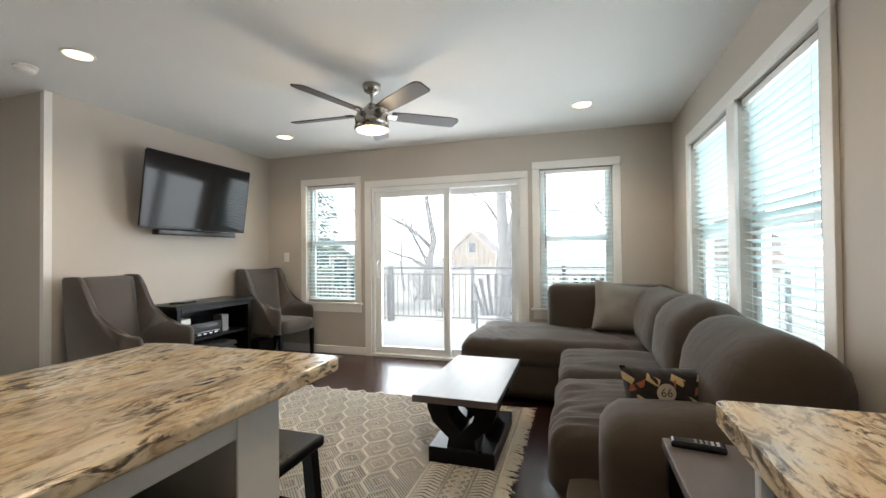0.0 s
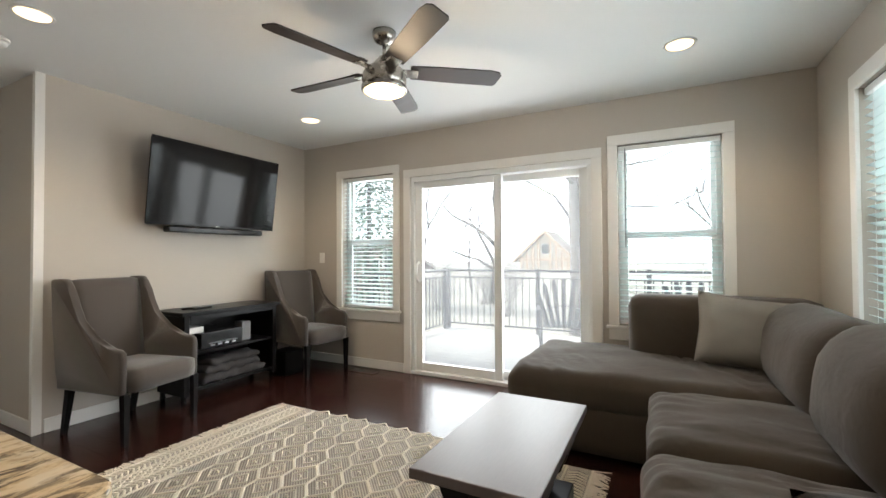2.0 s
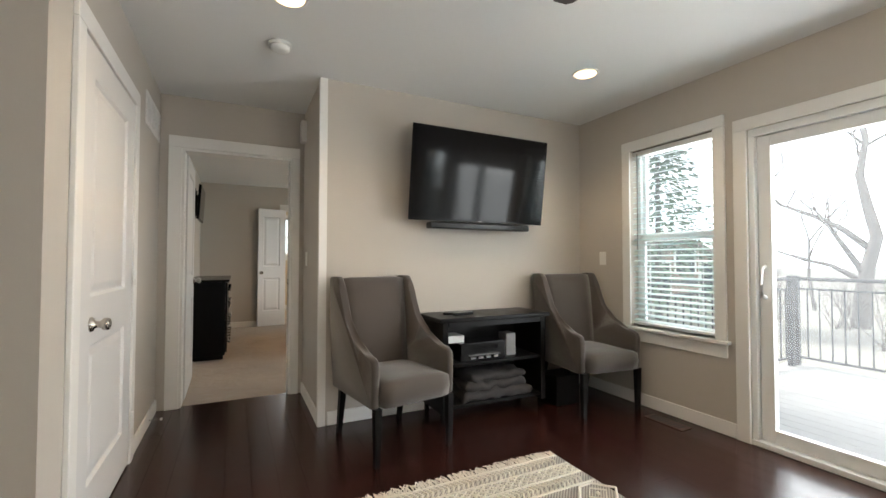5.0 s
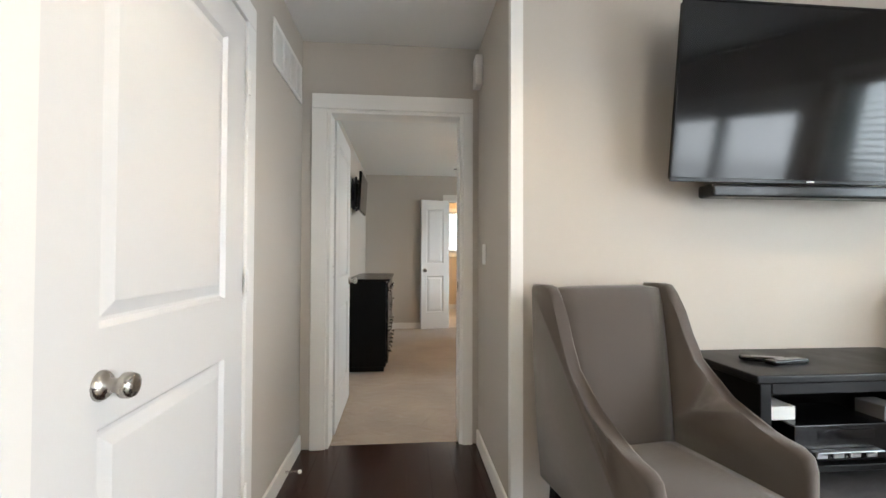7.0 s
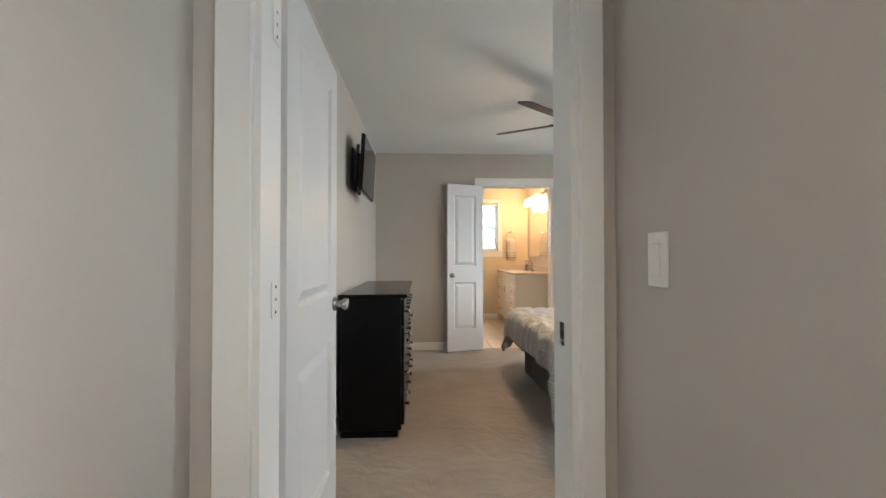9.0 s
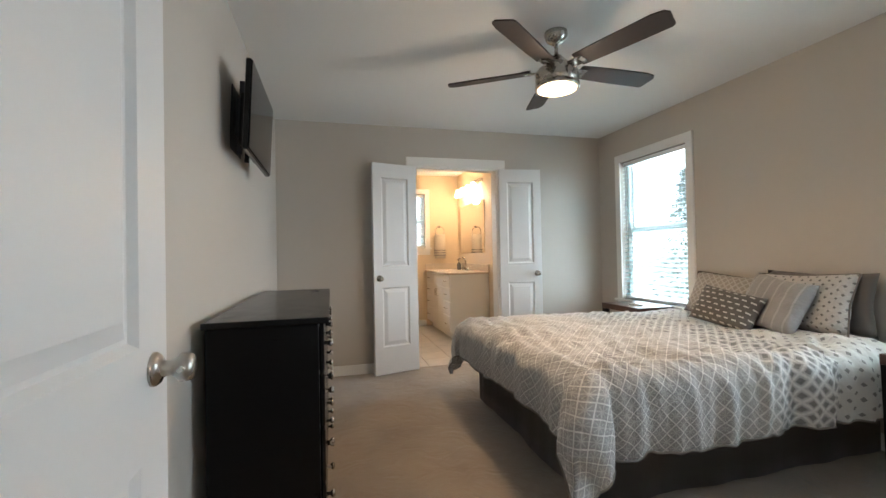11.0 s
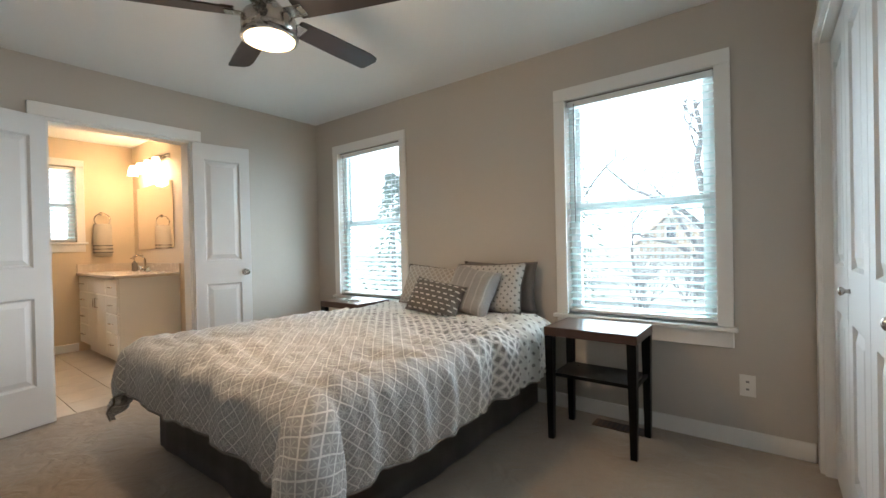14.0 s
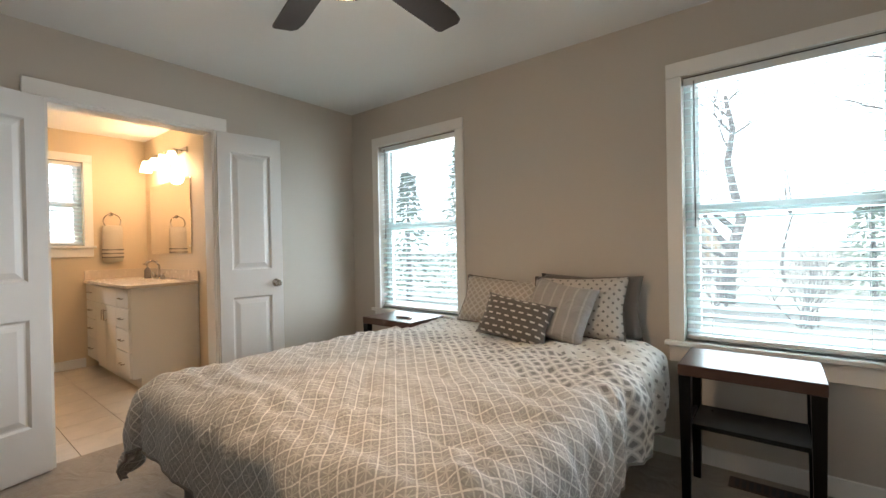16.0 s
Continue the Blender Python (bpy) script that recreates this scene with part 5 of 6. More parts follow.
part("tray", bx(-0.22, 0.22, -0.28, 0.28, 0, 0.16, 0.02, 2), M_blackgloss, bb)
st = thing("bar_stool", "black wooden stool tucked beside the island", "stool", pose(-1.13, 1.115, 0))
part("seat", bx(-0.20, 0.20, -0.14, 0.14, 0.57, 0.605, 0.008, 2), M_black, st)
for sx in (-1, 1):
    for sy in (-1, 1):
        bm = B()
        vs = box(bm, sx * 0.165 - 0.018, sx * 0.165 + 0.018, sy * 0.105 - 0.018, sy * 0.105 + 0.018, 0, 0.572)
        for v in vs:
            if v.co.z < 0.1:
                v.co.x += sx * 0.035
                v.co.y += sy * 0.03
        part("leg", bm, M_black, st)
    part("stretcher", bx(sx * 0.18 - 0.01, sx * 0.18 + 0.01, -0.12, 0.12, 0.20, 0.225), M_black, st)

# counter along the outside wall, with a wine cooler under it
kc = thing("base_cabinet", "white kitchen base cabinet under the granite counter", "cabinet")
part("body", bx(0.20, 0.735, -2.2, 0.42, 0.0, 0.835, 0.003, 1), M_white, kc)
part("end_panel", bx(0.19, 0.735, 1.025, 1.05, 0.0, 0.835, 0.003, 1), M_white, kc)
wt = thing("counter_worktop", "gold and grey granite counter with rounded corner", "worktop")
bm = bx(0.125, 0.738, -2.2, 1.075, 0.836, 0.876)
ve = [e for e in bm.edges if abs(e.verts[0].co.z - e.verts[1].co.z) > 0.01 and e.verts[0].co.x < 0.4]
bmesh.ops.bevel(bm, geom=ve, offset=0.03, segments=4, profile=0.5, affect="EDGES")
part("slab", bm, M_granite, wt)
wc = thing("wine_cooler", "stainless steel wine cooler with dark glass door", "wine cooler", pose(0.20, 0.72, 0))
part("body", bx(0.03, 0.53, -0.295, 0.295, 0.02, 0.83, 0.003, 1), M_blackgloss, wc)
dr = part("door", bx(-0.012, 0.028, -0.295, -0.235, 0.09, 0.825, 0.003, 1), M_steel, wc, "stainless door frame")
part("door_stile", bx(-0.012, 0.028, 0.235, 0.295, 0.09, 0.825, 0.003, 1), M_steel, dr)
part("door_rail", bx(-0.012, 0.028, -0.234, 0.234, 0.765, 0.825, 0.003, 1), M_steel, dr)
part("door_rail", bx(-0.012, 0.028, -0.234, 0.234, 0.09, 0.15, 0.003, 1), M_steel, dr)
part("door_glass", bx(0.0, 0.012, -0.234, 0.234, 0.15, 0.765), M_screen, dr)
part("handle", tube(B(), [(-0.045, -0.265, 0.20), (-0.045, -0.265, 0.72)], 0.009, seg=10), M_steel, dr)
sd2 = thing("side_table", "grey-brown laminate side table beside the sofa arm", "side table", pose(0.37, 1.30, 0))
part("tabletop", bx(-0.27, 0.27, -0.20, 0.20, 0.588, 0.618, 0.003, 2), M_top_ct, sd2)
for sx in (-1, 1):
    for sy in (-1, 1):
        part("leg", bx(sx * 0.24 - 0.02, sx * 0.24 + 0.02, sy * 0.17 - 0.02, sy * 0.17 + 0.02, 0, 0.588, 0.003, 1), M_black, sd2)
part("shelf", bx(-0.22, 0.22, -0.15, 0.15, 0.18, 0.20, 0.002, 1), M_black, sd2)
rm = thing("remote_control", "black remote control lying on the side table", "remote control", pose(0.185, 1.445, 0.618, 0, 0, -8))
bm = bx(-0.07, 0.07, -0.024, 0.024, 0, 0.020, 0.008, 3)
part("body", bm, M_blackgloss, rm)
for i in range(5):
    for j in range(2):
        part("button", bx(-0.01 + 0.014 * i, -0.002 + 0.014 * i, -0.012 + 0.015 * j, -0.003 + 0.015 * j, 0.0202, 0.0222, 0.001, 1), M_plate if i > 2 else M_grey_int, rm)

# ---- bedroom ----
BX0, BX1, BY0, BY1, BZ = -7.92, -6.36, 2.66, 4.50, 0.60
bd = thing("bed", "queen bed with grey fabric bed skirt", "bed")
part("mattress", cushion_box(BX0 + 0.02, BX1 - 0.02, BY0 + 0.02, BY1, 0.30, BZ - 0.012, 0.05, 0.01, 2, 0.003), M_cushion, bd, smooth=True)
part("box_spring", bx(BX0 + 0.04, BX1 - 0.04, BY0 + 0.05, BY1, 0.12, 0.30, 0.02, 2), M_skirt, bd)


def skirt(p, q, out):
    """A hanging strip of cloth with shallow folds from p to q."""
    bm, n = B(), 60
    p, q, o = Vector(p), Vector(q), Vector(out)
    rows = []
    for k2, z in enumerate((0.015, 0.12, 0.25, 0.38)):
        row = []
        for i in range(n + 1):
            c = p + (q - p) * i / n
            wv = noise.noise(Vector((c.x * 5, c.y * 5, 1.7))) * 0.022 * (1 - k2 / 4) + noise.noise(Vector((c.x * 17, c.y * 17, 4))) * 0.005
            c = c + o * wv
            row.append(bm.verts.new((c.x, c.y, z)))
        rows.append(row)
    for a, b_ in zip(rows, rows[1:]):
        for i in range(n):
            bm.faces.new((a[i], a[i + 1], b_[i + 1], b_[i]))
    bmesh.ops.solidify(bm, geom=bm.faces[:], thickness=0.004)
    return bm


part("bed_skirt", skirt((BX0 + 0.03, BY0 + 0.03, 0), (BX1 - 0.03, BY0 + 0.03, 0), (0, -1, 0)), M_skirt, bd, smooth=True)
part("bed_skirt", skirt((BX1 - 0.03, BY0 + 0.03, 0), (BX1 - 0.03, BY1, 0), (1, 0, 0)), M_skirt, bd, smooth=True)
part("bed_skirt", skirt((BX0 + 0.03, BY0 + 0.03, 0), (BX0 + 0.03, BY1, 0), (-1, 0, 0)), M_skirt, bd, smooth=True)
for x in (BX0 + 0.10, BX1 - 0.10):
    for y in (BY0 + 0.12, BY1 - 0.1):
        part("leg", bx(x - 0.03, x + 0.03, y - 0.03, y + 0.03, 0, 0.12), M_black, bd)


def comforter():
    W, L, OV, OF = BX1 - BX0, BY1 - BY0 - 0.04, 0.40, 0.33
    na, nb = 150, 150
    bm = B()
    uvl = bm.loops.layers.uv.new("cloth")
    R = 0.10
    grid = []

    def over(d):
        """How far out and down a point lies that hangs d past the edge."""
        if d <= 0:
            return 0.0, 0.0
        arc = R * math.pi / 2
        if d < arc:
            t = d / R
            return R * math.sin(t), R * (1 - math.cos(t))
        return R + (d - arc) * 0.10, R + (d - arc) * 0.992
    for i in range(na + 1):
        col = []
        for j in range(nb + 1):
            a, b_ = -OV + (W + 2 * OV) * i / na, -OF + (L + OF) * j / nb
            dl, dr_, df = max(0, -a), max(0, a - W), max(0, -b_)
            ds_, sx = (dl, -1) if dl else (dr_, 1)
            x = BX0 + min(max(a, 0), W)
            y = BY0 + max(b_, 0)
            d = (ds_ ** 1.9 + df ** 1.9) ** (1 / 1.9)
            out, down = over(d)
            hy = math.hypot(ds_, df)
            out += 0.03 * math.sin(math.pi * min(1.0, d / OV))
            ux, uy = (sx * ds_ / hy, -df / hy) if hy > 0 else (0, 0)
            if ds_ > 0 and df > 0:
                both = min(ds_, df) / max(ds_, df)
                out += (0.21 if sx > 0 else 0.07) * both ** 0.7 * min(1, d / 0.3)
            # folds that run down the hanging sides, and soft wrinkles on top
            hang = min(1, d / 0.18)
            along = b_ if ds_ > df else a
            f = (noise.noise(Vector((along * 6.5, 0.3 * d, 7.0 + sx))) * 0.06 + noise.noise(Vector((along * 14, 1.2 * d, 2.0))) * 0.036) * hang * (0.6 if df > ds_ else 1.0)
            inn = min(1.0, max(0.0, 1 - min(W - a, max(b_, 0) + 0.1) / 0.5)) if b_ > -0.02 else 0.6
            gather = noise.noise(Vector((b_ * 13 + a * 2, a * 2.5, 6.0))) * 0.034 * inn
            gather += (0.5 - abs(noise.noise(Vector((b_ * 10 - a * 3.5, a * 2.2 + b_, 12.0))))) * 0.032 * inn
            wz = noise.noise(Vector((a * 3.1, b_ * 3.1, 0.5))) * 0.026 + noise.noise(Vector((a * 9 + b_ * 5, b_ * 7 - a * 6, 3.5))) * 0.016 + gather
            diag = noise.noise(Vector(((a - b_) * 3.0, (a + b_) * 15.0, 9.0))) * 0.010 + (0.4 - abs(noise.noise(Vector((a * 4.5 + b_ * 2, b_ * 9 - a * 2, 21.0))))) * 0.016
            tuft = 0.0
            for ta in range(4):
                for tb in range(4):
                    q = math.hypot(a - 0.2 - 0.4 * ta, b_ - 0.25 - 0.45 * tb)
                    if q < 0.1:
                        tuft -= 0.020 * (1 - q / 0.1) ** 2
            z = BZ + 0.025 - down + (wz + diag + tuft) * (1 - 0.5 * hang) + 0.02 * math.sin(math.pi * min(max(a / W, 0), 1)) * (1 if b_ > 0 else 0.5)
            hem = noise.noise(Vector((along * 2.3, 0, 5.0 + sx))) * 0.016 * hang
            col.append(bm.verts.new((x + ux * (out + f), y + uy * (out + f), max(0.03, z + hem))))
        grid.append(col)
    for i in range(na):
        for j in range(nb):
            ids = ((i, j), (i + 1, j), (i + 1, j + 1), (i, j + 1))
            fc = bm.faces.new([grid[p][q] for p, q in ids])
            for lp, (p, q) in zip(fc.loops, ids):
                lp[uvl].uv = ((W + 2 * OV) * p / na, (L + OF) * q / nb)
    rim = [grid[0][j].co.copy() for j in range(nb, -1, -2)] + [grid[i][0].co.copy() for i in range(2, na + 1, 2)] + [grid[na][j].co.copy() for j in range(2, nb + 1, 2)]
    return bm, rim


cf = thing("comforter", "rumpled grey and white lattice-pattern comforter over the bed", "comforter")
quilt, rim = comforter()
ob = part("quilt", quilt, M_comf, cf, smooth=True)
part("piped_edge", tube(B(), rim, 0.006, seg=6), M_cushion, cf, "corded hem", True)
so_ = ob.modifiers.new("thickness", "SOLIDIFY")
so_.thickness, so_.offset = 0.03, -1.0

PZ = BZ + 0.03
loose_pillow("bed_pillow", "cream pillow sham with pale lozenge pattern against the wall", pose(-7.29, 4.42, PZ, -24, 4, 5), M_p_loz, 0.64, 0.35, 0.15, 3.0, M_skirt)
loose_pillow("bed_pillow", "dark grey pillow standing at the wall", pose(-6.68, 4.475, PZ, -4, 0, 0), M_skirt, 0.62, 0.37, 0.10, 3.5)
loose_pillow("bed_pillow", "white dotted pillow sham with grey border", pose(-6.73, 4.36, PZ, -19, -2, -4), M_p_dots, 0.61, 0.375, 0.15, 4.0, M_skirt)
loose_pillow("bed_pillow", "grey pleated square cushion on the bed", pose(-6.82, 4.20, PZ + 0.005, -26, 9, -6), M_p_pleat, 0.40, 0.36, 0.15, 5.0)
loose_pillow("bed_pillow", "small dark grey cushion with white dashes", pose(-6.995, 4.05, PZ + 0.008, -30, 9, 4), M_p_dash, 0.43, 0.265, 0.14, 6.0)


def nightstand(m, label, w, d, h):
    e = thing("nightstand", label, "nightstand", m, "nightstands beside the bed")
    part("top", bx(-w / 2, w / 2, -d / 2, d / 2, h - 0.05, h, 0.004, 2), M_mahog, e, "reddish brown glossy top")
    part("shelf", bx(-w / 2 + 0.045, w / 2 - 0.045, -d / 2 + 0.045, d / 2 - 0.045, h * 0.55, h * 0.55 + 0.02, 0.002, 1), M_black, e)
    for sx in (-1, 1):
        for sy in (-1, 1):
            bm = B()
            cx, cy = sx * (w / 2 - 0.027), sy * (d / 2 - 0.027)
            vs = box(bm, cx - 0.024, cx + 0.024, cy - 0.024, cy + 0.024, 0, h - 0.05)
            for v in vs:
                if v.co.z < 0.1:
                    v.co.x, v.co.y = cx + (v.co.x - cx) * 0.68, cy + (v.co.y - cy) * 0.68
            part("leg", bm, M_black, e)
        part("stretcher", bx(sx * (w / 2 - 0.027) - 0.008, sx * (w / 2 - 0.027) + 0.008, -d / 2 + 0.05, d / 2 - 0.05, h * 0.55 - 0.004, h * 0.55 + 0.012), M_black, e)
    return e


nightstand(pose(-5.885, 4.235, 0), "dark nightstand with glossy mahogany top beneath the window", 0.50, 0.37, 0.645)
nightstand(pose(-8.04, 4.28, 0), "dark nightstand with glossy top in the corner", 0.50, 0.37, 0.655)
ph = thing("remote_control", "small white remote on the nightstand", "remote control", pose(-7.97, 4.22, 0.655, 0, 0, 15))
part("body", bx(-0.06, 0.06, -0.02, 0.02, 0, 0.016, 0.004, 2), M_plate, ph)
part("buttons", bx(-0.03, 0.04, -0.010, 0.010, 0.0162, 0.0175), M_grey_int, ph)

dz = thing("dresser", "black wooden dresser with silver knobs", "dresser", pose(-7.135, 1.34, 0))
part("top", bx(-0.735, 0.735, -0.215, 0.225, 0.895, 0.92, 0.005, 2), M_blackgloss, dz)
part("body", bx(-0.72, 0.72, -0.205, 0.185, 0.05, 0.894, 0.004, 1), M_black, dz)
part("plinth", bx(-0.70, 0.70, -0.20, 0.165, 0.0, 0.05), M_black, dz)
part("cable_slot", lathe(B(), [(0.05, 0.0), (0.05, 0.002), (0.02, 0.0025)], 24, Matrix.Translation((-0.524, 0.13, 0.92)) @ Matrix.Diagonal((0.9, 0.5, 1, 1))), M_iron, dz)
zs = (0.075, 0.285, 0.495, 0.705, 0.885)
for c in range(3):
    for r in range(4):
        x0_, x1_ = -0.712 + 0.4747 * c + 0.006, -0.712 + 0.4747 * (c + 1) - 0.006
        dw = part("drawer", bx(x0_, x1_, 0.1855, 0.205, zs[r] + 0.005, zs[r + 1] - 0.005, 0.005, 2), M_blackgloss, dz)
        for kx in ((x0_ * 0.75 + x1_ * 0.25), (x0_ * 0.25 + x1_ * 0.75)):
            part("drawer_knob", lathe(B(), [(0.008, 0), (0.006, 0.012), (0.014, 0.020), (0.016, 0.027), (0.010, 0.033)], 14,
                                      Matrix.Translation((kx, 0.205, (zs[r] + zs[r + 1]) / 2)) @ Matrix.Rotation(radians(-90), 4, "X")), M_nickel, dw, "round silver knob", True)
bt = thing("television", "small black bedroom television on a wall arm", "television", pose(-7.22, 1.225, 1.87, -3, 0, 0))
part("body", bx(-0.36, 0.36, -0.030, -0.004, -0.215, 0.215, 0.006, 2), M_blackgloss, bt)
part("screen", bx(-0.355, 0.355, -0.0035, 0.001, -0.205, 0.208, 0.001, 1), M_screen, bt, "dark glossy screen")
part("rear_housing", bx(-0.22, 0.22, -0.075, -0.0305, -0.17, 0.10, 0.012, 2), M_blackgloss, bt)
part("wall_arm", bx(-0.03, 0.06, -0.125, -0.076, -0.08, 0.12, 0.004, 1), M_iron, bt)
part("mount_bracket", bx(-0.12, 0.15, -0.132, -0.1255, -0.17, 0.16, 0.002, 1), M_iron, bt)
for x in (-0.09, 0.11):
    part("mount_rail", bx(x - 0.012, x + 0.012, -0.100, -0.0765, -0.19, 0.19, 0.002, 1), M_iron, bt)

# ---- bathroom ----
va = thing("bathroom_vanity", "white bathroom vanity with drawers and bar pulls", "vanity")
part("body", bx(-11.43, -10.07, 3.09, 3.625, 0.10, 0.875, 0.002, 1), M_white, va)
part("toe_kick", bx(-11.43, -10.09, 3.16, 3.625, 0.0, 0.0995), M_white, va)


def front(x0_, x1_, z0_, z1_, name, pulls):
    f = part(name, bx(x0_ + 0.004, x1_ - 0.004, 3.071, 3.0895, z0_ + 0.004, z1_ - 0.004, 0.003, 1), M_white, va)
    for px, pz, vert in pulls:
        bm = B()
        if vert:
            tube(bm, [(px, 3.071, pz - 0.045), (px, 3.048, pz - 0.045), (px, 3.048, pz + 0.045), (px, 3.071, pz + 0.045)], 0.005, seg=6)
        else:
            tube(bm, [(px - 0.045, 3.071, pz), (px - 0.045, 3.048, pz), (px + 0.045, 3.048, pz), (px + 0.045, 3.071, pz)], 0.005, seg=6)
        part("pull", bm, M_nickel, f, "nickel bar pull")


for xa_, xb_ in ((-10.425, -10.07), (-11.43, -11.075)):
    for r, (za, zb) in enumerate(((0.70, 0.87), (0.52, 0.70), (0.33, 0.52), (0.11, 0.33))):
        front(xa_, xb_, za, zb, "drawer", [((xa_ + xb_) / 2, (za + zb) / 2, False)])
front(-11.075, -10.425, 0.70, 0.87, "false_drawer", [])
front(-11.075, -10.75, 0.11, 0.70, "cabinet_door", [(-10.785, 0.60, True)])
front(-10.75, -10.425, 0.11, 0.70, "cabinet_door", [(-10.715, 0.60, True)])
vt2 = thing("vanity_worktop", "speckled beige stone vanity top with splash", "worktop")
part("slab", bx(-11.445, -10.045, 3.05, 3.625, 0.876, 0.905, 0.004, 2), M_vtop, vt2)
part("back_splash", bx(-11.43, -10.05, 3.61, 3.628, 0.906, 1.0, 0.002, 1), M_vtop, vt2)
part("side_splash", bx(-11.447, -11.43, 3.06, 3.609, 0.906, 1.0, 0.002, 1), M_vtop, vt2)
fa = thing("faucet", "brushed nickel arched bathroom faucet", "faucet", pose(-10.75, 3.52, 0.905))
part("base", lathe(B(), [(0.028, 0), (0.028, 0.008), (0.018, 0.014)], 18), M_nickel, fa, smooth=True)
part("spout", tube(B(), [(0, 0, 0.01), (0, 0, 0.14), (0, -0.02, 0.175), (0, -0.06, 0.19), (0, -0.10, 0.175), (0, -0.115, 0.145)], 0.012, seg=10), M_nickel, fa, smooth=True)
for sx in (-1, 1):
    hd = part("handle", lathe(B(), [(0.022, 0), (0.018, 0.03), (0.012, 0.045)], 14, Matrix.Translation((sx * 0.10, 0, 0))), M_nickel, fa, smooth=True)
    part("lever", tube(B(), [(sx * 0.10, 0, 0.045), (sx * 0.16, -0.01, 0.06)], 0.007, seg=8), M_nickel, hd)
sp2 = thing("soap_dispenser", "dark soap bottle with pump beside the faucet", "soap dispenser", pose(-11.02, 3.50, 0.905))
part("bottle", lathe(B(), [(0.028, 0), (0.03, 0.01), (0.03, 0.09), (0.012, 0.11), (0.010, 0.12)], 18), M_towelstripe, sp2, smooth=True)
part("pump", tube(B(), [(0, 0, 0.118), (0, 0, 0.15), (0, -0.04, 0.152)], 0.006, seg=8), M_nickel, sp2)
mi = thing("bathroom_mirror", "frameless rectangular mirror above the vanity", "mirror")
part("glass", bx(-11.28, -10.19, 3.619, 3.6295, 1.16, 1.905, 0.003, 1), M_mirror, mi)
vl = thing("vanity_light", "four-lamp nickel vanity light, glowing warm", "wall lamp", pose(-10.70, 3.63, 2.17))
part("back_bar", bx(-0.46, 0.46, -0.022, 0, -0.03, 0.03, 0.005, 2), M_nickel, vl)
for i in range(4):
    x = -0.36 + 0.24 * i
    am = part("arm", tube(B(), [(x, -0.022, 0), (x, -0.09, 0.005), (x, -0.11, -0.02)], 0.009, seg=8), M_nickel, vl, smooth=True)
    part("shade", lathe(B(), [(0.028, 0.0), (0.045, -0.05), (0.056, -0.115), (0.03, -0.118)], 20, Matrix.Translation((x, -0.11, -0.02))), M_bulb, am, "glowing frosted glass shade", True)
for x in (-0.24, 0.24):
    lamp("vanity_lamp", "POINT", VANW, WARM, pose(-10.70 + x, 3.47, 1.99), radius=0.07)
tr_ = thing("towel_ring", "nickel towel ring on the bathroom wall", "towel ring", pose(-11.45, 3.30, 1.60))
part("mount", lathe(B(), [(0.022, 0), (0.02, 0.012), (0.009, 0.02), (0.009, 0.04)], 16, Matrix.Rotation(radians(90), 4, "Y")), M_nickel, tr_, smooth=True)
part("ring", tube(B(), [(0.04, 0.078 * math.sin(k2 * math.pi / 12), -0.078 + 0.078 * math.cos(k2 * math.pi / 12)) for k2 in range(25)], 0.005, seg=6), M_nickel, tr_, smooth=True)
tw = thing("hand_towel", "cream hand towel with grey stripes hung in the ring", "towel", pose(-11.41, 3.30, 1.08))
part("cloth", cushion_box(-0.024, 0.03, -0.09, 0.09, 0.0, 0.40, 0.02, 0.008, 0, 0.006, 10, 2.0), M_towel, tw, smooth=True)
for z in (0.045, 0.085, 0.125):
    part("stripe", cushion_box(-0.027, 0.034, -0.093, 0.093, z, z + 0.02, 0.009, 0.008, 0, 0.002, 10, 2.0), M_towelstripe, tw, smooth=True)

# ---- outside ----
bm = B()
R0 = 900.0
ring = [bm.verts.new((R0 * math.cos(2 * math.pi * i / 48) - 5, R0 * math.sin(2 * math.pi * i / 48), -1.0)) for i in range(48)]
bm.faces.new(ring)
tagged(obj("ground", bm, M_ground), "pale winter lawn reaching to the horizon", "ground", kind="structure")
M_haze = emit("bright_overcast_haze", (0.97, 0.98, 1.0), HAZE)
bm = B()
lo, hi, top = [], [], []
for i in range(64):
    a = 2 * math.pi * i / 64
    lo.append(bm.verts.new((170 * math.cos(a), 170 * math.sin(a), -2)))
    hi.append(bm.verts.new((170 * math.cos(a), 170 * math.sin(a), 110)))
for i in range(64):
    bm.faces.new((lo[i], lo[(i + 1) % 64], hi[(i + 1) % 64], hi[i]))
tagged(obj("backdrop", bm, M_haze), "bright hazy overcast sky behind the houses", "sky", kind="structure")

dk_ = thing("deck", "grey wooden board deck behind the house", "deck", kind="structure")
part("joist", bx(-3.75, 3.0, 4.75, 7.9, -0.95, -0.16), M_deck, dk_)
dm = None
yy = 4.74
for i in range(22):
    if dm is None:
        o = part("deck_board", bx(-3.78, 3.05, -0.069, 0.069, -0.035, 0.0, 0.003, 1), M_deck, dk_)
        dm = o.data
    else:
        o = new("deck_board", dm)
        o.parent = dk_
    o.location = (0, yy + 0.07, -0.12)
    yy += 0.1445


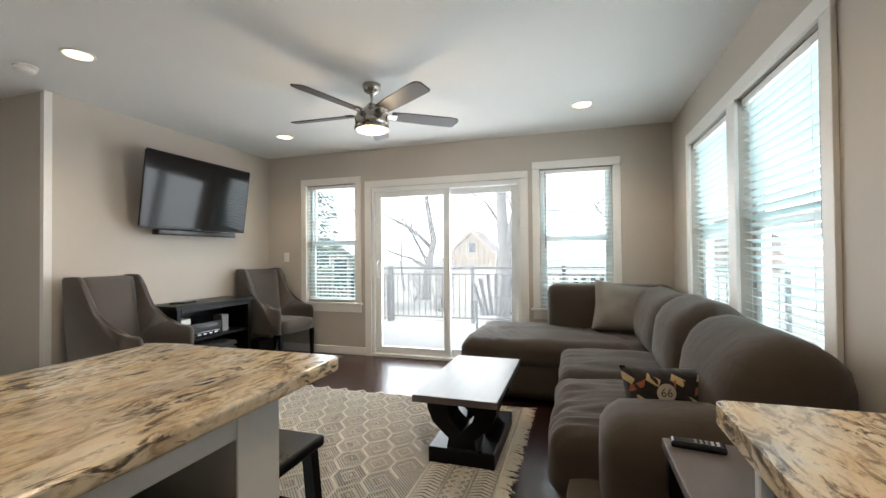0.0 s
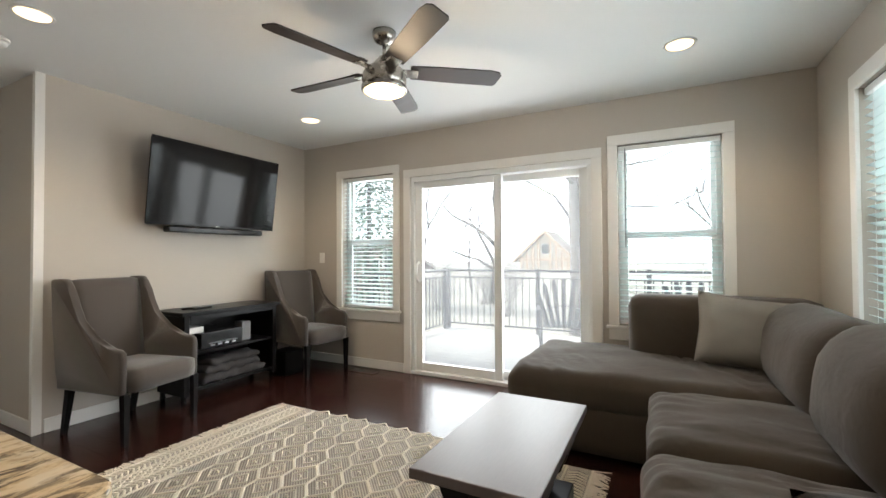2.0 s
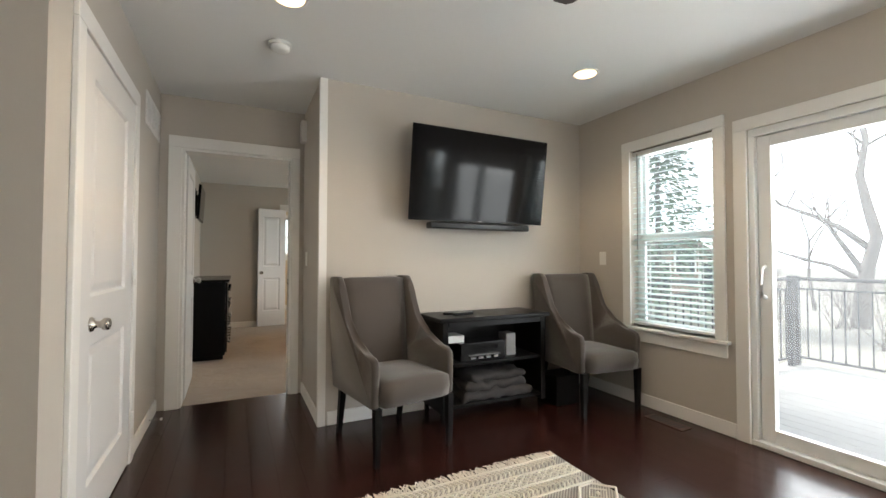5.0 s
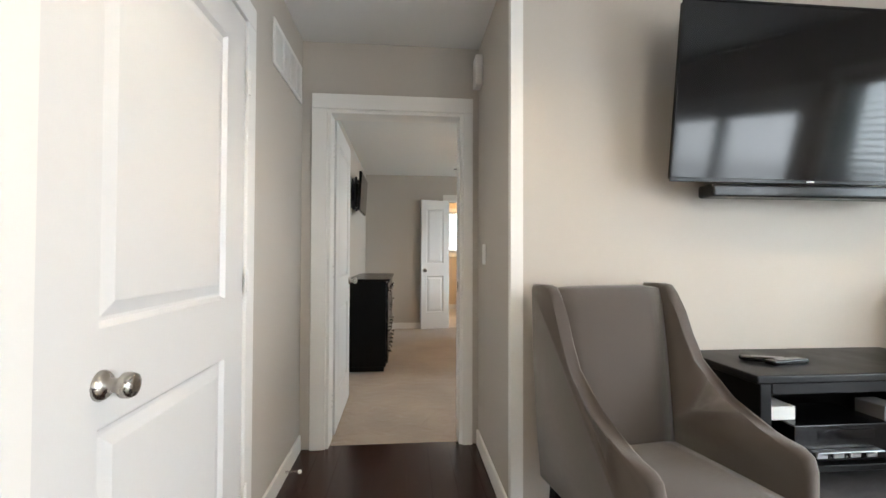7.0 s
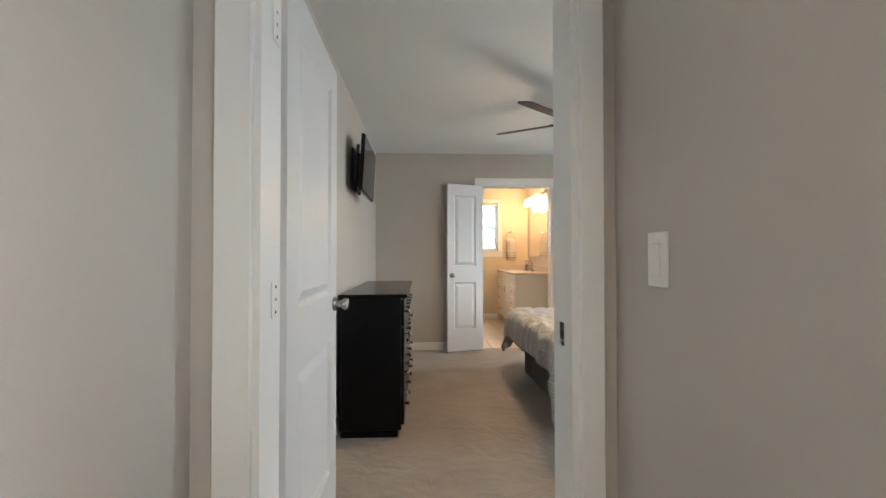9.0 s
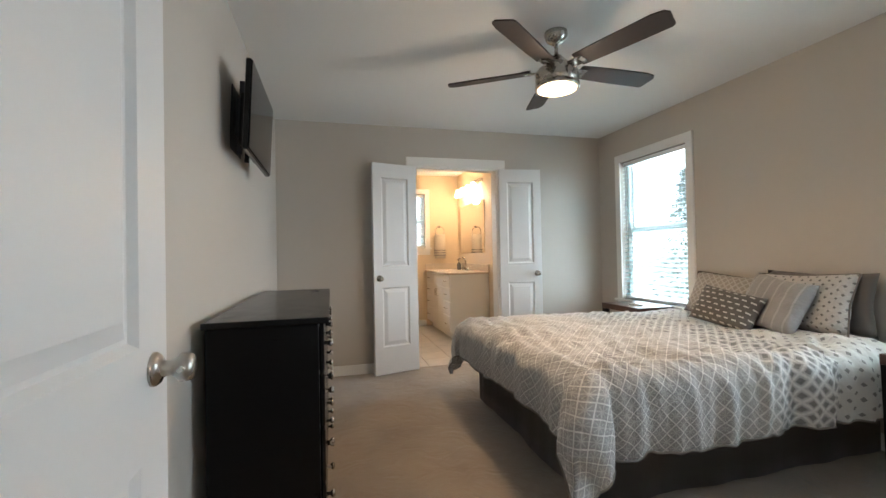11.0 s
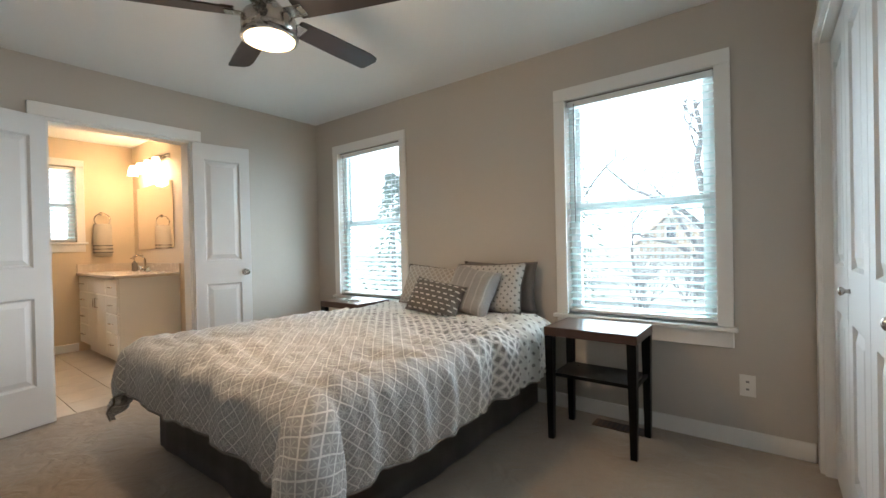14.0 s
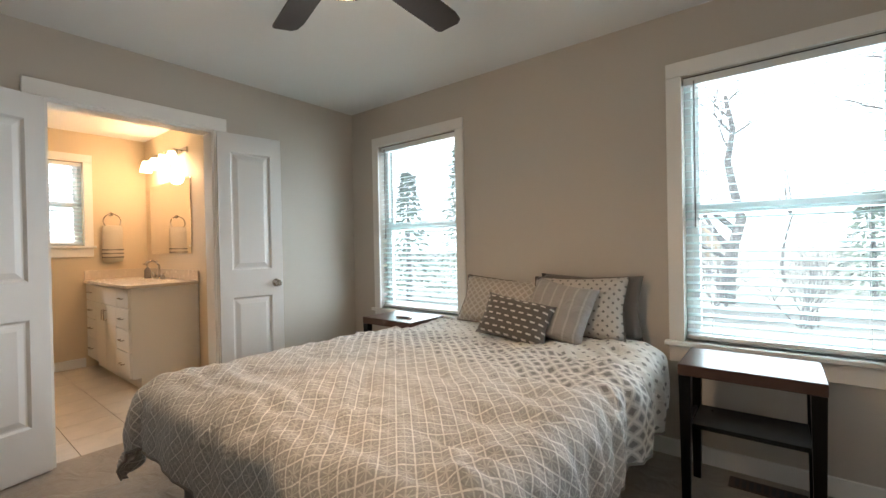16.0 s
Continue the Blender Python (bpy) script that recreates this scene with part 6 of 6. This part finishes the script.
def railing(p, q, label, z=-0.12):
    e = thing("deck_railing", label, "railing")
    p, q = Vector(p), Vector(q)
    L = (q - p).length
    d = (q - p) / L

    def seg(name, za, r):
        bm = B()
        tube(bm, [(p.x, p.y, z + za), (q.x, q.y, z + za)], r, seg=6)
        part(name, bm, M_iron, e)
    seg("top_rail", 1.05, 0.024)
    seg("upper_rail", 0.93, 0.014)
    seg("bottom_rail", 0.10, 0.016)
    n = int(L / 1.7) + 1
    for i in range(n + 1):
        c = p + d * (L * i / n)
        part("post", bx(c.x - 0.032, c.x + 0.032, c.y - 0.032, c.y + 0.032, z, z + 1.09, 0.004, 1), M_iron, e)
    me, n = None, int(L / 0.115)
    for i in range(1, n):
        c = p + d * (L * i / n)
        if me is None:
            o = part("baluster", tube(B(), [(0, 0, z + 0.10), (0, 0, z + 0.93)], 0.009, seg=5), M_iron, e)
            me = o.data
        else:
            o = new("baluster", me)
            o.parent = e
        o.location = (c.x, c.y, 0)


railing((-3.66, 7.82, 0), (2.95, 7.82, 0), "black metal deck railing along the outer edge")
railing((-3.66, 4.85, 0), (-3.66, 7.70, 0), "black metal deck railing along the side")



def patio_chair(m, label):
    oc = thing("patio_chair", label, "patio chair", m, "patio chairs on the deck")
    part("seat", bx(-0.27, 0.27, -0.24, 0.26, 0.36, 0.385, 0.008, 1), M_iron, oc)
    for i in range(7):
        a = radians(-21 + 7 * i)
        h_ = 0.66 - 0.014 * (i - 3) ** 2
        bm = B()
        prism(bm, [(-0.022, 0.0), (0.022, 0.0), (0.030, h_ * 0.9), (0.020, h_), (-0.020, h_), (-0.030, h_ * 0.9)], "y", -0.008, 0.008)
        bmesh.ops.transform(bm, matrix=Matrix.Translation((0.062 * (i - 3), 0.25, 0.37)) @ Matrix.Rotation(radians(-14), 4, "X") @ Matrix.Rotation(a * 0.8, 4, "Y"), verts=bm.verts[:])
        part("back_slat", bm, M_iron, oc)
    part("back_rail", tube(B(), [(0.40 * math.sin(radians(-40 + 10 * k2)), 0.34, 0.30 + 0.36 * math.cos(radians(-40 + 10 * k2))) for k2 in range(9)], 0.012, seg=6), M_iron, oc)
    for s in (-1, 1):
        part("armrest", bx(s * 0.32 - 0.04, s * 0.32 + 0.04, -0.26, 0.30, 0.57, 0.595, 0.01, 2), M_iron, oc)
        for y in (-0.20, 0.22):
            part("leg", tube(B(), [(s * 0.30, y, 0.03), (s * 0.31, y, 0.57)], 0.016, seg=6), M_iron, oc)
        part("rocker", tube(B(), [(s * 0.30, -0.42 + 0.12 * k2, 0.012 + 0.05 * ((k2 - 3.5) / 3.5) ** 2) for k2 in range(8)], 0.014, seg=6), M_iron, oc)


patio_chair(pose(-1.38, 6.75, -0.12, 0, 0, 192), "dark fan-back metal rocking chair on the deck")
patio_chair(pose(0.16, 6.75, -0.12, 0, 0, 168), "dark fan-back metal rocking chair near the deck railing")


def bare_tree(x, y, h, r, seed, label, lean=0.0, depth=5, kids=3):
    e = thing("bare_tree", label, "tree", pose(x, y, -1.0), "bare trees behind the house")
    rnd = random.Random(seed)
    trunk, crown = B(), B()

    def grow(bm_, p, d, ln, rad, lv):
        pts, q, dd = [p], p.copy(), d.copy()
        for _ in range(4):
            dd = (dd + Vector((rnd.uniform(-.22, .22), rnd.uniform(-.22, .22), rnd.uniform(-.06, .12)))).normalized()
            q = q + dd * ln / 4
            pts.append(q.copy())
        tube(bm_, pts, rad, rad * 0.62, 7 if lv == 0 else (5 if lv < 3 else 3))
        if lv >= depth:
            return
        n = kids if lv else kids + 1
        for i in range(n):
            k2 = rnd.choice((2, 3, 4)) if lv else rnd.choice((3, 4, 4))
            az = rnd.uniform(0, 2 * math.pi)
            sp__ = rnd.uniform(0.35, 0.95)
            nd = (dd + Vector((math.cos(az) * sp__, math.sin(az) * sp__, rnd.uniform(-0.15, 0.35)))).normalized()
            grow(crown, pts[k2], nd, ln * rnd.uniform(0.58, 0.8), rad * rnd.uniform(0.36, 0.52), lv + 1)
    grow(trunk, Vector((0, 0, 0)), Vector((lean, 0, 1)).normalized(), h * 0.38, r, 0)
    part("trunk", trunk, M_bark, e, smooth=True)
    part("crown", crown, M_bark, e, "leafless branches and twigs")


def twigs(bm, rnd, p, d, ln, rad, lv, most):
    """A bending shoot that splits again and again."""
    pts, q, dd = [p.copy()], p.copy(), d.copy()
    for _ in range(4):
        dd = (dd + Vector((rnd.uniform(-.28, .28), rnd.uniform(-.28, .28), rnd.uniform(-.10, .16)))).normalized()
        q = q + dd * ln / 4
        pts.append(q.copy())
    tube(bm, pts, rad, rad * 0.5, 5 if lv == 0 else 3)
    if lv < most:
        for k2 in (2, 3, 4):
            az, sp__ = rnd.uniform(0, 2 * math.pi), rnd.uniform(0.4, 0.95)
            nd = (dd + Vector((math.cos(az) * sp__, math.sin(az) * sp__, rnd.uniform(-0.2, 0.35)))).normalized()
            twigs(bm, rnd, pts[k2], nd, ln * rnd.uniform(0.5, 0.75), rad * 0.55, lv + 1, most)


def limbed_tree(x, y, seed, label, trunk, limbs, shoot, most=3, each=5):
    """A leafless tree with a bent trunk and named main limbs; shoots and twigs grow from both."""
    e = thing("bare_tree", label, "tree", pose(x, y, -1.0), "bare trees behind the house")
    rnd = random.Random(seed)
    part("trunk", tube(B(), trunk[0], trunk[1], trunk[2], 9), M_bark, e, smooth=True)
    crown = B()
    for pts, r0, r1 in limbs:
        part("limb", tube(B(), pts, r0, r1, 7), M_bark, e, smooth=True)
    for pts, r0, r1 in [*limbs, (trunk[0][len(trunk[0]) // 2:], trunk[2] * 1.5, trunk[2])]:
        for i in range(each):
            t = 0.35 + 0.65 * (i + rnd.random()) / each
            k2 = min(len(pts) - 2, int(t * (len(pts) - 1)))
            f = t * (len(pts) - 1) - k2
            p, q = Vector(pts[k2]), Vector(pts[k2 + 1])
            az = rnd.uniform(0, 2 * math.pi)
            d = ((q - p).normalized() + Vector((math.cos(az), math.sin(az), rnd.uniform(0, 0.7)))).normalized()
            twigs(crown, rnd, p.lerp(q, min(1, f)), d, shoot * rnd.uniform(0.7, 1.2), r1 * 0.8, 0, most)
    part("crown", crown, M_bark, e, "leafless branches and twigs")


limbed_tree(-7.15, 19.5, 31, "bent leafless tree with a long low branch beyond the deck",
            ([(0, 0, 0), (0.05, 0, 1.0), (0.15, 0.1, 1.9), (0.42, 0, 2.9), (0.22, 0, 3.9), (0.05, 0, 4.9), (0.22, 0, 6.0), (0.0, 0.1, 7.2)], 0.24, 0.06),
            [([(0.3, 0, 2.5), (-0.4, 0, 3.2), (-1.2, 0.1, 3.7), (-2.2, 0.2, 4.2), (-3.1, 0.2, 5.1)], 0.11, 0.035),
             ([(0.05, 0, 1.5), (-0.7, 0, 2.0), (-1.5, 0, 2.2), (-2.3, 0.1, 2.5)], 0.09, 0.03),
             ([(0.08, 0, 1.8), (-0.45, 0.1, 2.7), (-0.8, 0, 3.4), (-1.2, 0, 4.0)], 0.10, 0.03)], 1.0)
limbed_tree(-2.2, 13.0, 12, "large grey leafless tree with a forked trunk behind the deck",
            ([(0, 0, 0), (0.02, 0, 1.2), (-0.03, 0, 2.2), (-0.10, 0, 3.1), (-0.16, 0.1, 4.2), (-0.10, 0.2, 5.6), (-0.3, 0.3, 7.4)], 0.30, 0.07),
            [([(-0.02, 0, 2.2), (0.22, -0.1, 3.0), (0.36, -0.1, 3.8), (0.42, -0.2, 5.0), (0.7, -0.2, 6.8)], 0.16, 0.05),
             ([(-0.08, 0, 3.0), (-0.7, 0.2, 3.9), (-1.5, 0.3, 4.4), (-2.3, 0.2, 4.7)], 0.055, 0.018),
             ([(-0.15, 0, 4.2), (-0.9, -0.3, 5.0), (-1.9, -0.4, 5.3)], 0.06, 0.02),
             ([(0.38, -0.1, 4.0), (1.1, 0.2, 4.6), (1.9, 0.3, 4.7), (2.8, 0.3, 5.1)], 0.038, 0.012),
             ([(0.3, 0, 3.4), (1.2, 0.1, 3.5), (2.2, 0.0, 3.4), (3.0, 0.1, 3.8)], 0.034, 0.011),
             ([(0.2, 0, 2.6), (1.2, -0.2, 2.7), (2.3, -0.1, 2.6), (3.4, 0.1, 2.9)], 0.032, 0.010)], 1.0, 4, 7)
bare_tree(-10.2, 24.0, 8.0, 0.08, 8, "slender leafless tree beyond the yard", -0.1)
bare_tree(-5.5, 30.0, 9.0, 0.09, 14, "slender leafless tree beyond the yard", 0.05)
bare_tree(2.6, 22.0, 8.0, 0.12, 21, "leafless tree beside the deck", -0.1)
bare_tree(-13.5, 24.0, 11.0, 0.14, 51, "far slender leafless tree beyond the yard", 0.05)
bare_tree(9.0, 8.0, 9.0, 0.2, 61, "leafless tree at the side of the house", 0.0)


def shrub(x, y, h, seed):
    e = thing("bare_shrub", "leafless twiggy shrub in the yard", "shrub", pose(x, y, -1.0), "bare shrubs behind the deck")
    rnd, bm = random.Random(seed), B()
    for _ in range(16):
        az, sp__ = rnd.uniform(0, 2 * math.pi), rnd.uniform(0.1, 0.7)
        twigs(bm, rnd, Vector((rnd.uniform(-.2, .2), rnd.uniform(-.2, .2), 0)), Vector((math.cos(az) * sp__, math.sin(az) * sp__, 1)).normalized(), h * 0.6, 0.018, 0, 3)
    part("twigs", bm, M_bark, e)


shrub(-5.2, 15.6, 1.9, 5)
shrub(-8.3, 16.2, 1.7, 6)
shrub(-7.3, 18.7, 1.6, 9)


def conifer(x, y, h, r, seed):
    e = thing("conifer_tree", "dark green conifer with drooping branches", "tree", pose(x, y, -1.0), "conifers behind the house")
    rnd = random.Random(seed)
    part("trunk", tube(B(), [(0, 0, 0), (0, 0, h * 0.95)], 0.14, 0.03, 8), M_bark, e)
    bm = B()
    for k2 in range(int(1400 * r * h / 6)):
        t = rnd.random() ** 0.8
        z = 0.4 + t * (h - 0.4)
        rad = r * (1 - t) * rnd.uniform(0.35, 1.0) + 0.05
        a = rnd.uniform(0, 2 * math.pi)
        c = Vector((rad * math.cos(a), rad * math.sin(a), z - 0.25 * rad))
        u = Vector((math.cos(a + rnd.uniform(-.6, .6)), math.sin(a + rnd.uniform(-.6, .6)), rnd.uniform(-0.7, 0.1))) * rnd.uniform(0.16, 0.36)
        w_ = Vector((-u.y, u.x, rnd.uniform(-.1, .1))) * 0.28
        v4 = [bm.verts.new(p) for p in (c, c + u * 0.5 + w_, c + u, c + u * 0.5 - w_)]
        bm.faces.new(v4)
    part("foliage", bm, M_leaf, e)


conifer(-17.5, 14.5, 5.2, 1.5, 2)
conifer(-11.3, 15.5, 9.5, 2.5, 3)
conifer(-18.5, 20.0, 9.0, 2.2, 5)
conifer(-3.0, 24.0, 4.0, 1.6, 7)


def house(x, y, w, d, eave, peak, wallm, label, rz=0):
    e = thing("house", label, "house", pose(x, y, -1.0, 0, 0, rz))
    part("wall", prism(B(), [(-w / 2, 0), (w / 2, 0), (w / 2, eave), (0, peak - 0.25), (-w / 2, eave)], "y", -d / 2, d / 2), wallm, e)
    for s in (-1, 1):
        part("roof", prism(B(), [(s * (w / 2 + 0.5), eave - 0.35), (s * (w / 2 + 0.5), eave - 0.15), (0, peak + 0.15), (0, peak - 0.1)], "y", -d / 2 - 0.5, d / 2 + 0.5), M_roof, e)
    for wx, wz in ((-w / 4, eave * 0.45), (w / 4, eave * 0.45), (0, eave + (peak - eave) * 0.28), (-w / 4, eave * 0.85), (w / 4, eave * 0.85)):
        wn_ = part("window", bx(wx - 0.55, wx + 0.55, -d / 2 - 0.06, -d / 2 - 0.005, wz - 0.65, wz + 0.65), M_trim, e)
        part("pane", bx(wx - 0.45, wx + 0.45, -d / 2 - 0.075, -d / 2 - 0.061, wz - 0.55, wz + 0.55), M_pane, wn_)


house(-16.5, 23, 5.0, 4.0, 1.7, 3.2, M_siding2, "small red-brown garden shed behind the conifer", 62)
house(16, 58, 10, 9, 3.2, 6.4, M_siding2, "brown house far off")
house(24, 6, 9, 9, 3.4, 6.8, M_siding, "pale neighbouring house beside the yard", 90)
M_timber = mat("weathered_timber", (0.46, 0.34, 0.24), 0.8, vary=0.2, scale=2, grain=0.2, gscale=20, stretch=(4, 4, 0.6))

# gabled timber house across the yards
ah = thing("house", "timber-fronted gable house with dark roof edge and porch", "house", pose(-14.4, 63, -1.0))
part("wall", prism(B(), [(-3.6, 0), (3.6, 0), (3.6, 2.0), (0, 5.3), (-3.6, 2.0)], "y", -3.5, 3.5), M_siding, ah)
for s in (-1, 1):
    part("roof", prism(B(), [(s * 4.3, 1.35), (s * 4.3, 1.6), (0, 5.75), (0, 5.35)], "y", -4.6, 4.0), M_roof, ah)
    part("bargeboard", prism(B(), [(s * 4.35, 1.25), (s * 4.35, 1.6), (0, 5.8), (0, 5.3)], "y", -4.75, -4.605), M_timber, ah)
for x in (-3.2, -2.4, -1.6, -0.8, 0.8, 1.6, 2.4, 3.2):
    part("post", bx(x - 0.12, x + 0.12, -4.55, -4.3, 0.0, 5.1 - abs(x) * 0.95), M_timber, ah)
part("porch_beam", bx(-3.6, 3.6, -4.62, -4.56, 1.55, 1.85), M_timber, ah)
wn_ = part("window", bx(-0.6, 0.6, -3.58, -3.505, 2.4, 3.9), M_trim, ah)
part("pane", bx(-0.5, 0.5, -3.60, -3.581, 2.5, 3.8), M_pane, wn_)

# ---- floor pieces ----
rng = random.Random(5)
fl = thing("floor_planks", "dark cherry hardwood plank floor, glossy", "floor", kind="structure")
plank_meshes = {}


def plank(x0, x1, y0, y1):
    n = max(1, round((x1 - x0) / 0.1))
    key = (n, round(y1 - y0, 3))
    if key not in plank_meshes:
        bm = bx(-0.5, 0.5, -(y1 - y0) / 2 + 0.0007, (y1 - y0) / 2 - 0.0007, -0.011, 0.0, 0.0)
        me = bpy.data.meshes.new("plank")
        bm.to_mesh(me)
        bm.free()
        me.materials.append(M_floor)
        plank_meshes[key] = me
    ob = new("plank", plank_meshes[key])
    ob.parent = fl
    ob.location = ((x0 + x1) / 2, (y0 + y1) / 2, 0)
    ob.scale = (x1 - x0 - 0.0012, 1, 1)


y = -2.6
while y < YB - 0.01:
    y2 = min(y + 0.127, YB)
    x = -4.80 if y > 0.9 else -2.62
    while x < XE - 0.01:
        ln = rng.choice((0.9, 1.2, 1.5, 1.8))
        xe = min(x + ln * (0.5 if rng.random() < 0.2 else 1), XE)
        if XE - xe < 0.25:
            xe = XE
        plank(x, xe, y, y2)
        x = xe
    y = y2
tl = thing("bath_floor_tiles", "beige stone-look bathroom floor tiles", "floor", kind="structure")
tme = None
for i in range(8):
    for j in range(8):
        xx, yy = XF1 - 0.06 - 0.305 * (i + 0.5), 1.32 + 0.305 * (j + 0.5)
        if yy > 3.6 or xx < -11.45:
            continue
        if tme is None:
            ob = part("tile", bx(-0.151, 0.151, -0.151, 0.151, -0.008, 0.0, 0.0015, 1), M_tile, tl)
            tme = ob.data
        else:
            ob = new("tile", tme)
            ob.parent = tl
        ob.location = (xx, yy, 0)
